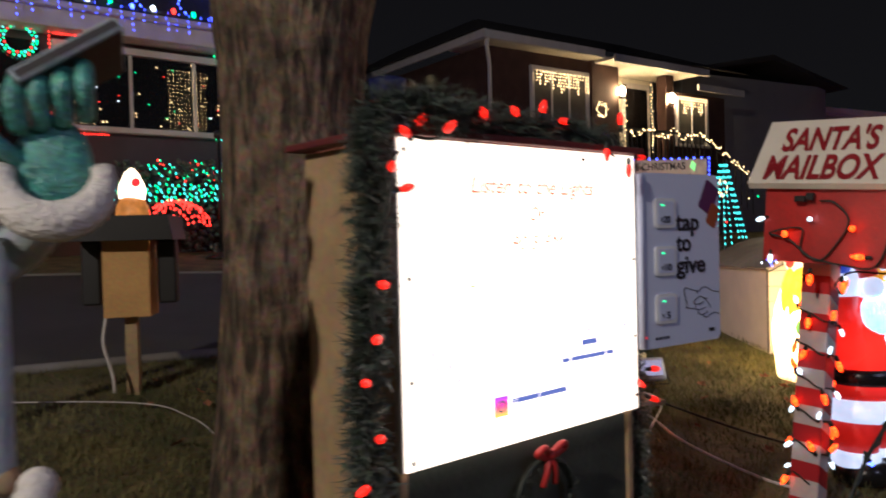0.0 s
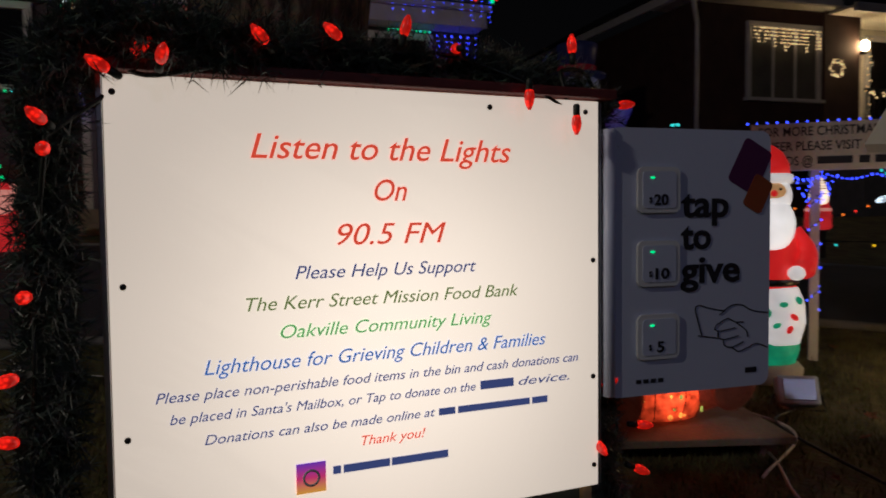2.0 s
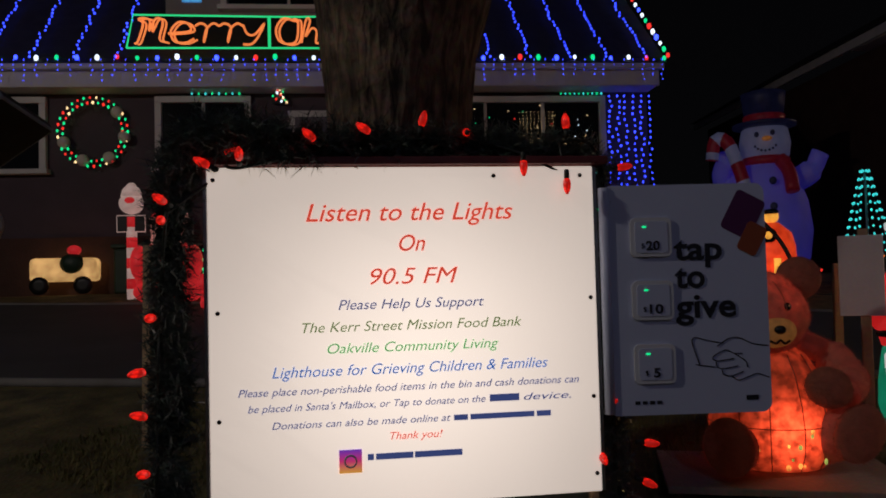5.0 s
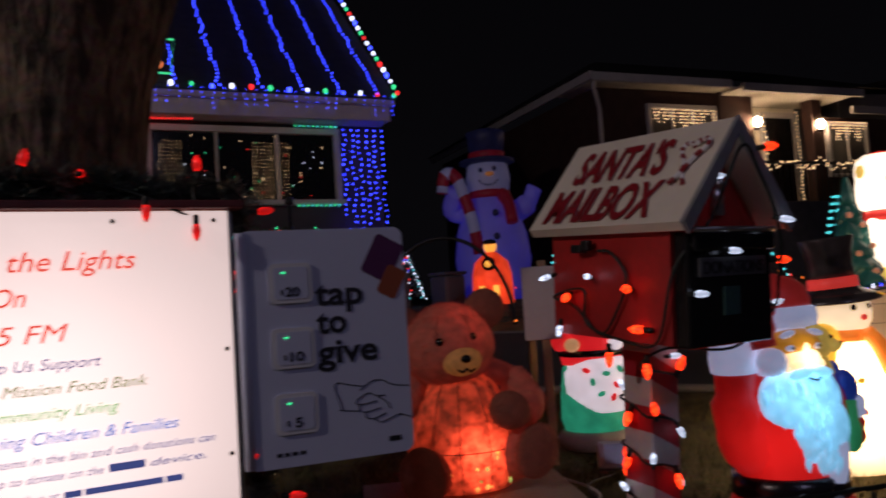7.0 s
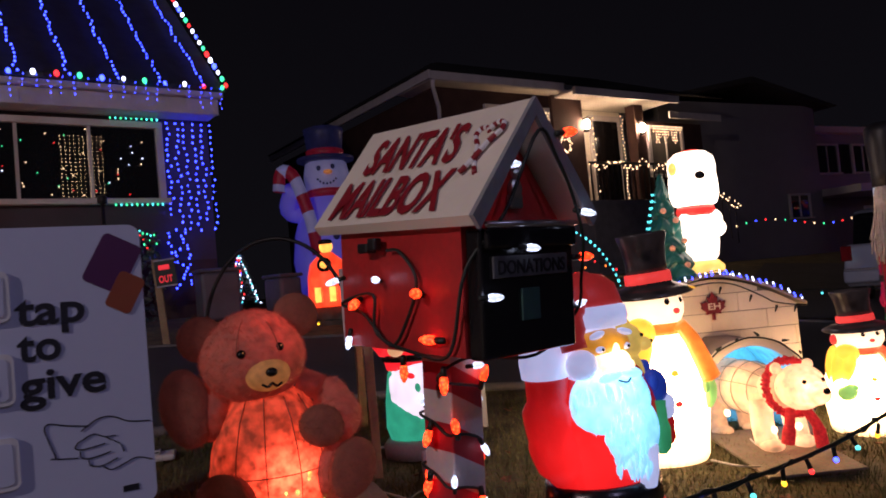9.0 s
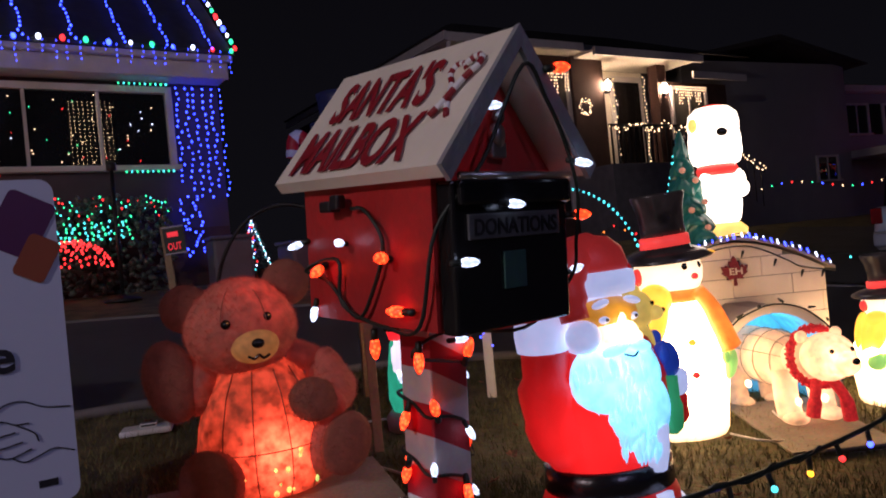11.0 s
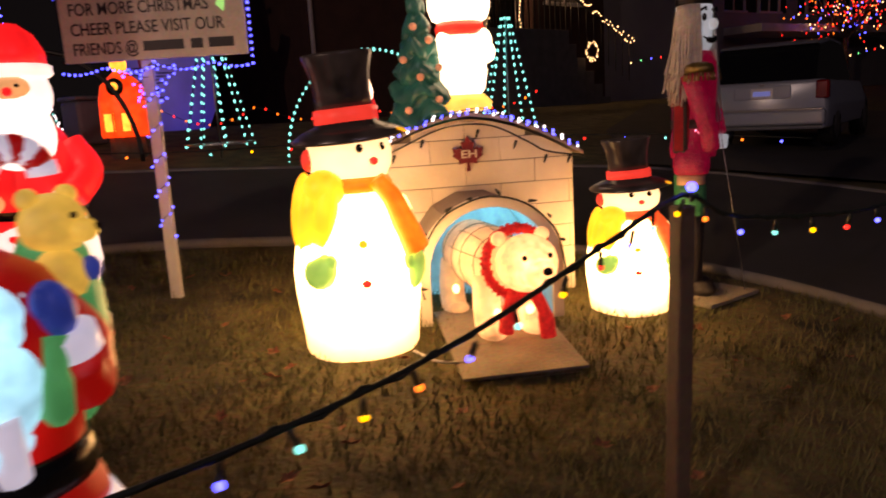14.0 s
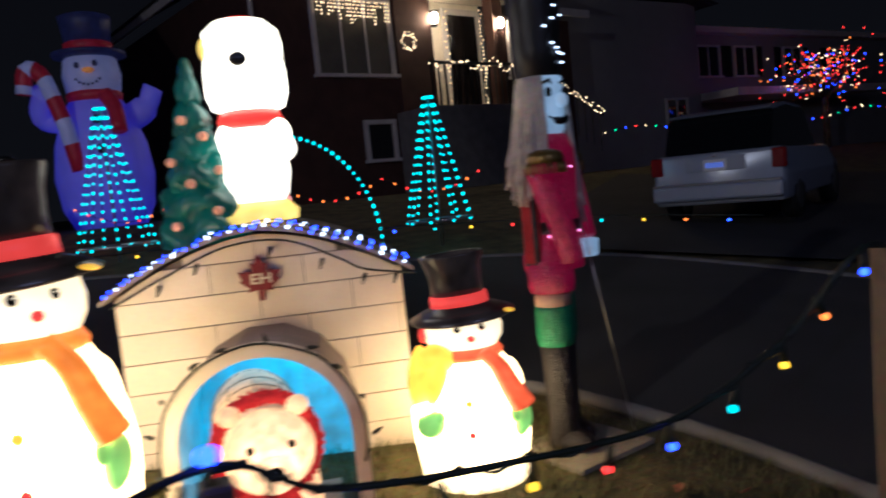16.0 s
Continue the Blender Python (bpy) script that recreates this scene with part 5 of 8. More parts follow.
def teddy():
    """Mesh-covered teddy bear lit from inside, sitting."""
    fur = glow("plush_mesh", (0.95, 0.07, 0.03), 0.06, hot=(0.05, -0.12, 0.83, 0.2), boost=5.0, base=(0.4, 0.17, 0.115), vary=0.5, scale=26, rough=0.9)
    dark = glow("plush_mesh_dark", (0.5, 0.08, 0.035), 0.025, base=(0.29, 0.105, 0.065), vary=0.3, scale=30, rough=0.9)
    belly = glow("lit_plush_belly", (1.0, 0.075, 0.02), 0.32, hot=(0.05, -0.2, 0.27, 0.2), boost=11.0, base=(0.45, 0.12, 0.06), vary=0.7, scale=26, rough=0.9)
    tan = glow("tan_muzzle", (0.75, 0.27, 0.05), 0.17, base=(0.42, 0.24, 0.1), vary=0.3, scale=30, rough=0.9)
    spark = glow("sparkle_spots", (1.0, 0.3, 0.05), 1.0, hot=(0.05, -0.2, 0.27, 0.2), boost=4.0, vary=0.6, scale=40)
    lime = glow("lime_spots", (0.6, 0.75, 0.15), 0.8, vary=0.5, scale=40)
    s = Shape()
    s.lathe([(0.12, 0.1), (0.2, 0.115), (0.232, 0.18), (0.24, 0.27), (0.225, 0.37), (0.19, 0.48), (0.14, 0.56), (0.09, 0.59)], belly, squash=0.9, n=40)
    s.ball((-0.045, -0.03, 0.71), (0.2, 0.18, 0.17), fur, u=32, v=22), s.ball((-0.04, -0.03, 0.81), (0.14, 0.125, 0.085), fur)
    s.ball((-0.01, -0.16, 0.658), (0.088, 0.078, 0.066), tan, u=26, v=18), s.ball((0.002, -0.238, 0.668), (0.022, 0.015, 0.017), EYEBLACK)
    s.tube(smooth_path([(-0.034, -0.225, 0.625), (-0.014, -0.234, 0.616), (0.002, -0.236, 0.628), (0.018, -0.234, 0.616), (0.038, -0.224, 0.625)], 4), 0.005, EYEBLACK, 6)
    for x, z in ((-0.098, 0.74), (0.042, 0.752)):
        # each black eye carries a small tan dot shaped as its highlight
        s.ball((x, -0.2 if x < 0 else -0.178, z), 0.017, EYEBLACK), s.ball((x + 0.006, -0.216 if x < 0 else -0.194, z + 0.006), 0.0035, tan, u=8, v=6)
    for x, z, t in ((-0.232, 0.8, -25), (0.132, 0.86, 28)):
        s.ball((x, 0.0, z), (0.088, 0.036, 0.088), dark, (0, t, 0), u=26, v=16)
    # arms: one flat paw held out, the other folded over the chest
    s.ball((-0.3, -0.04, 0.55), (0.092, 0.06, 0.15), dark, (0, -10, 0), u=26, v=18), s.ball((-0.21, 0.0, 0.52), (0.075, 0.08, 0.11), fur)
    s.tube(smooth_path([(0.13, 0.0, 0.6), (0.22, -0.04, 0.55), (0.262, -0.1, 0.47), (0.22, -0.17, 0.42)], 6), [0.05] * 6 + [0.07] * 6 + [0.082] * 4 + [0.07] * 3, fur, 18), s.ball((0.172, -0.205, 0.445), (0.085, 0.05, 0.078), dark, (0, 25, 0), u=26, v=16)
    for x, y, z, t in ((-0.2, -0.22, 0.222, -10), (0.275, -0.17, 0.272, 24)):
        s.tube([(x * 0.5, -0.02, 0.2), (x * 0.8, y * 0.6, z - 0.02), (x, y, z)], [0.1, 0.1, 0.095], fur, 18)
        s.ball((x, y - 0.03, z), (0.092, 0.036, 0.115), dark, (0, t, t * 0.4), u=26, v=18)
    fuzz = random.Random(17)
    faces = [(f.calc_center_median(), f.normal.copy(), f.material_index, f.calc_area(), [v.co.copy() for v in f.verts]) for f in s.bm.faces if s.mats[f.material_index] in (fur, dark)]
    for c, nrm, k, area, vs in faces:
        nrm = (vs[1] - vs[0]).cross(vs[2] - vs[0])
        if nrm.length < 1e-9:
            continue
        nrm.normalize()
        for i in range(int(area * 26000 * fuzz.uniform(0.5, 1.5))):
            a, b = fuzz.random(), fuzz.random()
            p = vs[0].lerp(vs[1], a).lerp(vs[-1].lerp(vs[2 if len(vs) > 3 else -1], a), b)
            for side in (1, -1):
                d = (nrm * side * 0.8 + Vector((fuzz.gauss(0, 0.5), fuzz.gauss(0, 0.5), fuzz.gauss(-0.1, 0.5)))).normalized() * fuzz.uniform(0.008, 0.017)
                q = d.orthogonal().normalized() * 0.0008
                f = s.bm.faces.new([s.bm.verts.new(p + q), s.bm.verts.new(p - q), s.bm.verts.new(p + d)])
                f.material_index = k
    # seams of the wire frame under the cloth
    for a in (-100, -70, -42, -128):
        c, d = math.cos(radians(a)), math.sin(radians(a))
        s.tube([(c * r, d * r * 0.9, z) for r, z in ((0.204, 0.115), (0.236, 0.18), (0.244, 0.27), (0.229, 0.37), (0.194, 0.48), (0.144, 0.56))], 0.002, dark, 5)
    s.tube([(0.244 * math.cos(a), 0.22 * math.sin(a), 0.285) for a in [2 * math.pi * i / 40 for i in range(41)]], 0.002, dark, 5)
    for x in (-0.1, 0.02):
        s.tube([(-0.045 + (x + 0.045) * math.cos(b) * 1.3, -0.03 - 0.183 * math.cos(b) * math.sqrt(1 - ((x + 0.045) / 0.2) ** 2), 0.71 + 0.172 * math.sin(b)) for b in steps(0.15, 1.5, 10)], 0.0016, dark, 5)
    rng = random.Random(5)
    for i in range(34):
        a, z = radians(rng.gauss(-75, 28)), rng.uniform(0.14, 0.53)
        r = 0.238 if z < 0.3 else 0.238 - (z - 0.3) * 0.36
        k = rng.uniform(0.004, 0.011)
        s.ball((r * math.cos(a), r * 0.9 * math.sin(a), z), (k, 0.004, k * 1.2), (spark, spark, belly, lime)[i % 4], (0, 0, math.degrees(a) + 90), u=8, v=5)
    m = pose(0.49, 3.78, -0.02, 0, 0, 22)
    tagged(s.obj("teddy_bear_figure", None, m), "sitting mesh teddy bear glowing orange from inside", "lawn figure")
    p = empty("platform", m, "low weathered wooden platform under the teddy bear", "platform")
    Shape().box((-0.44, -0.36, 0.07), (0.44, 0.22, 0.098), GREYWOOD, 0.004).obj("board", p)
    for x in (-0.4, 0.33):
        Shape().box((x, -0.3, -0.03), (x + 0.07, 0.18, 0.0695), GREYWOOD, 0.004).obj("bearer", p)


teddy()

# ---- kennel with tunnel, figures and ramp ----
KN = pose(2.642, 5.176, rise(2.67, 5.2) - 0.03, 0, 0, 6)
KZ = rise(2.67, 5.2) - 0.03
VINYL = mat("cream_vinyl", (0.8, 0.7, 0.58), 0.5, vary=0.12, scale=6, bump=0.1, per_object=0.06)
KBACK = mat("kennel_backing", (0.22, 0.19, 0.16), 0.8, vary=0.2)
# The lining's emission stands in for a blue lamp inside the tunnel.
BLUEIN = glow("tunnel_lamplight_glow", (0.03, 0.55, 0.75), 0.3, hot=(0.08, -0.2, 0.42, 0.36), boost=3.2, base=(0.35, 0.5, 0.6), vary=0.45)
LEAF = mat("dark_red_leaf", (0.22, 0.02, 0.03), 0.5, vary=0.3)


def kennel_profile(x):
    """Height of the gently arched roof above the kennel's floor."""
    return 0.625 - KZ + (0.81 - 0.625) * (1 - abs(x / 0.504) ** 1.7)


def kennel():
    root = empty("kennel", KN, "cream board kennel with arched roof and round tunnel entrance", "kennel")
    xs = steps(-0.49, 0.49, 24)
    Shape().prism([(-0.49, 0.0)] + [(x, kennel_profile(x) - 0.012) for x in xs] + [(0.49, 0.0)], 0.012, 0.03, KBACK).obj("front_wall", root)
    Shape().box((-0.49, 0.031, 0), (-0.47, 0.95, kennel_profile(-0.48) - 0.01), VINYL).obj("side_wall", root)
    Shape().box((0.47, 0.031, 0), (0.49, 0.95, kennel_profile(0.48) - 0.01), VINYL).obj("side_wall", root)
    Shape().prism([(-0.49, 0.0)] + [(x, kennel_profile(x) - 0.012) for x in xs] + [(0.49, 0.0)], 0.95, 0.97, VINYL).obj("back_wall", root)
    # boards on the front, laid like bricks
    rng, row, rows = random.Random(11), 0.105, 8
    for j in range(rows):
        z0 = 0.004 + j * row
        off = 0.16 if j % 2 else 0.0
        cuts = [-0.49] + [c for c in (-0.49 + off + 0.32 * k for k in range(1, 4)) if -0.48 < c < 0.48] + [0.49]
        for a, b in zip(cuts, cuts[1:]):
            pts = [(x, min(z0 + row - 0.004, kennel_profile(x) - 0.014)) for x in steps(b - 0.0015, a + 0.0015, 8)]
            pts = [p for p in pts if p[1] > z0 + 0.006]
            if len(pts) < 3:
                continue
            y = rng.uniform(-0.0015, 0.001)
            Shape().prism([(pts[-1][0], z0), (pts[0][0], z0)] + pts, y, 0.0118, VINYL).obj("board", root)
    # roof strips
    rx = steps(-0.53, 0.53, 10)
    for a, b in zip(rx, rx[1:]):
        za, zb = kennel_profile(max(-0.504, min(0.504, a))) - (abs(a) > 0.51) * 0.015, kennel_profile(max(-0.504, min(0.504, b))) - (abs(b) > 0.51) * 0.015
        Shape().prism([(a + 0.001, za), (b - 0.001, zb), (b - 0.001, zb + 0.016), (a + 0.001, za + 0.016)], -0.04, 1.0, GREYWOOD).obj("roof_strip", root)
    # tunnel: half-round of narrow boards, white front arch, lining glowing as inner blue lamplight
    R, TD, base = 0.287, 0.255, 0.485 - KZ - 0.287
    arc = lambda r, n=12: [(r * math.cos(math.pi * i / n), base + r * math.sin(math.pi * i / n)) for i in range(n + 1)]
    A, B = arc(R, 7), arc(R - 0.02, 7)
    for i in range(7):
        Shape().prism([A[i], A[i + 1], B[i + 1], B[i]], -TD - 0.14, -0.002, TUNNEL).obj("tunnel_board", root)
    for sx in (-1, 1):
        Shape().box((sx * R - (0.02 if sx > 0 else 0), -TD - 0.14, 0), (sx * R + (0.02 if sx < 0 else 0), -0.002, base), TUNNEL).obj("tunnel_side", root)
    A, B = arc(R + 0.012, 20), arc(R - 0.032, 20)
    Shape().prism([(R + 0.012, 0)] + A + [(-R - 0.012, 0), (-R + 0.032, 0)] + B[::-1] + [(R - 0.032, 0)], -TD - 0.165, -TD - 0.142, CREAM).obj("tunnel_arch", root, label="cream front arch of the tunnel")
    A, B = arc(R - 0.022, 16), arc(R - 0.03, 16)
    Shape().prism([(R - 0.022, 0)] + A + [(-R + 0.022, 0), (-R + 0.03, 0)] + B[::-1] + [(R - 0.03, 0)], -TD - 0.135, -0.004, BLUEIN).obj("tunnel_lining", root, label="lining whose pale blue glow stands in for lamplight")
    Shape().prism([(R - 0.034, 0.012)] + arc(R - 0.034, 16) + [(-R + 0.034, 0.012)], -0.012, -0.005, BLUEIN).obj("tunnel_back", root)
    # maple leaf plaque
    lf = [(0, 0.085), (0.018, 0.05), (0.03, 0.058), (0.026, 0.018), (0.046, 0.034), (0.052, 0.022), (0.074, 0.028), (0.064, 0.0), (0.072, -0.008), (0.04, -0.034), (0.045, -0.048), (0.006, -0.042), (0.008, -0.082), (-0.008, -0.082)]
    out = lf + [(-x, z) for x, z in lf[1:-2][::-1]]
    plq = Shape().prism([(x * 0.95, 0.645 - KZ + z * 0.95) for x, z in out], -0.02, -0.004, LEAF).obj("leaf_plaque", root, label="dark red maple leaf plaque")
    lettering("lettering", "EH", 0.05, CREAM, plq, pose(0.004, -0.0225, 0.627 - KZ), width=0.07, fat=0.001)
    return root


TUNNEL = mat("grey_white_boards", (0.3, 0.25, 0.23), 0.65, vary=0.2, per_object=0.08)
kennel()
ramp = Shape().box((-0.235, -0.98, 0.0), (0.205, -0.3, 0.012), GREYWOOD, 0.003).box((-0.18, -0.95, -0.025), (0.18, -0.85, -0.001), GREYWOOD).box((-0.18, -0.4, -0.025), (0.18, -0.32, -0.001), GREYWOOD)
tagged(ramp.obj("ramp_board", None, KN @ pose(0, 0, 0.03, 4.3, 0, 0) @ pose(0, 0, 0.02)), "pale weathered plank in front of the kennel tunnel", "board")

rng = random.Random(21)
arcpts = [Vector((x, -0.05 + rng.uniform(-0.01, 0.01), kennel_profile(x) + 0.02 + rng.uniform(-0.006, 0.006))) for x in steps(-0.5, 0.5, 26)]
led_string("string_lights", KN, [arcpts, [p + Vector((0.01, 0.03, 0.012)) for p in arcpts], [p + Vector((0.015, 0.16, 0.01)) for p in arcpts]], ("blue", "white", "blue", "blue", "white"), "blue and white lights on dark wire along the kennel roof", size=0.0055)
dk = Shape().tube(smooth_path([(-0.5, -0.02, 0.5 - KZ + 0.1), (-0.3, -0.02, 0.69 - KZ), (-0.1, -0.02, 0.765 - KZ), (0.1, -0.02, 0.765 - KZ), (0.28, -0.02, 0.68 - KZ), (0.36, -0.02, 0.635 - KZ), (0.54, -0.02, 0.6 - KZ)], 6), 0.004, WIRE, 6)
for x, z in ((-0.33, 0.66), (-0.2, 0.72), (0.05, 0.75), (0.22, 0.69), (0.36, 0.62), (0.47, 0.61)):
    dk.lathe([(0.006, 0), (0.0075, 0.012), (0.003, 0.04)], WIRE, (x, -0.028, z - KZ), (180, 20, 0), n=8)
tagged(dk.obj("unlit_string", None, KN), "unlit dark light string draped on the kennel front", "string lights")
tr = [(0.3 * math.cos(a), -0.44 + 0.012 * math.sin(9 * a), max(0.02, 0.487 - KZ - 0.29 + 0.3 * math.sin(a))) for a in [math.pi * (i / 30 * 1.2 - 0.1) for i in range(31)]]
dk = Shape().tube(tr, 0.0045, WIRE, 6)
for i in range(2, 30, 3):
    dk.lathe([(0.006, 0), (0.007, 0.012), (0.003, 0.035)], WIRE, (tr[i][0] * 1.05, tr[i][1] - 0.01, tr[i][2] + 0.01), (90 if i % 2 else 60, 0, 40 * i), n=8)
tagged(dk.obj("unlit_string", None, KN), "unlit dark light string wound round the tunnel arch", "string lights")


def polar_bear():
    fur = glow("lit_white_mesh", (1.0, 0.5, 0.2), 0.3, hot=(0, -0.22, 0.1, 0.22), boost=7.0, base=(0.7, 0.56, 0.42), vary=0.5, scale=16, rough=0.9)
    head = glow("lit_head_mesh", (1.0, 0.55, 0.22), 0.85, hot=(0.0, -0.5, 0.31, 0.14), boost=3.0, base=(0.65, 0.48, 0.28), vary=0.4, scale=25, rough=0.9)
    red = glow("red_knit", (0.8, 0.03, 0.025), 0.3, base=(0.45, 0.02, 0.02), vary=0.5, scale=60, rough=0.9)
    hotspot = glow("warm_spots", (1.0, 0.75, 0.35), 2.5, vary=0.3)
    wire = mat("pale_frame_wire", (0.4, 0.3, 0.22), 0.6, vary=0.1, bump=0)
    s = Shape()
    s.ball((0, 0.0, 0.27), (0.135, 0.26, 0.135), fur, u=28, v=18), s.ball((0, 0.16, 0.27), (0.13, 0.13, 0.14), fur)
    s.ball((0, -0.27, 0.29), (0.1, 0.14, 0.1), fur)
    s.ball((0.0, -0.41, 0.318), (0.118, 0.11, 0.108), head), s.ball((0.0, -0.5, 0.3), (0.062, 0.085, 0.056), head), s.ball((0.0, -0.583, 0.318), (0.019, 0.012, 0.015), EYEBLACK)
    s.tube([(0.05 * math.cos(a), -0.545, 0.3 + 0.046 * math.sin(a)) for a in [2 * math.pi * i / 20 for i in range(21)]], 0.0018, wire, 5)
    for x in (-1, 1):
        s.ball((x * 0.05, -0.503, 0.356), 0.0105, EYEBLACK)
        s.ball((x * 0.088, -0.36, 0.41), (0.03, 0.018, 0.028), head)
        s.tube(smooth_path([(x * 0.085, 0.17, 0.24), (x * 0.095, 0.18, 0.12), (x * 0.095, 0.16, 0.03)], 4), 0.055, fur, 12)
        s.tube(smooth_path([(x * 0.08, -0.2, 0.24), (x * 0.09, -0.22, 0.12), (x * 0.09, -0.24, 0.03)], 4), 0.055, fur, 12)
        s.ball((x * 0.09, -0.27, 0.03), (0.055, 0.075, 0.032), fur), s.ball((x * 0.095, 0.13, 0.03), (0.055, 0.07, 0.032), fur)
        s.ball((x * 0.07, -0.275, 0.1), (0.018, 0.014, 0.02), hotspot), s.ball((x * 0.138, 0.0, 0.15), (0.014, 0.02, 0.02), hotspot)
    for y in (-0.15, -0.05, 0.05, 0.15, 0.24):
        k = math.sqrt(max(0.05, 1 - (y / 0.27) ** 2)) if y < 0.15 else 0.98 - (y - 0.15) * 2
        s.tube([(0.139 * k * math.cos(a), y, 0.27 + 0.141 * k * math.sin(a)) for a in [2 * math.pi * i / 24 for i in range(25)]], 0.0022, wire, 5)
    for a in (20, 55, 90, 125, 160):
        s.tube([(0.139 * math.sqrt(max(0.02, 1 - (y / 0.265) ** 2)) * math.cos(radians(a)), y, 0.27 + 0.139 * math.sqrt(max(0.02, 1 - (y / 0.265) ** 2)) * math.sin(radians(a))) for y in steps(-0.24, 0.2, 12)], 0.0022, wire, 5)
    ring = [(0.132 * math.cos(a), -0.335 + 0.02 * math.sin(a), 0.308 + 0.127 * math.sin(a)) for a in [2 * math.pi * i / 36 for i in range(37)]]
    s.tube(ring, 0.017, red, 10)
    for i in range(420):
        p = ring[i % 36]
        q = Vector((random.gauss(0, 1), random.gauss(0, 1), random.gauss(0, 1))).normalized() * 0.024
        s.ball(Vector(p) + q * 0.8, 0.006, red, u=5, v=4)
    s.tube(smooth_path([(-0.04, -0.37, 0.21), (-0.075, -0.4, 0.14), (-0.085, -0.39, 0.06)], 4), [0.024] * 5 + [0.03] * 4, red, 10)
    s.tube(smooth_path([(0.03, -0.38, 0.21), (0.06, -0.42, 0.13), (0.07, -0.43, 0.03)], 4), [0.024] * 5 + [0.03] * 4, red, 10)
    return tagged(s.obj("polar_bear_figure", None, KN @ pose(-0.02, -0.39, 0.012, 0, 0, 10) @ Matrix.Scale(0.97, 4)), "wire-frame polar bear glowing warm white, red knitted scarf", "lawn figure")


polar_bear()


def roof_figures():
    """Plain moulded figure with a moulded fir beside it, on the kennel roof."""
    white = glow("lit_white_mould", (1.0, 0.84, 0.55), 1.9, hot=(0.02, -0.05, 0.4, 0.42), boost=2.2, base=(0.8, 0.8, 0.75), vary=0.06)
    red = glow("lit_red_collar", (0.95, 0.05, 0.03), 0.7, vary=0.2)
    amber = glow("lit_amber_foot", (1.0, 0.66, 0.12), 0.9, vary=0.25)
    s = Shape()
    s.lathe([(0.08, 0.0), (0.13, 0.005), (0.135, 0.04), (0.1, 0.075), (0.06, 0.08)], amber, squash=0.9)
    s.lathe([(0.075, 0.06), (0.105, 0.1), (0.118, 0.18), (0.108, 0.28), (0.08, 0.36)], white, squash=0.9)
    s.ball((0.1, -0.05, 0.26), (0.045, 0.05, 0.05), white), s.ball((0.085, -0.04, 0.31), (0.05, 0.05, 0.06), white), s.ball((-0.085, -0.03, 0.3), (0.04, 0.045, 0.06), white)
    s.lathe([(0.08, 0.335), (0.108, 0.345), (0.115, 0.37), (0.1, 0.40), (0.07, 0.405)], red, squash=0.9)
    s.lathe([(0.08, 0.39), (0.125, 0.41), (0.142, 0.46), (0.142, 0.54), (0.136, 0.58), (0.14, 0.63), (0.13, 0.68), (0.09, 0.715), (0.03, 0.722)], white, squash=0.9)
    s.lathe([(0.05, 0.71), (0.05, 0.726), (0.02, 0.732)], red)
    s.ball((-0.128, -0.02, 0.62), (0.02, 0.04, 0.04), amber)
    s.ball((-0.02, -0.128, 0.565), (0.032, 0.016, 0.024), EYEBLACK)
    tagged(s.obj("moulded_figure", None, KN @ pose(0.02, 0.14, kennel_profile(0.06) + 0.025, 0, 0, 6)), "bright white moulded figure with red collar on the kennel", "lawn figure")
    # Fir's brighter side, facing the white figure, is put into its own glow.
    g = glow("green_fir_bright_side", (0.015, 0.2, 0.11), 0.085, hot=(0.12, -0.04, 0.3, 0.17), boost=6.0, base=(0.015, 0.1, 0.1), vary=0.7, scale=11, rough=0.35)
    bud = glow("lit_amber_bauble", (0.8, 0.36, 0.2), 0.22)
    t = Shape()
    prof = []
    for k in range(6):
        z, r = 0.096 * k, 0.152 - 0.0225 * k
        prof += [(r * 0.7, z), (r * 0.95, z + 0.004), (r * 1.02, z + 0.022), (r * 0.96, z + 0.048), (r * 0.82, z + 0.072), (r * 0.6, z + 0.09)]
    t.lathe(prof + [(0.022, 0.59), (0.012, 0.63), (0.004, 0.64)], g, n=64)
    for v in t.bm.verts:
        a, fade = math.atan2(v.co.y, v.co.x), 1 - v.co.z / 0.75
        k = 1 + 0.1 * math.sin(5 * a + v.co.z * 31) + 0.05 * math.sin(9 * a - v.co.z * 52) + 0.1 * noise.noise(v.co * 14)
        v.co.x, v.co.y = v.co.x * k, v.co.y * k
        v.co.z += fade * 0.03 * math.sin(4 * a + 1.3 * math.floor(v.co.z / 0.096))
    for a, z in ((-120, 0.06), (-60, 0.1), (-95, 0.2), (-40, 0.24), (-140, 0.28), (-60, 0.36), (-110, 0.42)):
        r = 0.155 - 0.2 * z
        t.ball((r * math.cos(radians(a)), r * math.sin(radians(a)), z), 0.017, bud)
    tagged(t.obj("moulded_fir", None, KN @ pose(-0.18, 0.12, kennel_profile(-0.18) + 0.012, 0, 0, 0)), "green moulded plastic fir tree with baubles on the kennel", "lawn figure")


roof_figures()


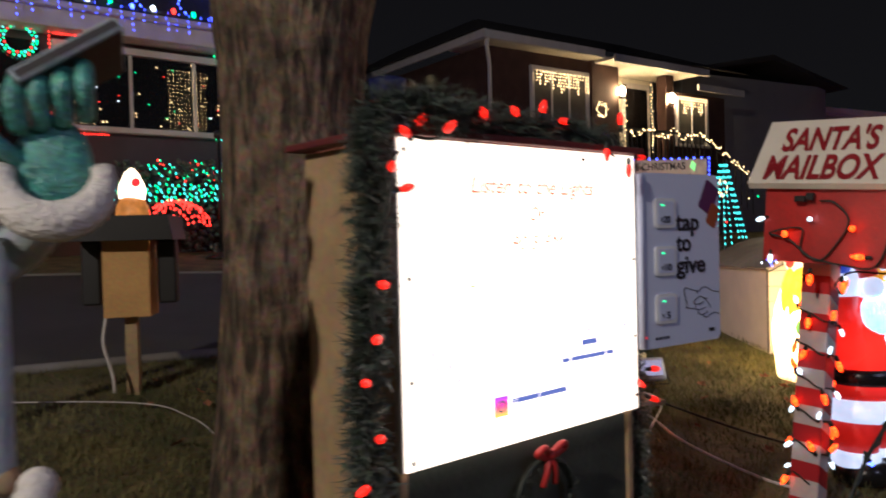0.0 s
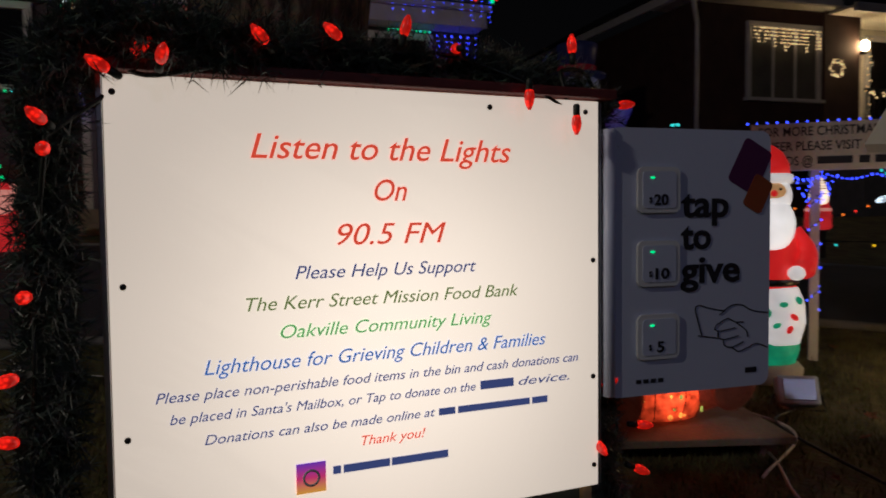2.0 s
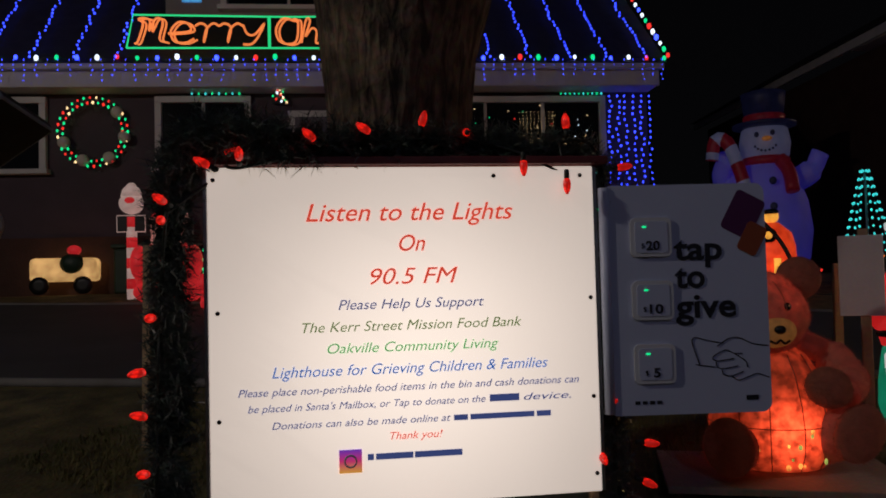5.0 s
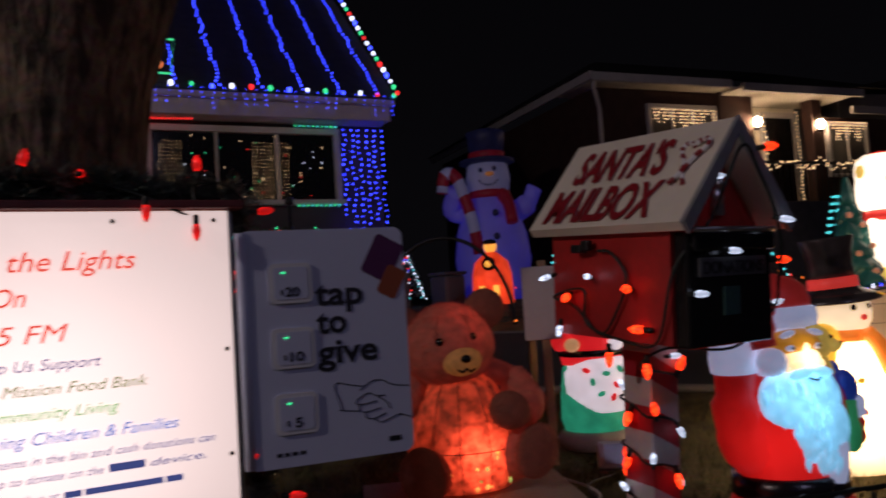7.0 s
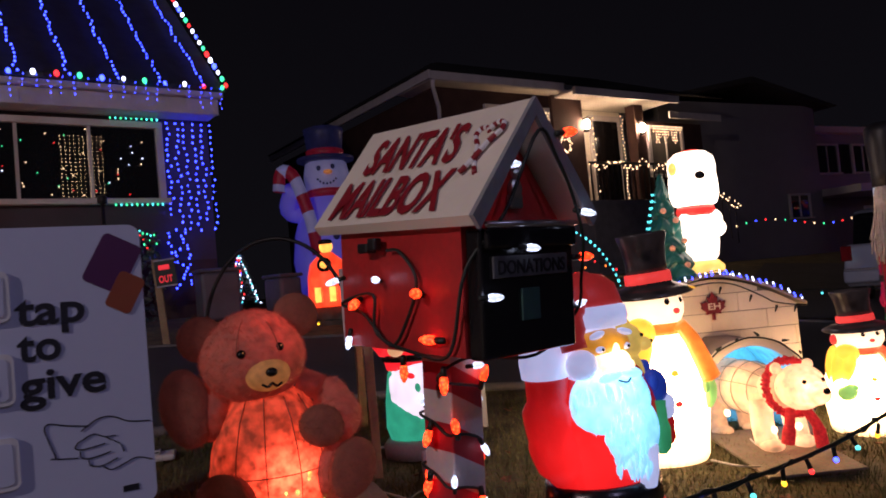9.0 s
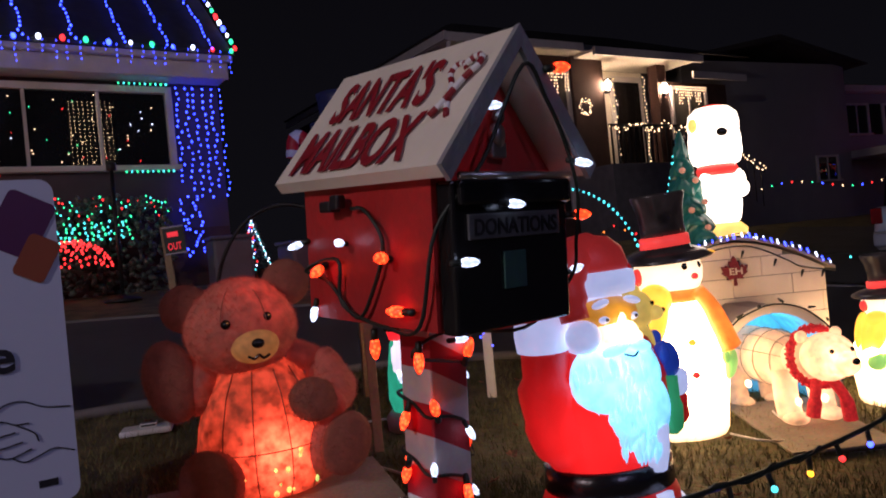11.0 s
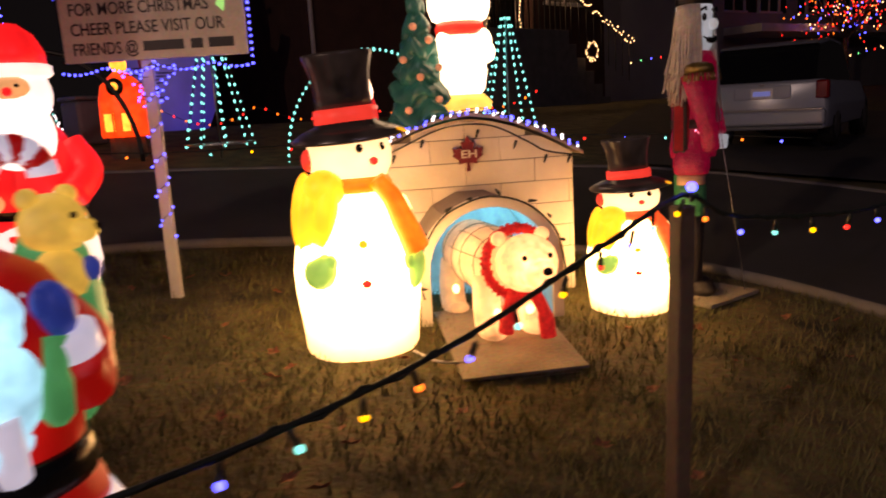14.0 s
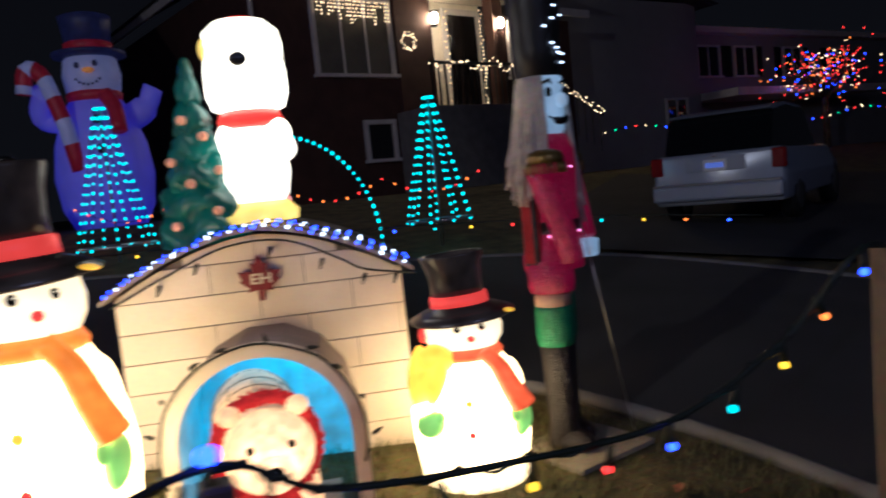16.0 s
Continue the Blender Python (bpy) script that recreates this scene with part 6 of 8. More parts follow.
def nutcracker():
    # Coat and pale parts glow by added emission; no inner lamp is known.
    coat = mat("red_sequin_coat_glow", (0.42, 0.008, 0.06), 0.26, vary=0.5, scale=45, bump=0.9, fine=140, spec=0.8)
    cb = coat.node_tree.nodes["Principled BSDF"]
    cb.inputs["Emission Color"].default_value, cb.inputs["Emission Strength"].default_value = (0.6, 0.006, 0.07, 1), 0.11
    plush = mat("red_plush_edge", (0.4, 0.012, 0.02), 0.9, vary=0.35, scale=40, bump=0.8, fine=120)
    green = mat("green_sequin", (0.02, 0.25, 0.11), 0.4, vary=0.4, scale=45, bump=0.8, fine=140)
    boots = mat("black_sequin", (0.02, 0.015, 0.018), 0.3, vary=0.4, scale=45, bump=0.9, fine=140)
    white = glow("pale_face_glow", (0.5, 0.72, 0.85), 0.28, base=(0.65, 0.68, 0.7), vary=0.25, scale=9)
    hair = mat("long_white_yarn", (0.6, 0.53, 0.48), 0.8, vary=0.3, scale=20, bump=0.5)
    skin = mat("dull_pink_cloth", (0.42, 0.27, 0.2), 0.8, vary=0.2, scale=20)
    gold = mat("brass_braid", (0.3, 0.2, 0.06), 0.4, metal=0.7, vary=0.3)
    s = Shape()
    # boots, stockings and breeches
    for x, y, k in ((-0.045, -0.02, 0.0), (0.05, 0.06, 0.06)):
        s.lathe([(0.062, 0.0), (0.066, 0.03), (0.056, 0.1), (0.06, 0.24), (0.068, 0.385)], boots, (x, y, 0.02), n=24), s.ball((x, y - 0.045, 0.05), (0.058, 0.1, 0.042), boots)
        s.lathe([(0.07, 0.375), (0.074, 0.4), (0.074, 0.5 + k), (0.068, 0.52 + k)], green, (x, y, 0.02), n=24)
        s.lathe([(0.069, 0.51 + k), (0.07, 0.575 + k)], skin if x < 0 else green, (x, y, 0.02), n=24)
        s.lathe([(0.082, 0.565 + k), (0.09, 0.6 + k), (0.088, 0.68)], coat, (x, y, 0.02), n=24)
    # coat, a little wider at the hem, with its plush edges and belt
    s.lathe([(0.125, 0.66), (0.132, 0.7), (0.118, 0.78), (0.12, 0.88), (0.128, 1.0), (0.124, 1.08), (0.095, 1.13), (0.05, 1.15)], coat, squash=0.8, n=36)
    s.lathe([(0.116, 0.79), (0.124, 0.795), (0.124, 0.83), (0.116, 0.835)], boots, squash=0.8, n=36)
    s.box((-0.134, -0.05, 0.68), (-0.09, 0.03, 1.0), plush, 0.014)
    # near arm bent across, epaulettes, far arm with a cuff
    for x in (-1, 1):
        s.lathe([(0.03, 0.02), (0.066, 0.014), (0.07, 0.03), (0.06, 0.05), (0.03, 0.06)], gold, (x * 0.1, -0.05 + 0.05 * x, 1.02))
        for i in range(22):
            a = 2 * math.pi * i / 22
            s.tube([(x * 0.1 + 0.068 * math.cos(a), -0.05 + 0.05 * x + 0.068 * math.sin(a), 1.035), (x * 0.1 + 0.072 * math.cos(a), -0.05 + 0.05 * x + 0.072 * math.sin(a), 1.0)], 0.005, gold, 5)
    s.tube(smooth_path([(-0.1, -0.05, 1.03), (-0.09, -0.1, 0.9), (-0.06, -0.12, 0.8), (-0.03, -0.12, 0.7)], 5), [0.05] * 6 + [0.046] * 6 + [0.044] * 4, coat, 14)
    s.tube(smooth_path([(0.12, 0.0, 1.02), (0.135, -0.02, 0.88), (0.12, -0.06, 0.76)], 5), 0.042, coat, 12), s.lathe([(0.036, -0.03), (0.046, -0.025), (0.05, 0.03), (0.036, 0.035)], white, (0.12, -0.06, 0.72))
    # head with an added pale glow, moustache-like mouth, brows, nose
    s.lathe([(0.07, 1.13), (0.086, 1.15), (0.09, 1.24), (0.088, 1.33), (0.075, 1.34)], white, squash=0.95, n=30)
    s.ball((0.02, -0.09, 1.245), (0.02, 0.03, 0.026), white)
    s.tube(smooth_path([(-0.04, -0.082, 1.192), (-0.01, -0.094, 1.176), (0.03, -0.092, 1.178), (0.06, -0.07, 1.194)], 4), [0.004] * 3 + [0.013] * 8 + [0.006] * 2, EYEBLACK, 8)
    for x in (-0.035, 0.05):
        s.ball((x, -0.082 + 0.2 * abs(x - 0.0) * abs(x), 1.275), (0.013, 0.01, 0.017), EYEBLACK), s.tube([(x - 0.022, -0.078, 1.305), (x, -0.09, 1.315), (x + 0.022, -0.076, 1.303)], 0.006, EYEBLACK, 6)
    # long yarn hair on both sides, flaring over the shoulders
    rng = random.Random(2)
    for i in range(150):
        near = i % 3 != 0
        a = radians(rng.uniform(150, 235) if near else rng.uniform(-45, 25))
        x, y = 0.092 * math.cos(a), 0.088 * math.sin(a)
        L, flare = (rng.uniform(0.28, 0.44), rng.uniform(1.3, 1.75)) if near else (rng.uniform(0.42, 0.56), rng.uniform(1.2, 1.45))
        s.tube(smooth_path([(x * 0.9, y * 0.9, 1.335), (x * 1.12, y * 1.12, 1.25), (x * (1 + flare) / 2 + rng.gauss(0, 0.006), y * (1 + flare) / 2, 1.33 - L * 0.6), (x * flare + rng.gauss(0, 0.01), y * flare + rng.gauss(0, 0.008), 1.33 - L)], 3), 0.0048, hair, 5)
    # tall bearskin hat, wider at the top
    s.lathe([(0.08, 1.33), (0.09, 1.335), (0.092, 1.42), (0.102, 1.56), (0.108, 1.64), (0.1, 1.68), (0.06, 1.7)], BLACK, squash=0.95, n=30)
    for i in range(12):
        a, z = radians(rng.uniform(-150, -30)), rng.uniform(1.36, 1.64)
        s.ball((0.101 * math.cos(a), 0.097 * math.sin(a), z), (0.008, 0.005, 0.004), LED["white"], u=6, v=4)
    # Glowing pink beads stand in for glints on the sequins.
    for i in range(16):
        a, z = radians(rng.uniform(-150, -30)), rng.uniform(0.7, 1.1)
        s.ball((0.127 * math.cos(a), 0.102 * math.sin(a), z), (0.005, 0.004, 0.005), PINKGLINT, u=6, v=4)
    m = pose(3.665, 5.15, rise(3.66, 5.15) - 0.01, 0, 0, 34) @ Matrix.Diagonal((0.9, 0.9, 0.975, 1))
    tagged(s.obj("nutcracker_figure", None, m), "tall nutcracker in glittering red coat with long white hair", "lawn figure")
    p = Shape().box((-0.19, -0.24, 0.0), (0.22, 0.18, 0.02), GREYWOOD, 0.004)
    tagged(p.obj("platform", None, m), "square plywood base under the nutcracker", "platform")
    w = Shape().tube([(0.04, -0.1, 0.9), (0.16, -0.2, 0.02)], 0.002, CHROME, 5)
    tagged(w.obj("guy_wire", None, m), "thin pale guy wire from figure to base", "wire")


PINKGLINT = lamp("pink_sequin_glint", (1.0, 0.25, 0.5), 3)
nutcracker()

# ---- fence posts and their light rope ----
def post(x, y, top, w=0.06, material=BROWNPOST, label="dark brown square wooden fence post"):
    z = rise(x, y) - 0.05
    s = Shape().box((-w / 2, -w / 2, 0), (w / 2, w / 2, top - z), material, 0.004)
    return tagged(s.obj("fence_post", None, pose(x, y, z, 0, 1, 20)), label, "post", "fence posts")


post(2.935, 3.36, 0.62, 0.04)
post(3.925, 3.72, 0.74, label="reddish brown wooden fence post at the lawn corner")
rope = smooth_path([(0.9, 1.72, -0.12), (0.95, 1.76, 0.2), (1.12, 1.88, 0.4), (1.35, 2.02, 0.5), (1.6, 2.2, 0.49), (1.9, 2.44, 0.475), (2.19, 2.69, 0.475), (2.45, 2.9, 0.515), (2.73, 3.13, 0.6), (2.94, 3.34, 0.645), (3.06, 3.39, 0.59), (3.25, 3.46, 0.565), (3.5, 3.556, 0.56), (3.7, 3.635, 0.63), (3.9, 3.71, 0.745), (4.3, 4.2, 0.45), (5.0, 5.1, 0.3), (5.9, 6.2, 0.25)], 10)


def drop_lights(path, label, gap=0.11, seed=1, size=0.006):
    rng = random.Random(seed)
    root = empty("string_lights", Matrix(), label, "string lights")
    s = Shape().tube(path, 0.0048, WIRE, 6)
    twist = [p + 0.006 * Vector((math.cos(1.7 * i), math.sin(1.3 * i), math.sin(1.7 * i))) for i, p in enumerate(path)]
    s.tube(twist, 0.0028, WIRE, 5)
    s.obj("cable", root)
    keys = {c: Shape().ball((0, 0, 0), size, LED[c], u=10, v=8).lathe([(0.005, 0.006), (0.005, 0.03), (0.003, 0.034)], WIRE, n=8).mesh("drop_bulb") for c in ("blue", "teal", "yellow", "orange", "red")}
    acc, k = 0.0, 0
    for a, b in zip(path, path[1:]):
        acc += (b - a).length
        if acc > gap:
            acc = 0.0
            c = ("blue", "teal", "yellow", "orange", "blue", "teal", "yellow", "red")[k % 8]
            k += 1
            share("bulb", keys[c], root, Matrix.Translation(b + Vector((0, 0, -0.036))) @ pose(0, 0, 0, rng.uniform(-25, 25), rng.uniform(-25, 25), 0))
    return root


near_rope = drop_lights(rope, "coloured round bulbs on a black cable strung between posts", gap=0.095)
share("bulb", Shape().ball((0, 0, 0), 0.011, LED["blue"], u=12, v=8).lathe([(0.005, -0.03), (0.006, -0.008)], WIRE, n=8).mesh("drop_bulb"), near_rope, Matrix.Translation((2.955, 3.33, 0.662)))
far_rope = smooth_path([(-1.2, 7.6, 0.75), (0.2, 8.3, 0.62), (1.4, 8.7, 0.6), (2.6, 8.9, 0.58), (3.6, 8.8, 0.55), (4.8, 8.5, 0.5), (5.8, 8.0, 0.42)], 14)
drop_lights(far_rope, "coloured bulbs on a cable along the far drive edge", gap=0.3, seed=4, size=0.012)

# ---- wooden notice on a stake ----
def wood_notice():
    m = pose(1.35, 5.11, 0, 0, 0, -2)
    root = empty("wooden_notice", m, "hand-lettered white wooden notice on a stake", "sign")
    g = rise(1.3, 5.1) - 0.05
    Shape().box((-0.385, -0.012, 1.125), (0.385, 0.006, 1.385), CREAMBOARD, 0.004).obj("board", root)
    Shape().box((-0.08, 0.007, g), (-0.03, 0.04, 1.3), WHITETRIM, 0.004).obj("stake", root)
    for words, z, w in (("FOR MORE CHRISTMAS", 1.315, 0.58), ("CHEER PLEASE VISIT OUR", 1.235, 0.64), ("FRIENDS @", 1.155, 0.27)):
        lettering("lettering", words, 0.07, CHARCOAL, root, pose(-0.345, -0.0135, z), width=w, align="LEFT", fat=0.0006)
    for a, b in ((-0.05, 0.12), (0.15, 0.2), (0.225, 0.33)):
        Shape().box((a, -0.014, 1.16), (b, -0.0125, 1.2), CHARCOAL).obj("lettered_bar", root)
    Shape().prism([(0.27, 1.33), (0.3, 1.3), (0.31, 1.35), (0.285, 1.375)], -0.0145, -0.0125, INK["green"]).obj("painted_leaf", root)
    wrap = [[Vector((-0.055 + 0.032 * math.cos(5 * k), 0.02 + 0.03 * math.sin(5 * k), 1.12 - 0.026 * k)) for k in range(30)],
            [Vector((-0.055 + 0.11 * math.cos(3.7 * k) * (1 - k / 40), 0.03 + 0.05 * math.sin(2.9 * k), 1.1 - 0.006 * k)) for k in range(26)],
            [Vector((x, -0.005, 1.105 - 0.025 * abs(math.sin(14 * x)))) for x in steps(-0.4, 0.4, 34)], [Vector((x, 0.0, 1.395)) for x in steps(-0.4, 0.4, 16)], [Vector((0.4, 0.0, z)) for z in steps(1.12, 1.39, 10)]]
    led_string("string_lights", m, wrap, ("blue",), "small blue lights wound round the wooden notice and stake", size=0.005, wire=0.0018)


CREAMBOARD = mat("aged_white_board", (0.55, 0.52, 0.47), 0.7, vary=0.25, scale=5)
wood_notice()

# ---- things across the drive ----
def light_cone(x, y, z0, h, r, label):
    n, m = 9, pose(x, y, z0)
    runs = [[Vector((0.045 * math.cos(a) + (r * t) * math.cos(a), 0.045 * math.sin(a) + (r * t) * math.sin(a), h * (1 - t))) for t in steps(0, 1, 15)] for a in [2 * math.pi * (k + 0.3) / n for k in range(n)]]
    root = led_string("light_tree", m, runs, ("teal",), label, size=0.0115, wire=0.003, group="light trees")
    Shape().tube([(0, 0, rise(x, y) - z0 - 0.05), (0, 0, h)], 0.012, CHROME, 6).obj("pole", root)
    Shape().lathe([(r + 0.045, 0), (r + 0.05, 0.01), (r + 0.045, 0.02)], CHROME, n=24, cap=False).obj("base_ring", root)


light_cone(3.46, 9.7, 0.55, 1.17, 0.27, "cone of teal light strings on a thin pole")
light_cone(0.47, 9.55, 0.62, 1.27, 0.3, "cone of teal light strings before the inflatable snowman")


def light_spiral(x, y, z0, h, r):
    run = [Vector((r * (1 - t) * math.cos(2 * math.pi * 7 * t), r * (1 - t) * math.sin(2 * math.pi * 7 * t), h * t)) for t in steps(0, 1, 110)]
    root = led_string("spiral_tree", pose(x, y, z0), [run], ("green",), "spiral cone of green rope light on the grass", size=0.017, wire=0.01)
    Shape().tube([(0, 0, rise(x, y) - z0 - 0.02), (0, 0, h)], 0.012, CHROME, 6).obj("pole", root)


light_spiral(-6.43, 6.6, 0.95, 0.87, 0.22)


def light_arch(x, y, r, h, label):
    z = rise(x, y)
    run = [Vector((x + r * math.cos(a), y, z + 0.05 + h * math.sin(a))) for a in [math.pi * i / 46 for i in range(47)]]
    led_string("light_arch", Matrix(), [run], ("teal",), label, size=0.014, wire=0.008, group="light arches")


light_arch(2.05, 9.3, 0.86, 1.05, "low arch of teal lights beside the drive")
ar = Shape().tube([(-0.95 + 0.82 * math.cos(a), 9.0, rise(-0.95, 9) + 1.05 * math.sin(a)) for a in [math.pi * i / 40 for i in range(41)]], 0.022, BLACK, 8)
tagged(ar.obj("garden_arch"), "unlit black hoop arch beside the glowing hut", "arch")


def inflatable():
    body = glow("blue_lit_nylon", (0.035, 0.03, 0.85), 0.125, hot=(0.1, -0.5, 0.3, 1.5), boost=1.5, base=(0.5, 0.5, 0.6), vary=0.2, scale=2)
    face = glow("pale_lit_nylon", (0.28, 0.33, 0.75), 0.08, base=(0.6, 0.6, 0.65), vary=0.15, scale=3)
    hat = glow("dark_nylon", (0.01, 0.012, 0.05), 0.2, base=(0.02, 0.02, 0.03))
    red = glow("red_nylon", (0.3, 0.01, 0.03), 0.1, base=(0.3, 0.02, 0.03))
    root = empty("inflatable_snowman", pose(-1.3, 14.0, rise(-1.3, 14) - 0.08, 0, 0, 12) @ Matrix.Diagonal((0.82, 0.82, 0.93, 1)), "large blue-lit inflatable snowman with top hat and striped cane", "inflatable")
    s, sh, sf, sc, se = Shape(), Shape(), Shape(), Shape(), Shape()
    s.lathe([(0.3, 0.0), (0.6, 0.05), (0.78, 0.4), (0.85, 0.9), (0.78, 1.4), (0.62, 1.85), (0.45, 2.1), (0.3, 2.2)], body, squash=0.9)
    s.lathe([(0.3, 2.1), (0.46, 2.25), (0.5, 2.5), (0.45, 2.75), (0.3, 2.85)], face, squash=0.9)
    sf.lathe([(0.3, 2.05), (0.46, 2.1), (0.48, 2.2), (0.4, 2.28), (0.3, 2.28)], red, squash=0.95)
    sh.lathe([(0.35, 2.78), (0.62, 2.8), (0.62, 2.86), (0.4, 2.9)], hat), sh.lathe([(0.4, 2.86), (0.41, 3.0), (0.38, 3.02)], red), sh.lathe([(0.38, 2.98), (0.42, 3.3), (0.44, 3.42), (0.3, 3.46)], hat)
    s.tube(smooth_path([(0.5, -0.1, 1.75), (0.85, -0.1, 1.95), (1.02, -0.1, 2.25)], 5), [0.22] * 6 + [0.17] * 5, body, 14), s.tube(smooth_path([(-0.5, -0.1, 1.8), (-0.85, -0.2, 1.9), (-0.7, -0.45, 2.25)], 5), 0.2, body, 14)
    cane = smooth_path([(-0.3, -0.62, 1.0), (-0.4, -0.68, 1.6), (-0.55, -0.65, 2.1), (-0.72, -0.6, 2.5), (-0.95, -0.55, 2.55), (-1.02, -0.55, 2.2)], 3)
    sc.striped(cane, 0.13, (red, face), 10)
    sf.tube(smooth_path([(0.25, -0.5, 2.15), (0.4, -0.62, 1.9), (0.45, -0.75, 1.55)], 4), 0.13, red, 10)
    for x, z in ((-0.16, 2.62), (0.14, 2.64)):
        se.ball((x, -0.43, z), (0.045, 0.02, 0.05), hat)
    for k in range(7):
        a = radians(215 + 18 * k)
        se.ball((0.24 * math.cos(a), -0.44, 2.52 + 0.2 * math.sin(a)), 0.022, hat)
    se.ball((0.03, -0.5, 2.53), (0.1, 0.1, 0.045), ORANGENYLON)
    for z in (1.75, 1.3):
        se.ball((0.1, -0.72, z), (0.07, 0.03, 0.07), hat)
    s.obj("body", root, label="blue-lit nylon body")
    sh.obj("top_hat", root, label="dark nylon top hat with red band")
    sf.obj("scarf", root, label="red nylon scarf")
    sc.obj("candy_cane", root, label="red and white striped nylon cane")
    tagged(se.obj("face_print", root), kind="stuff")


ORANGENYLON = glow("orange_nylon", (0.6, 0.22, 0.05), 0.3)
inflatable()


def glowing_hut(x, y, z, k):
    red = glow("lit_red_hut", (1.0, 0.06, 0.01), 0.9, hot=(0, -0.1, 0.15, 0.3), boost=1.6, base=(0.5, 0.06, 0.03), vary=0.35)
    amber = glow("lit_amber_window", (1.0, 0.42, 0.05), 1.6)
    s = Shape()
    s.lathe([(0.2, 0.0), (0.21, 0.02), (0.2, 0.3), (0.17, 0.42), (0.06, 0.52)], red, squash=0.8, n=8)
    s.box((-0.11, -0.18, 0.04), (-0.03, -0.155, 0.2), amber, 0.01), s.box((0.03, -0.18, 0.04), (0.11, -0.155, 0.2), amber, 0.01)
    s.ball((0, -0.14, 0.4), (0.07, 0.03, 0.07), EYEBLACK), s.ball((0, -0.165, 0.4), (0.035, 0.02, 0.035), amber)
    s.ball((0, 0, 0.58), (0.065, 0.06, 0.07), amber), s.ball((0, -0.02, 0.62), (0.07, 0.05, 0.03), EYEBLACK)
    tagged(s.obj("glowing_hut_figure", None, pose(x, y, z) @ Matrix.Diagonal((k, k, k, 1))), "small glowing red moulded hut with amber windows", "lawn figure")


glowing_hut(-0.5, 9.7, rise(-0.5, 9.7) + 0.2, 1.25)
b = Shape().lathe([(0.17, 0), (0.18, 0.02), (0.17, 0.27), (0.15, 0.27)], BROWNPOST, n=16)
tagged(b.obj("plinth", None, pose(-0.5, 9.7, rise(-0.5, 9.7) - 0.069)), "dark round stand under the glowing hut", "stand")


def car():
    paint = mat("silver_car_paint", (0.42, 0.47, 0.56), 0.3, metal=0.3, vary=0.05, bump=0, coat=0.6)
    glass = mat("dark_car_glass", (0.006, 0.007, 0.009), 0.05, vary=0.1, bump=0, spec=0.8)
    tail = mat("red_tail_lamp", (0.22, 0.008, 0.01), 0.2, vary=0.15, bump=0, coat=0.4)
    x, y = 6.2, 9.75
    root = empty("car", pose(x, y, rise(x, y) + 0.06, 0, 0, -40) @ Matrix.Scale(0.73, 4), "parked silver hatchback seen from behind", "car")
    body = bmesh.new()
    sections = []
    for yy, w, zt, tw in ((0.0, 0.82, 0.98, 0.8), (0.08, 0.86, 1.0, 0.82), (0.5, 0.87, 0.98, 0.84), (3.2, 0.87, 0.95, 0.8), (4.0, 0.8, 0.78, 0.72)):
        sections.append([body.verts.new(p) for p in ((-w, yy, 0.3), (-w - 0.02, yy, 0.62), (-tw, yy, zt), (tw, yy, zt), (w + 0.02, yy, 0.62), (w, yy, 0.3))])
    for a, b2 in zip(sections, sections[1:]):
        for i in range(6):
            body.faces.new((a[i], a[(i + 1) % 6], b2[(i + 1) % 6], b2[i]))
    body.faces.new(sections[0][::-1]), body.faces.new(sections[-1])
    bmesh.ops.bevel(body, geom=[e for e in body.edges], offset=0.04, segments=2, affect="EDGES", profile=0.5)
    s = Shape()
    s.bm.free()
    s.bm = body
    s._mat(list(body.verts), paint)
    s.obj("body", root)
    cab = Shape().prism([(0.06, 0.97), (0.3, 1.48), (1.0, 1.56), (2.0, 1.52), (2.9, 0.95)], -0.7, 0.7, glass, Matrix(((0, 1, 0, 0), (1, 0, 0, 0), (0, 0, 1, 0), (0, 0, 0, 1))))
    cab.obj("cabin_glass", root)
    Shape().prism([(0.2, 1.5), (0.34, 1.54), (1.0, 1.6), (2.0, 1.56), (1.98, 1.52), (1.0, 1.555), (0.34, 1.49)], -0.68, 0.68, paint, Matrix(((0, 1, 0, 0), (1, 0, 0, 0), (0, 0, 1, 0), (0, 0, 0, 1)))).obj("roof", root)
    Shape().box((-0.86, -0.1, 0.36), (0.86, 0.06, 0.58), paint, 0.04).obj("bumper", root)
    Shape().box((-0.84, -0.105, 0.57), (0.84, -0.04, 0.6), CHROME, 0.008).obj("bumper_trim", root)
    Shape().box((-0.4, -0.012, 0.74), (0.4, 0.02, 0.94), paint, 0.02).obj("tailgate_recess", root)
    pl = Shape().box((-0.153, -0.03, 0.75), (0.153, -0.015, 0.9), WHITEINK, 0.003).obj("number_plate", root, label="white number plate")
    Shape().box((-0.12, -0.034, 0.79), (0.12, -0.031, 0.86), INK["navy"]).obj("plate_bar", pl)
    Shape().ball((0, -0.02, 0.955), (0.035, 0.012, 0.025), CHROME).obj("emblem", root)
    for sx in (-1, 1):
        Shape().box((sx * 0.8 - 0.09, -0.015, 0.72), (sx * 0.8 + 0.09, 0.1, 0.98), tail, 0.03).obj("tail_lamp", root)
        for yy in (0.75, 3.3):
            w = Shape().lathe([(0.2, -0.1), (0.31, -0.1), (0.33, -0.06), (0.33, 0.06), (0.31, 0.1), (0.2, 0.1)], BLACK, (sx * 0.78, yy, 0.33), (0, 90, 0), n=24)
            wh = w.obj("wheel", root)
            Shape().lathe([(0.03, -0.108), (0.2, -0.105), (0.2, 0.105), (0.03, 0.108)], CHROME, (sx * 0.78, yy, 0.33), (0, 90, 0), n=20).obj("rim", wh)
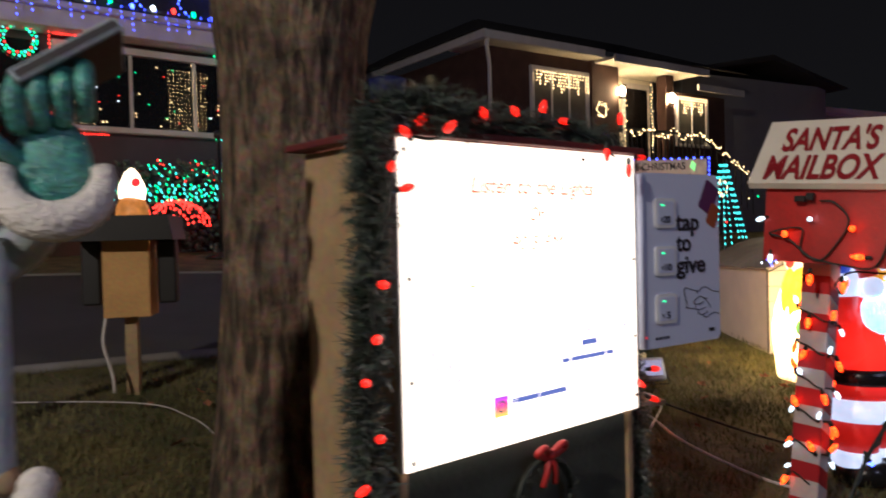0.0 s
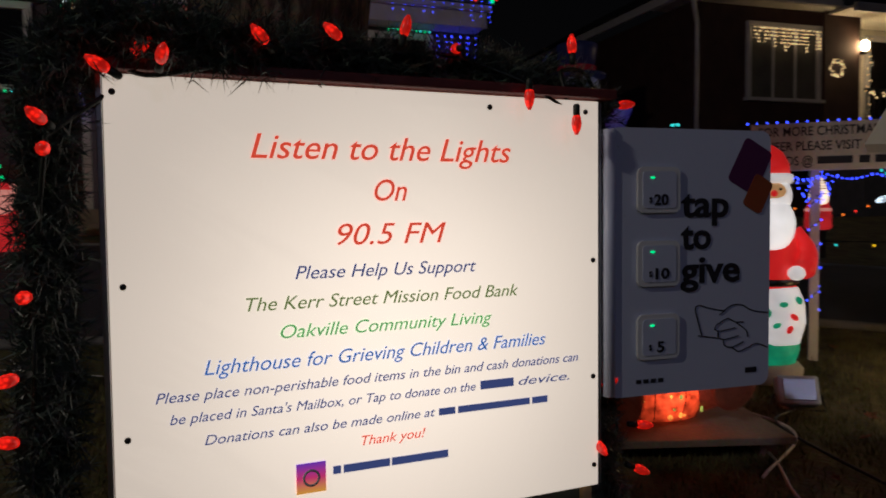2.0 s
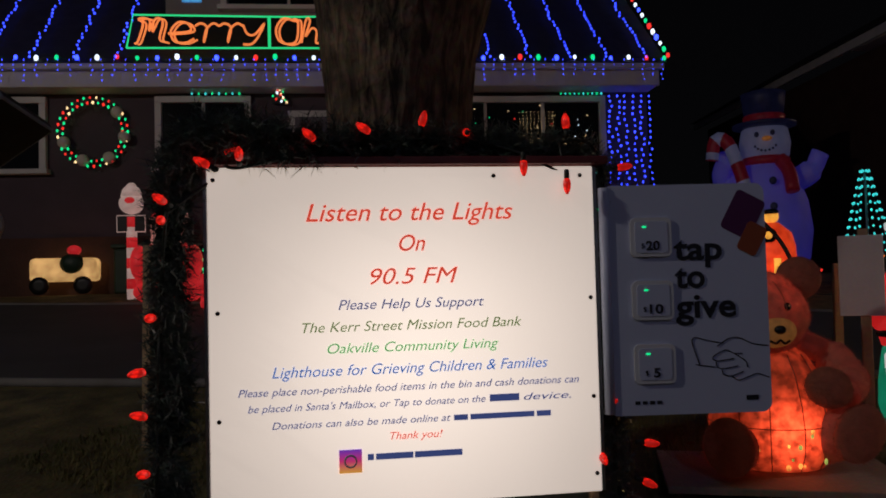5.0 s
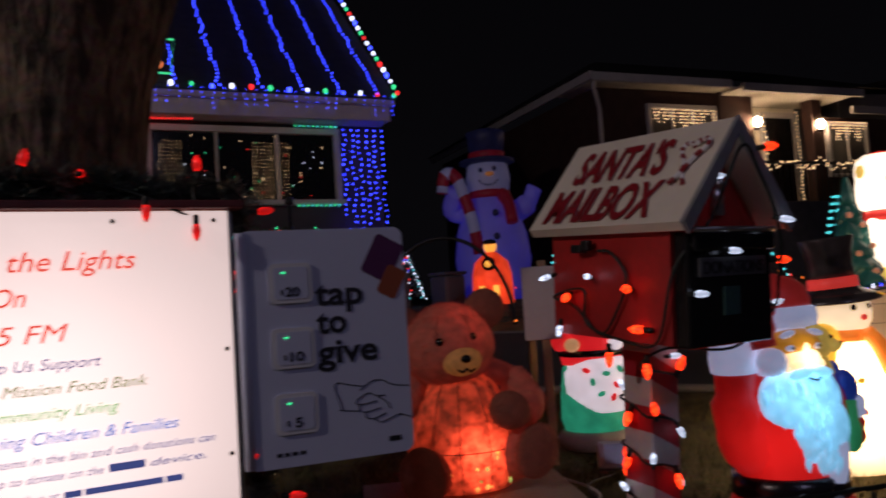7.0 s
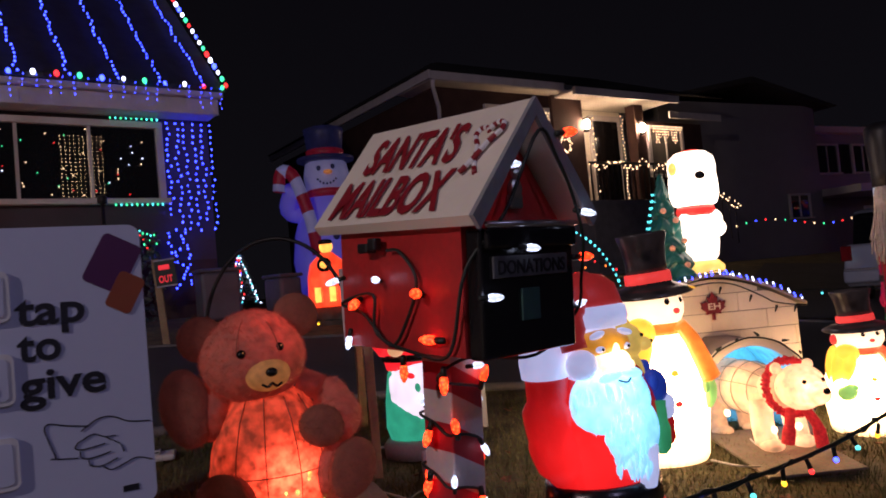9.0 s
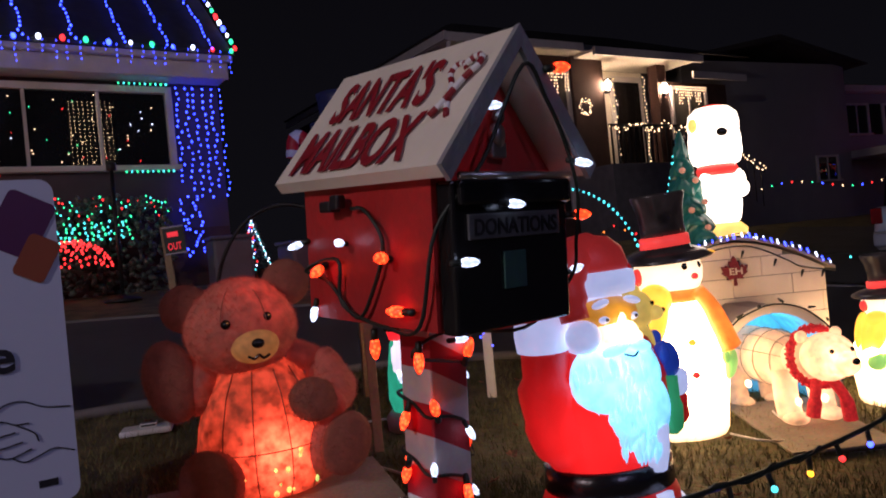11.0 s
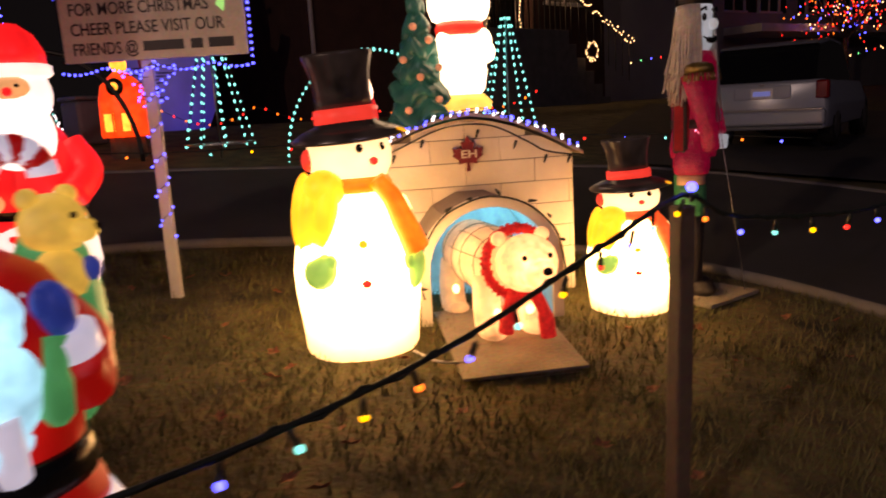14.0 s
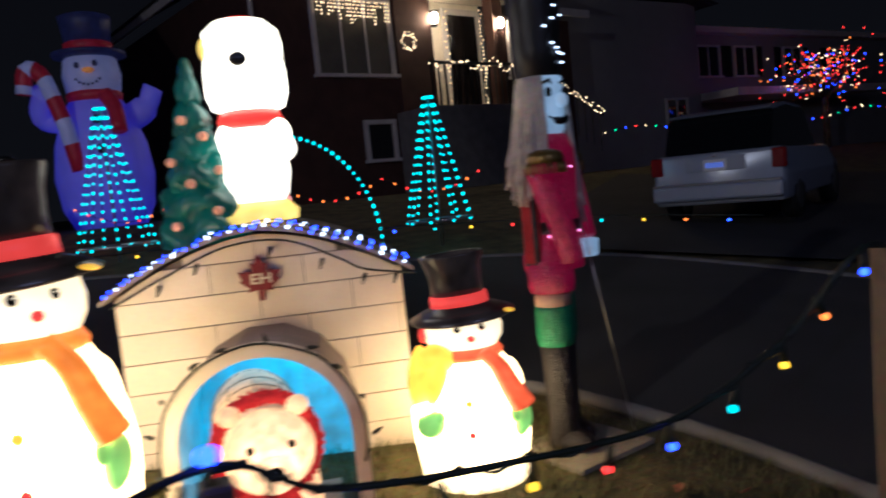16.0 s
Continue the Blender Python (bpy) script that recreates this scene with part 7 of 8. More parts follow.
    return root


car()

# ---- lights and decorations on the houses ----
rng = random.Random(31)
eave = [Vector((x, -0.13, 3.93 + rng.uniform(-0.01, 0.01))) for x in steps(-11.4, 0.08, 44)]
led_string("eave_lights", H1, [eave], ("white", "red", "green", "blue", "white", "green", "blue"), "large coloured lamps along the eave", size=0.03, wire=0.006)
ic = [[Vector((x + rng.uniform(-0.02, 0.02), -0.13, 3.9 - 0.07 * k)) for k in range(rng.randint(2, 5))] for x in steps(-11.4, 0.05, 80)]
led_string("icicle_lights", H1, ic, ("blue",), "small dim blue icicle lamps under the eave", size=0.007, wire=0.0025, wire_mat=WHITETRIM)
up = []
for x in [-0.2 - 0.56 * k for k in range(20) if not 5 < k < 13]:
    up.append([Vector((x - 0.16 * t + rng.uniform(-0.03, 0.03), -0.17 + 2.65 * t, 3.93 + 2.8 * t)) for t in steps(0, 1, 38)])
led_string("roof_lights", H1, up, ("blue",), "rows of blue lights running up the dark roof", size=0.0135, wire=0.002)
hip = [Vector((0.12 - 0.25 * t, -0.17 + 2.6 * t, 3.95 + 2.9 * t)) for t in steps(0, 1, 24)]
led_string("hip_lights", H1, [hip], ("red", "green", "white", "blue", "white"), "coloured lamps along the roof corner", size=0.032, wire=0.005)
win = [[Vector((rng.uniform(-2.9, -0.8), 0.33, rng.uniform(2.47, 3.36))) for k in range(6)] for j in range(8)]
led_string("window_lights", H1, win, ("warm", "green", "white", "red", "warm", "warm"), "sprinkled coloured lamps in the large window", size=0.0065, wire=0)
mesh_panel = [[Vector((x0 + 0.055 * i + rng.uniform(-0.006, 0.006), 0.335, 2.46 + 0.05 * j + rng.uniform(-0.006, 0.006))) for j in range(17)] for x0, c in ((-1.95, 10), (-3.2, 6)) for i in range(c)]
led_string("window_net", H1, mesh_panel, ("warm",), "fine warm net of lamps behind the window", size=0.0032, wire=0.0)
col = [[Vector((x + rng.uniform(-0.03, 0.03), 0.3, z)) for z in steps(3.48, 3.48 - rng.uniform(1.25, 1.6), 17)] for x in steps(-0.6, 0.0, 5)]
col += [[Vector((-0.55 + 0.13 * math.sin(2.3 * k + j) + rng.uniform(-0.03, 0.03), 0.28, 1.98 - 0.045 * k)) for k in range(19)] for j in (0, 2)]
led_string("wall_lights", H1, col, ("blue",), "hanging blue lamps on the dark corner wall", size=0.0125, wire=0.002)
sill = [[Vector((x, 0.22, z)) for x in steps(-1.35, -0.75, 9)] for z in (2.33, 3.5)] + [[Vector((x, 0.22, 2.42)) for x in steps(-6.1, -5.7, 6)], [Vector((x, 0.22, 3.52)) for x in steps(-6.6, -5.95, 7)]]
led_string("sill_lights", H1, sill, ("green", "teal"), "short rows of green lamps on window frames", size=0.014, wire=0)
net = [[Vector((-2.35 + 0.088 * i + rng.uniform(-0.03, 0.03), 0.0 + rng.uniform(-0.06, 0.03), 1.76 + 0.05 * j + 0.04 * math.sin(1.1 * i) + rng.uniform(-0.03, 0.03))) for i in range(17) if (i + j) % 4 or j == 2] for j in range(5)]
led_string("bush_lights", H1, net, ("green", "teal", "green", "red"), "net of green lamps over a low hedge", size=0.012, wire=0.002)
net = [[Vector((-2.85 + 0.072 * i + rng.uniform(-0.03, 0.03), -0.25 + rng.uniform(-0.04, 0.04), 1.44 + 0.05 * j + rng.uniform(-0.02, 0.02))) for i in range(20)] for j in range(5)]
led_string("bush_lights", H1, net, ("teal", "green"), "tight rows of teal lamps on a hedge", size=0.013, wire=0.002)
dome = [[Vector((-2.18 + 0.42 * math.cos(a) * math.cos(e), -0.5 + 0.3 * math.sin(a) * math.cos(e), 1.1 + 0.31 * math.sin(e))) + Vector((rng.uniform(-0.03, 0.03), rng.uniform(-0.03, 0.03), rng.uniform(-0.03, 0.03))) for a in steps(3.2, 6.2, 15)] for e in steps(0.1, 1.3, 6)]
led_string("bush_lights", H1, dome, ("red",), "dome of red lamps on a round bush", size=0.014, wire=0.002)
hedge = Shape()
for i in range(620):
    c = Vector((rng.uniform(-2.75, -0.9), rng.uniform(-0.2, 0.28), rng.uniform(0.6, 1.97)))
    hedge.ball(c, (rng.uniform(0.03, 0.07), 0.03, rng.uniform(0.02, 0.05)), NEEDLE, (rng.uniform(0, 180), rng.uniform(0, 180), 0), u=5, v=4)
tagged(hedge.obj("hedge", None, H1), "low dark clipped hedge under the window", "hedge", kind="stuff")


def lit_fir(x, y, h, label):
    s, root = Shape(), None
    z = rise(x, y)
    for k in range(420):
        t = rng.uniform(0, 1) ** 0.7
        a, r = rng.uniform(0, 6.28), 0.34 * h * (1.02 - t)
        p = Vector((x + r * math.cos(a) * rng.uniform(0.5, 1), y + r * math.sin(a) * rng.uniform(0.5, 1), z + 0.1 + h * 0.9 * t))
        d = Vector((math.cos(a), math.sin(a), -0.35)) * 0.09 * h
        q = d.orthogonal().normalized() * 0.012 * h
        s.bm.faces.new([s.bm.verts.new(p + q), s.bm.verts.new(p - q), s.bm.verts.new(p + d)])
    s.mats.append(NEEDLE)
    root = tagged(s.obj("fir_tree"), label, "tree", kind="stuff")
    tagged(Shape().tube([(x, y, z - 0.05), (x, y, z + h)], [0.03, 0.008], BARK, 8).obj("trunk", root))
    runs = [[Vector((x + 0.33 * h * (1 - t) * math.cos(9 * t * 3 + j), y + 0.33 * h * (1 - t) * math.sin(9 * t * 3 + j), z + 0.12 + h * 0.88 * t)) for t in steps(0, 1, 26)] for j in (0, 2, 4)]
    led_string("fir_lights", Matrix(), runs, ("white", "teal", "white", "white", "blue", "red"), "white and coloured lamps on a small fir", size=0.012, wire=0.002)


lit_fir(-2.05, 11.13, 0.8, "small fir tree covered with white lamps")
# wreath with red and green lamps on the dark wall
wr = Shape()
for i in range(700):
    a = rng.uniform(0, 6.283)
    c = Vector((-7.95 + 0.4 * math.cos(a), 0.33, 3.0 + 0.4 * math.sin(a))) + Vector((rng.gauss(0, 0.04), rng.gauss(0, 0.03), rng.gauss(0, 0.04)))
    d = Vector((rng.gauss(0, 1), rng.gauss(-0.5, 1), rng.gauss(0, 1))).normalized() * 0.09
    q = d.orthogonal().normalized() * 0.006
    wr.bm.faces.new([wr.bm.verts.new(c + q), wr.bm.verts.new(c - q), wr.bm.verts.new(c + d)])
wr.mats.append(NEEDLE)
for k in range(5):
    a = radians(200 + 50 * k)
    wr.ball((-7.95 + 0.42 * math.cos(a), 0.26, 3.0 + 0.42 * math.sin(a)), 0.085, CREAM, u=12, v=8)
tagged(wr.obj("wreath", None, H1), "large evergreen wreath with pale baubles on the house", "wreath")
runs = [[Vector((-7.95 + r * math.cos(a), 0.24, 3.0 + r * 1.02 * math.sin(a))) for a in steps(o, o + 6.2, 34)] for r, o in ((0.47, 0.0), (0.4, 0.1))]
led_string("wreath_lights", H1, runs, ("green", "red", "green", "warm", "red"), "red and green lamps round the wreath", size=0.016, wire=0.002)
# rope-light greeting on the roof edge
ROPE_O = lamp("orange_rope_light", (1.0, 0.25, 0.06), 1.6)
ROPE_G = lamp("green_rope_light", (0.03, 0.8, 0.25), 1.4)
gr = empty("roof_greeting", H1 @ pose(0, -0.2, 0), "orange rope-light greeting in a green frame on the roof", "light sign")
STROKES = {"M": ((0.0, 0.0), (0.08, 0.1), (0.2, 0.75), (0.1, 0.95), (0.22, 1.0), (0.36, 0.9), (0.34, 0.5), (0.5, 0.98), (0.66, 0.85), (0.58, 0.2), (0.72, 0.06)), "e": ((0.0, 0.4), (0.5, 0.5), (0.46, 0.78), (0.24, 0.84), (0.06, 0.5), (0.14, 0.1), (0.4, 0.05), (0.6, 0.2)),
           "r": ((0.0, 0.7), (0.14, 0.8), (0.28, 0.62), (0.2, 0.05), (0.26, 0.55), (0.42, 0.8), (0.56, 0.7)), "y": ((0.0, 0.75), (0.1, 0.4), (0.28, 0.38), (0.5, 0.8), (0.36, 0.3), (0.2, 0.0), (0.0, -0.02)), "C": ((0.5, 0.9), (0.2, 1.0), (0.02, 0.6), (0.08, 0.15), (0.3, 0.0), (0.52, 0.15), (0.56, 0.9), (0.44, 0.98)),
           "h": ((0.0, 0.05), (0.12, 0.95), (0.22, 0.9), (0.1, 0.3), (0.26, 0.62), (0.38, 0.5), (0.36, 0.05), (0.48, 0.1)), "i": ((0.0, 0.6), (0.1, 0.6), (0.1, 0.08), (0.22, 0.1)), "s": ((0.34, 0.62), (0.1, 0.62), (0.08, 0.4), (0.3, 0.3), (0.28, 0.05), (0.0, 0.05)), "t": ((0.12, 0.95), (0.1, 0.1), (0.26, 0.06)),
           "m": ((0.0, 0.08), (0.06, 0.6), (0.18, 0.6), (0.2, 0.1), (0.26, 0.6), (0.4, 0.58), (0.42, 0.08), (0.54, 0.1)), "a": ((0.36, 0.6), (0.1, 0.6), (0.02, 0.25), (0.16, 0.05), (0.36, 0.3), (0.36, 0.6), (0.4, 0.08), (0.5, 0.08))}
ADVANCE = {"M": 0.78, "e": 0.62, "r": 0.56, "y": 0.55, "C": 0.64, "h": 0.5, "i": 0.24, "s": 0.4, "t": 0.32, "m": 0.58, "a": 0.52}
for word, x0, x1 in (("Merry", -7.24, -5.5), ("Christmas", -5.38, -3.12)):
    total, x = sum(ADVANCE[c] for c in word), 0.0
    for c in word:
        line = smooth_path([(x0 + (x + p) * (x1 - x0) / total, 0.0, 4.09 + 0.35 * q) for p, q in STROKES[c]], 5)
        letter = Shape().tube(line, 0.015, ROPE_O, 6)
        if c in "MeC":
            letter.tube([p + Vector((0.045, 0.004, -0.012)) for p in line], 0.013, ROPE_O, 6)
        letter.obj("rope_letter", gr)
        x += ADVANCE[c]
Shape().tube([(-7.35, 0.02, 4.04), (-7.26, 0.02, 4.49), (-5.2, 0.02, 4.47), (-3.0, 0.02, 4.5), (-3.05, 0.02, 4.04), (-7.35, 0.02, 4.04)], 0.013, ROPE_G, 6).obj("frame", gr)
Shape().box((-5.485, 0.005, 4.05), (-5.445, 0.035, 4.48), ROPE_G, 0.01).obj("divider", gr)
# small picture-like decorations between windows
d = Shape()
for k in range(5):
    d.lathe([(0.12 - 0.02 * k, 0.0), (0.1 - 0.02 * k, 0.06)], NEEDLE, (-5.4, 0.3, 3.4 + 0.055 * k), n=14)
tagged(d.obj("wall_fir", None, H1), "small fir-shaped lamp on the house wall", "wall decoration")
led_string("wall_fir_lights", H1, [[Vector((-5.4 + rng.uniform(-0.12, 0.12) * (1 - t), 0.2, 3.39 + 0.3 * t)) for t in steps(0, 1, 20)]], ("warm", "white", "green", "red"), "tiny coloured lamps on the wall fir", size=0.014, wire=0)
led_string("wall_fir_lights", H1, [[Vector((-5.6 + 0.03 * k, 0.22, 2.45 + rng.uniform(-0.03, 0.03))) for k in range(16)]], ("blue",), "short row of blue lamps on the wall", size=0.014, wire=0)


def house_santa(x, y, k, label, sign=False):
    red = RED_FAR
    s = Shape()
    if sign:
        for i in range(8):
            s.lathe([(0.06, 0), (0.06, 0.12)], red if i % 2 else WHITE_FAR, (0, 0, 0.12 * i), n=12)
        s.box((-0.16, -0.04, 0.78), (0.16, 0.0, 0.98), BLACK, 0.01), s.ball((0, 0, 1.12), (0.14, 0.12, 0.13), WHITE_FAR), s.ball((0, -0.05, 1.14), (0.08, 0.08, 0.06), red), s.lathe([(0.12, 1.2), (0.1, 1.28), (0.03, 1.36)], WHITE_FAR)
    else:
        s.lathe([(0.3, 0), (0.36, 0.05), (0.36, 0.25), (0.3, 0.5), (0.2, 0.68), (0.12, 0.72)], red, squash=0.85), s.ball((0, -0.05, 0.83), (0.19, 0.17, 0.18), PINK_FAR), s.ball((0, -0.15, 0.7), (0.17, 0.1, 0.15), PINK_FAR)
        s.lathe([(0.19, 0.92), (0.2, 0.96), (0.14, 1.06), (0.05, 1.1)], red), s.lathe([(0.19, 0.9), (0.215, 0.92), (0.215, 0.955), (0.19, 0.97)], PINK_FAR), s.ball((0.17, -0.03, 1.0), 0.06, PINK_FAR)
        for sx in (-1, 1):
            s.ball((sx * 0.3, -0.12, 0.45), (0.1, 0.12, 0.2), red), s.ball((sx * 0.22, -0.25, 0.12), (0.12, 0.16, 0.1), red), s.ball((0.06 * sx, -0.21, 0.87), 0.018, EYEBLACK)
    m = pose(x, y, rise(x, y), 0, 0, 45) @ Matrix.Diagonal((k, k, k, 1))
    tagged(s.obj("santa_figure", None, m), label, "lawn figure")


RED_FAR = glow("far_lit_red", (0.9, 0.03, 0.035), 0.6, base=(0.45, 0.02, 0.02), vary=0.35, scale=5)
PINK_FAR = glow("far_lit_pink", (1.0, 0.35, 0.28), 0.8, base=(0.6, 0.4, 0.35), vary=0.2)
WHITE_FAR = glow("far_lit_white", (0.9, 0.6, 0.5), 0.5, base=(0.6, 0.5, 0.5), vary=0.2)
house_santa(-6.75, 6.15, 1.05, "red glowing sitting santa figure before the house")
house_santa(-7.35, 6.05, 1.08, "striped pole figure with a dark sign board", True)
house_santa(-5.6, 6.0, 0.62, "small red glowing santa figure on the grass")

redl = [[Vector((x, 0.25, z)) for z in steps(2.3, 3.55, 26)] for x in (-3.43,)] + [[Vector((x, 0.24, z + 0.02 * (x + 3.4))) for x in steps(-3.38, -2.78, 15)] for z in (2.3, 3.54)]
led_string("window_outline_lights", H1, redl, ("red",), "red lamps outlining the large window frame", size=0.011, wire=0.002)
redl = [[Vector((-4.03 + 0.02 * math.sin(9 * z), 0.28, z)) for z in steps(2.1, 3.54, 30)]]
led_string("door_lights", H1, redl, ("red",), "red lamps hanging beside the dark side door", size=0.012, wire=0.002)
wl2 = [[Vector((-3.76 + r * math.cos(a), 0.26, 3.42 + r * math.sin(a))) for a in steps(o, o + 6.1, 22)] for r, o in ((0.2, 0.0), (0.16, 0.15))]
led_string("wreath_lights", H1, wl2, ("green", "teal", "green", "red"), "green lamps in a small wreath on the side door", size=0.012, wire=0.004)

# ---- small glowing santa behind the kennel, lantern box, gloved mannequin ----
def small_santa(m, label):
    s = Shape()
    s.lathe([(0.1, 0), (0.14, 0.02), (0.13, 0.2), (0.1, 0.3), (0.05, 0.33)], RED_FAR, squash=0.85)
    s.lathe([(0.1, 0.19), (0.135, 0.2), (0.135, 0.23), (0.1, 0.24)], PINK_FAR, squash=0.85)
    s.ball((0, -0.03, 0.36), (0.1, 0.09, 0.13), BRIGHT_FAR), s.lathe([(0.09, 0.42), (0.06, 0.52), (0.02, 0.58)], BRIGHT_FAR), s.ball((0, -0.11, 0.36), 0.02, RED_FAR)
    return tagged(s.obj("santa_figure", None, m), label, "lawn figure")


BRIGHT_FAR = glow("far_bright_white", (1.0, 0.72, 0.5), 2.2, base=(0.7, 0.65, 0.6), vary=0.2)
small_santa(pose(1.96, 9.6, rise(1.96, 9.6) + 0.3), "small bright santa figure on a short stand")
st = Shape().lathe([(0.08, 0), (0.08, 0.34), (0.12, 0.35), (0.12, 0.37)], BROWNPOST, n=14)
tagged(st.obj("stand", None, pose(1.96, 9.6, rise(1.96, 9.6) - 0.07)), "dark round stand under the small santa", "stand")

HLP = pose(-3.67, 8.26, rise(-3.67, 8.26))
PLY = mat("orange_plywood", (0.6, 0.34, 0.12), 0.7, vary=0.25, scale=5, bump=0.2)
LB = pose(-1.62, 3.67, 0.02, 0, 0, 12)
lg = rise(-1.62, 3.67) - 0.05
lb = empty("birdhouse_box", LB, "plywood box with dark roof on a post", "box")
Shape().box((-0.11, -0.1, 0.52), (0.11, 0.1, 0.9), PLY, 0.004).obj("body", lb, label="raw orange plywood body")
Shape().prism([(-0.24, 0.9), (0.24, 0.9), (0.22, 1.02), (-0.22, 1.02)], -0.2, 0.2, BLACK).obj("lid", lb, label="wide black lid")
for sx in (-1, 1):
    Shape().box((sx * 0.18 - 0.045, -0.04, 0.58), (sx * 0.18 + 0.045, 0.05, 0.899), BLACK, 0.01).obj("side_bag", lb)
Shape().box((-0.03, -0.03, lg), (0.03, 0.03, 0.519), PINE, 0.003).obj("post", lb)
Shape().tube(smooth_path([(-0.1, -0.1, 0.52), (-0.11, -0.12, 0.4), (-0.07, -0.13, 0.25), (-0.06, -0.14, lg + 0.06)], 5), 0.008, WHITETRIM, 6).obj("cable", lb)
hd = Shape().lathe([(0.17, 0.0), (0.19, 0.03), (0.17, 0.2), (0.12, 0.3)], ORANGENYLON).ball((0, 0, 0.36), (0.15, 0.13, 0.2), BRIGHT_FAR).lathe([(0.11, 0.5), (0.07, 0.58), (0.02, 0.63)], BRIGHT_FAR).ball((0.09, -0.1, 0.46), 0.05, RED_FAR)
tagged(hd.obj("santa_lamp", None, HLP @ pose(0, 0, 0.48)), "bright glowing santa figure before the hedge", "lawn figure")
hs = Shape().lathe([(0.1, 0), (0.1, 0.54), (0.16, 0.55), (0.16, 0.57)], BROWNPOST, n=14)
tagged(hs.obj("stand", None, HLP @ pose(0, 0, -0.091)), "dark stand under the glowing santa figure", "stand")

TEAL = mat("teal_sequin_glove", (0.12, 0.5, 0.44), 0.3, vary=0.6, scale=30, bump=0.8, fine=120, spec=0.8)
FLEECE = mat("white_fleece", (0.85, 0.81, 0.76), 0.95, vary=0.2, scale=25, bump=1.0, fine=90)
GREYCLOTH = mat("grey_blue_robe", (0.42, 0.48, 0.53), 0.8, vary=0.3, scale=6, bump=0.3)
SLATE = mat("dark_slate", (0.06, 0.055, 0.055), 0.5, vary=0.3)


def mannequin():
    s = Shape()
    s.lathe([(0.16, 0.0), (0.18, 0.02), (0.16, 0.5), (0.17, 0.9), (0.2, 1.2), (0.17, 1.4), (0.07, 1.45)], GREYCLOTH, (-0.3, 0.05, 0))
    s.ball((-0.3, 0.05, 1.58), (0.1, 0.11, 0.13), FLEECE), s.lathe([(0.11, 1.63), (0.1, 1.72), (0.03, 1.85)], GREYCLOTH, (-0.3, 0.05, 0))
    s.tube(smooth_path([(-0.28, 0.0, 1.2), (-0.16, 0.0, 0.98), (-0.05, 0.0, 1.0), (0.01, 0.0, 1.08)], 6), 0.045, GREYCLOTH, 14)
    s.tube([(-0.085, -0.05, 0.1), (-0.09, -0.04, 1.02)], 0.036, GREYCLOTH, 12)
    cuff = [(0.02 + 0.078 * math.cos(a), -0.05 - 0.045 * abs(math.sin(a)), 1.12 + 0.075 * math.sin(a)) for a in steps(math.pi * 0.92, math.pi * 2.08, 22)]
    s.tube(cuff, [0.018 + 0.018 * math.sin(math.pi * i / 22) for i in range(23)], FLEECE, 12)
    s.ball((0.02, -0.03, 1.145), (0.062, 0.034, 0.085), TEAL)
    for k in range(4):
        s.tube(smooth_path([(-0.03 + 0.034 * k, -0.05, 1.2 + 0.008 * k), (-0.034 + 0.036 * k, -0.085, 1.25 + 0.01 * k), (-0.03 + 0.034 * k, -0.05, 1.285 + 0.01 * k)], 4), 0.0165, TEAL, 8)
    s.tube(smooth_path([(-0.03, -0.04, 1.15), (-0.075, -0.07, 1.19), (-0.07, -0.06, 1.24)], 4), 0.0155, TEAL, 8)
    s.box((-0.1, -0.09, -0.014), (0.1, 0.08, 0.014), SLATE, 0.006, pose(0.05, 0.0, 1.315, -18, -34, 10))
    for i in range(14):
        a = 2.4 * i
        s.ball((-0.06 + 0.045 * math.cos(a), -0.09 + 0.04 * math.sin(a), 0.5 + 0.018 * (i % 7)), 0.032, FLEECE if i % 2 else PINE, u=10, v=8)
    m = pose(-0.68, 1.28, rise(-0.68, 1.28), 0, 0, 25)
    tagged(s.obj("mannequin", None, m), "robed mannequin with teal glove and white fleece cuff", "mannequin")


mannequin()

# ---- more on the second house and far away ----
r2 = random.Random(77)
runs = [[Vector((x + r2.uniform(-0.02, 0.02), 0.16, 4.6 - 0.07 * k)) for k in range(r2.randint(2, 7))] for x in steps(1.38, 3.02, 20)] + [[Vector((x + r2.uniform(-0.02, 0.02), 0.16, 4.45 - 0.07 * k)) for k in range(r2.randint(2, 7))] for x in steps(6.6, 7.7, 14)]
led_string("window_lights", H2, runs, ("warm",), "warm icicle lamps in the brick house windows", size=0.014, wire=0.0)
runs = [[Vector((5.12 + r2.uniform(-0.05, 0.05), 0.85, z)) for z in steps(2.6, 4.75, 16)], [Vector((6.2 + r2.uniform(-0.06, 0.06), 0.86, z)) for z in steps(2.6, 4.85, 26)]]
runs += [[Vector((x + r2.uniform(-0.05, 0.05), -1.0, 3.2 + 0.08 * math.sin(7 * x) + r2.uniform(-0.09, 0.07))) for x in steps(3.05, 5.85, 40)], [Vector((5.85 + 2.35 * t, -1.0, 3.26 - 1.12 * t + r2.uniform(-0.1, 0.08))) for t in steps(0, 1, 34)]]
led_string("porch_lights", H2, runs, ("warm",), "warm garland lamps round the door and down the railing", size=0.015, wire=0)
for cx, cy, cz, rr in ((3.45, 0.12, 3.86, 0.16), (6.6, -1.03, 1.94, 0.2)):
    runs = [[Vector((cx + (rr + r2.uniform(-0.04, 0.04)) * math.cos(a), cy, cz + (rr + r2.uniform(-0.04, 0.04)) * math.sin(a))) for a in steps(0, 6.28, 34)]]
    led_string("lit_wreath", H2, runs, ("warm",), "round wreath of warm lamps", size=0.016, wire=0.02, group="lit wreaths", wire_mat=NEEDLE)
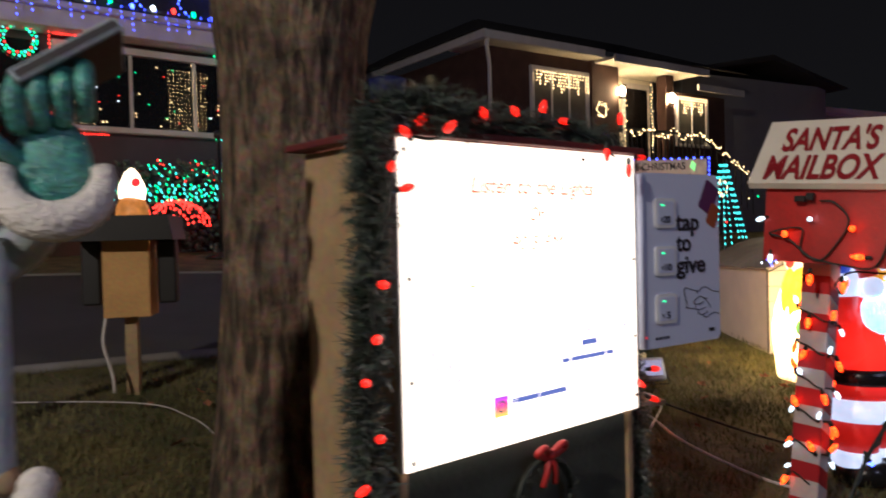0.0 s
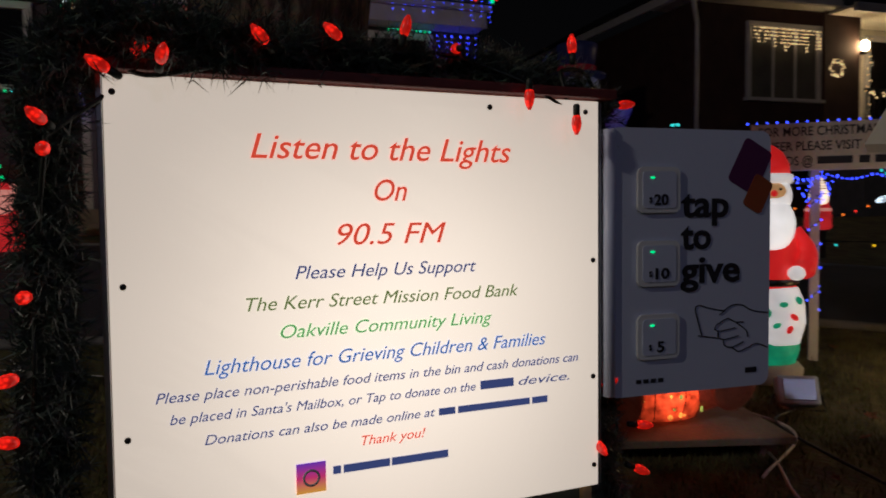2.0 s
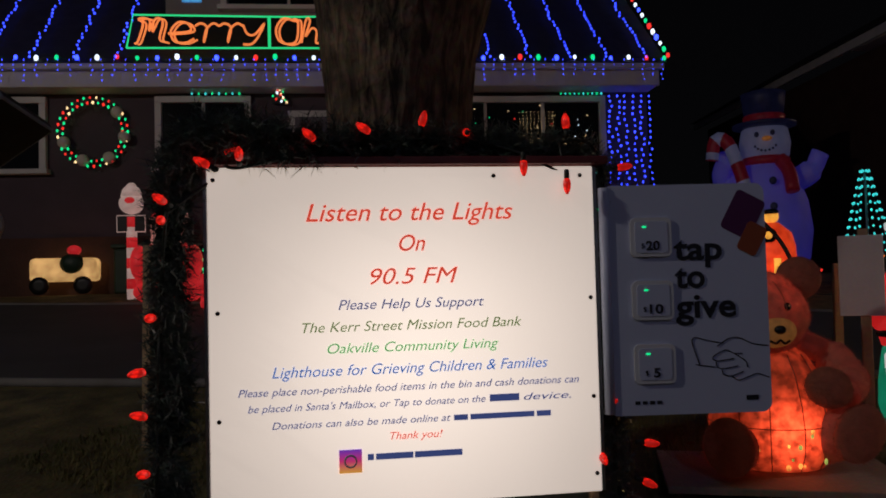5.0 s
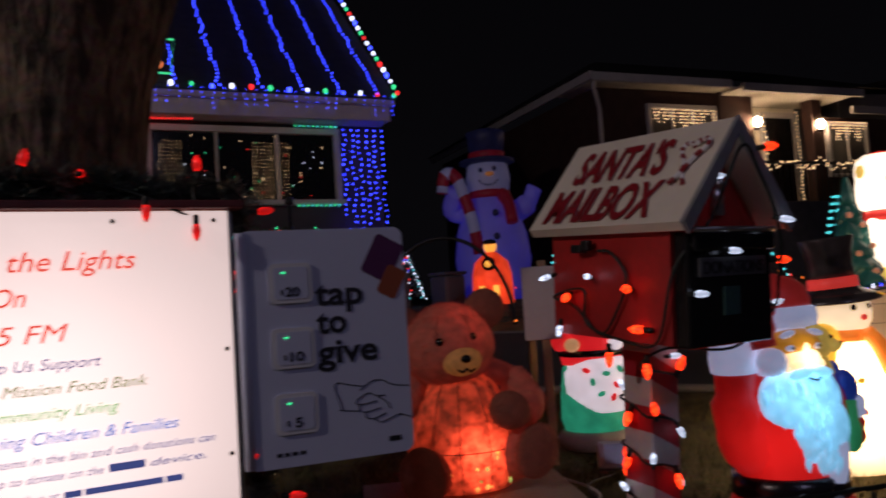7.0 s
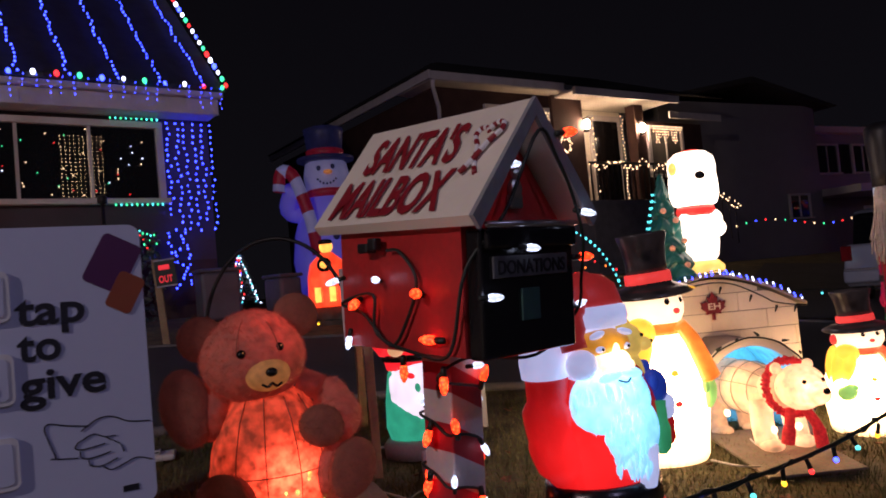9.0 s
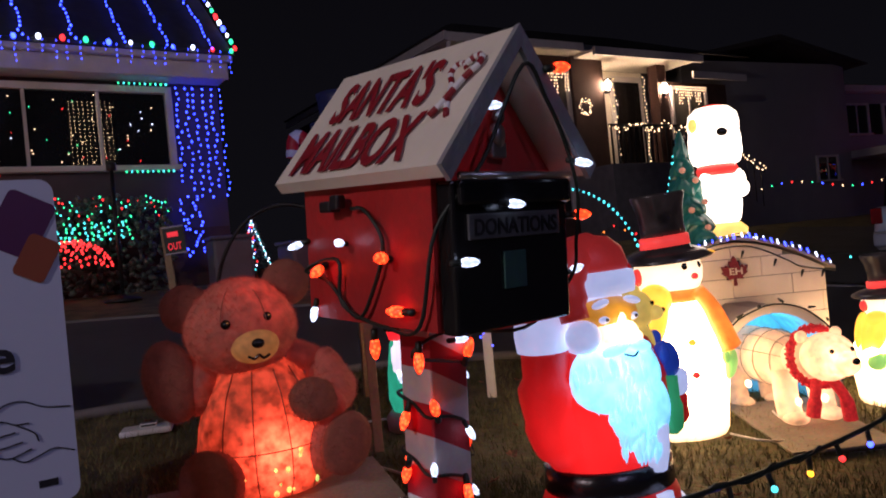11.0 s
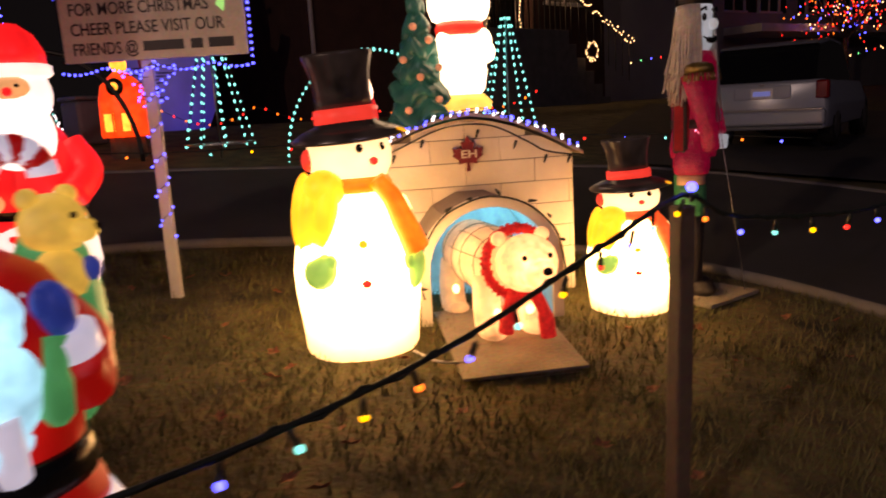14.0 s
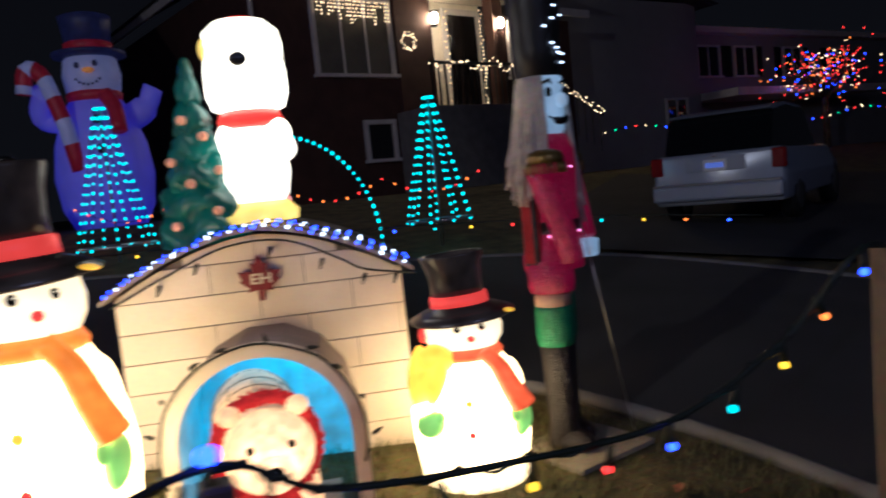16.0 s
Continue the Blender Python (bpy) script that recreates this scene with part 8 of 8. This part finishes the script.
ft = [[Vector((16.8 + r2.gauss(0, 0.75), 26 + r2.gauss(0, 0.6), 3.2 + r2.gauss(0, 0.42))) for k in range(14)] for j in range(20)]
led_string("far_tree_lights", Matrix(), ft, ("red", "orange", "red", "warm", "red", "blue"), "crown of small red and coloured lamps on a far tree", size=0.021, wire=0.0)
tk = Shape().tube([(16.8, 26, 0.2), (16.8, 26, 2.6)], [0.12, 0.08], BARK, 10)
for k in range(26):
    a = r2.uniform(0, 6.28)
    tk.tube([(16.8, 26, 2.2 + 0.02 * k), (16.8 + 0.6 * math.cos(a), 26 + 0.6 * math.sin(a), 2.9 + r2.uniform(0, 0.5)), (16.8 + 1.2 * math.cos(a), 26 + 1.1 * math.sin(a), 3.2 + r2.uniform(-0.3, 0.9))], [0.04, 0.025, 0.008], BARK, 6)
tagged(tk.obj("tree"), "bare far garden tree hung with lamps", "tree")
run = [Vector((8.5 + 0.3 * k, 22 + 0.08 * k, 1.75 + 0.12 * math.sin(k * 0.5))) for k in range(34)]
led_string("fence_lights", Matrix(), [run], ("warm", "green", "blue", "red"), "faint coloured lamps along a far fence", size=0.02, wire=0.004)
run = [Vector((-0.6 + 0.14 * k, 11.2, 1.02 - 0.2 * math.sin(math.pi * ((k * 0.12) % 1)))) for k in range(34)]
led_string("fence_lights", Matrix(), [run], ("orange", "red"), "orange lamps hanging along a low garden rail", size=0.012, wire=0.004)

# ---- clutter on the grass ----
fl = Shape().box((-0.09, -0.02, 0.02), (0.09, 0.05, 0.15), PALE, 0.012).box((-0.07, -0.03, 0.035), (0.07, -0.021, 0.135), CHROME, 0.004).tube([(-0.1, 0.01, 0.07), (-0.12, 0.03, 0.0), (0.12, 0.03, 0.0), (0.1, 0.01, 0.07)], 0.008, BLACK, 6)
tagged(fl.obj("flood_lamp", None, pose(1.12, 4.22, rise(1.12, 4.22) + 0.008, -25, 0, 10)), "small white flood lamp lying on the grass", "lamp")
tb = Shape().box((-0.12, -0.07, 0), (0.12, 0.07, 0.03), PALE, 0.01).box((-0.03, -0.03, 0.03), (0.05, 0.03, 0.05), BLACK, 0.006)
tagged(tb.obj("socket_box", None, pose(-0.39, 4.6, rise(-0.39, 4.6) + 0.005, 0, 0, 20)), "pale flat outdoor socket box on the grass", "socket box")
for pts, r, mt, label in (([(0.6, 4.25), (0.8, 4.0), (0.95, 3.6), (1.0, 3.2), (1.2, 2.9), (1.35, 2.7)], 0.006, WHITETRIM, "thin white cable lying across the grass"), ([(1.1, 4.2), (1.0, 3.9), (1.3, 3.5), (1.5, 3.2)], 0.006, BLACK, "black cable lying on the grass"),
                          ([(0.98, 4.75), (0.7, 4.6), (0.75, 4.2), (1.05, 3.85), (0.9, 3.4)], 0.006, WHITETRIM, "thin white cable looping over the lawn"), ([(2.35, 4.45), (2.45, 4.3), (2.6, 4.4), (2.62, 4.7)], 0.005, WHITETRIM, "white cord from snowman to kennel"),
                          ([(-2.9, 3.2), (-1.6, 3.4), (-1.2, 3.3), (-0.9, 2.9)], 0.0025, WHITETRIM, "pale cable lying beside the tree")):
    c = Shape().tube(smooth_path([(x, y, rise(x, y) + 0.016 + 0.02 * (i % 2)) for i, (x, y) in enumerate(pts)], 8), r, mt, 6)
    tagged(c.obj("cable"), label, "cable")
DEAD = mat("dead_leaf", (0.3, 0.12, 0.06), 0.8, vary=0.5, scale=30, bump=0.2, per_object=0.35)
leafm = bpy.data.meshes.new("dead_leaf")
lv = [(0, -0.03, 0), (0.012, -0.012, 0.006), (0.026, -0.006, 0.01), (0.016, 0.01, 0.004), (0.008, 0.032, 0.012), (0, 0.02, 0.0), (-0.01, 0.03, 0.01), (-0.015, 0.01, 0.004), (-0.026, -0.004, 0.012), (-0.012, -0.012, 0.005), (0, 0, -0.002)]
leafm.from_pydata(lv, [], [(i, (i + 1) % 10, 10) for i in range(10)])
leafm.materials.append(DEAD)
r3 = random.Random(9)
for k in range(110):
    x, y = r3.uniform(-1.8, 4.3), r3.uniform(2.6, 5.6)
    if y > 5.5 - max(0, -x) * 0.6 - max(0, x - 3.2) * 0.8:
        continue
    sc = r3.uniform(0.6, 1.15)
    ob = new("fallen_leaf", leafm)
    ob.matrix_basis = pose(x, y, rise(x, y) + 0.022, r3.uniform(-25, 25), r3.uniform(-25, 25), r3.uniform(0, 360)) @ Matrix.Scale(sc, 4)
    tagged(ob, "curled brown dead leaf lying on the grass", "leaf", "fallen leaves")
wbm = pose(0.8, 4.3, 0, 0, 0, 14)
wbo = empty("stake_board", wbm, "white board fixed to a pale wooden stake", "board")
Shape().box((-0.09, -0.014, 0.66), (0.09, -0.001, 1.02), WHITETRIM, 0.003).obj("board", wbo)
Shape().box((-0.005, 0.0, rise(0.8, 4.3) - 0.05), (0.035, 0.03, 1.05), PINE, 0.003).obj("stake", wbo)
# stakes and boards near the drive
for x, y, top, label in ((-2.1, 2.68, 1.07, "thin pale wooden garden stake"), (0.6, 5.2, 0.9, "short pale wooden stake beside the drive")):
    post(x, y, top, 0.045, PINE, label)


# wagon lamp and storage bins by the house
def wagon():
    amber = glow("lit_amber_wagon", (1.0, 0.55, 0.18), 0.9, base=(0.6, 0.4, 0.2), vary=0.4, scale=6)
    s = Shape().box((-0.45, -0.15, 0.18), (0.4, 0.15, 0.5), amber, 0.06).ball((0.1, -0.12, 0.42), (0.16, 0.1, 0.14), DARKGREEN).ball((0.12, -0.1, 0.6), (0.09, 0.08, 0.07), RED_FAR)
    for x in (-0.3, 0.25):
        s.lathe([(0.05, -0.02), (0.12, -0.02), (0.12, 0.02), (0.05, 0.02)], BLACK, (x, -0.17, 0.13), (90, 0, 0), n=18)
    tagged(s.obj("wagon_lamp", None, pose(-8.75, 6.0, rise(-8.75, 6.0) + 0.005, 0, 0, 42)), "amber glowing moulded wagon with dark wheels", "lawn figure")


DARKGREEN = mat("dark_green_plastic", (0.015, 0.05, 0.025), 0.5, vary=0.3)
wagon()
for k, (x, y, c) in enumerate(((-8.2, 6.75, DARKGREEN), (-7.7, 7.1, BLACK))):
    b = Shape().box((-0.3, -0.25, 0.0), (0.3, 0.25, 0.62), c, 0.03).box((-0.33, -0.28, 0.621), (0.33, 0.28, 0.68), c, 0.02)
    tagged(b.obj("storage_bin", None, pose(x, y, rise(x, y), 0, 0, 40)), "dark plastic storage bin against the house wall", "bin", "storage bins")


# dark pole stand, small sign on a stake and grey bins before the house
def pole_stand(x, y, top):
    z = rise(x, y)
    ps = Shape().tube([(0, 0, 0.0), (0, 0, top - z)], 0.022, BLACK, 10).lathe([(0.2, 0.0), (0.21, 0.02), (0.08, 0.06), (0.03, 0.09)], BLACK, n=20).lathe([(0.03, -0.04), (0.055, -0.03), (0.055, 0.05), (0.03, 0.06)], BLACK, (0, 0, top - z), n=14)
    tagged(ps.obj("pole_stand", None, pose(x, y, z)), "thin black metal pole on a round foot", "pole")


pole_stand(-3.01, 9.3, 2.23)
so = empty("stake_sign", pose(-1.99, 8.35, 1.13, 0, -4, 8), "small dark sign with red letters on a wooden stake", "sign")
Shape().box((0.0, -0.02, 0.0), (0.21, -0.002, 0.27), DARKBOX, 0.004).obj("board", so)
Shape().box((-0.03, 0.0, rise(-1.99, 8.35) - 1.13 - 0.05), (0.04, 0.03, 0.29), PINE, 0.003).obj("stake", so)
RIM = mat("pale_sign_rim", (0.5, 0.46, 0.5), 0.6, vary=0.2)
for z in (0.0, 0.27):
    Shape().box((0.0, -0.026, z - 0.008), (0.21, -0.0205, z + 0.008), RIM).obj("rim", so)
lettering("lettering", "OUT", 0.1, RED_FAR, so, pose(0.10, -0.0215, 0.04), width=0.14, fat=0.002)
Shape().box((0.04, -0.0225, 0.17), (0.15, -0.0205, 0.22), RED_FAR).obj("lettered_bar", so)
BINGREY = mat("grey_bin_plastic", (0.13, 0.13, 0.17), 0.5, vary=0.2, scale=5)
for x, y, w, h, turn in ((-2.1, 10.35, 0.5, 0.62, 35), (-1.35, 10.75, 0.34, 0.5, 50)):
    pb = Shape().box((-w / 2, -0.2, 0.0), (w / 2, 0.2, h), BINGREY, 0.04).box((-w / 2 - 0.02, -0.22, h + 0.001), (w / 2 + 0.02, 0.22, h + 0.05), BINGREY, 0.02)
    tagged(pb.obj("storage_bin", None, pose(x, y, rise(x, y) - 0.01, 0, 0, turn)), "grey plastic storage bin on the grass by the house", "bin", "storage bins")
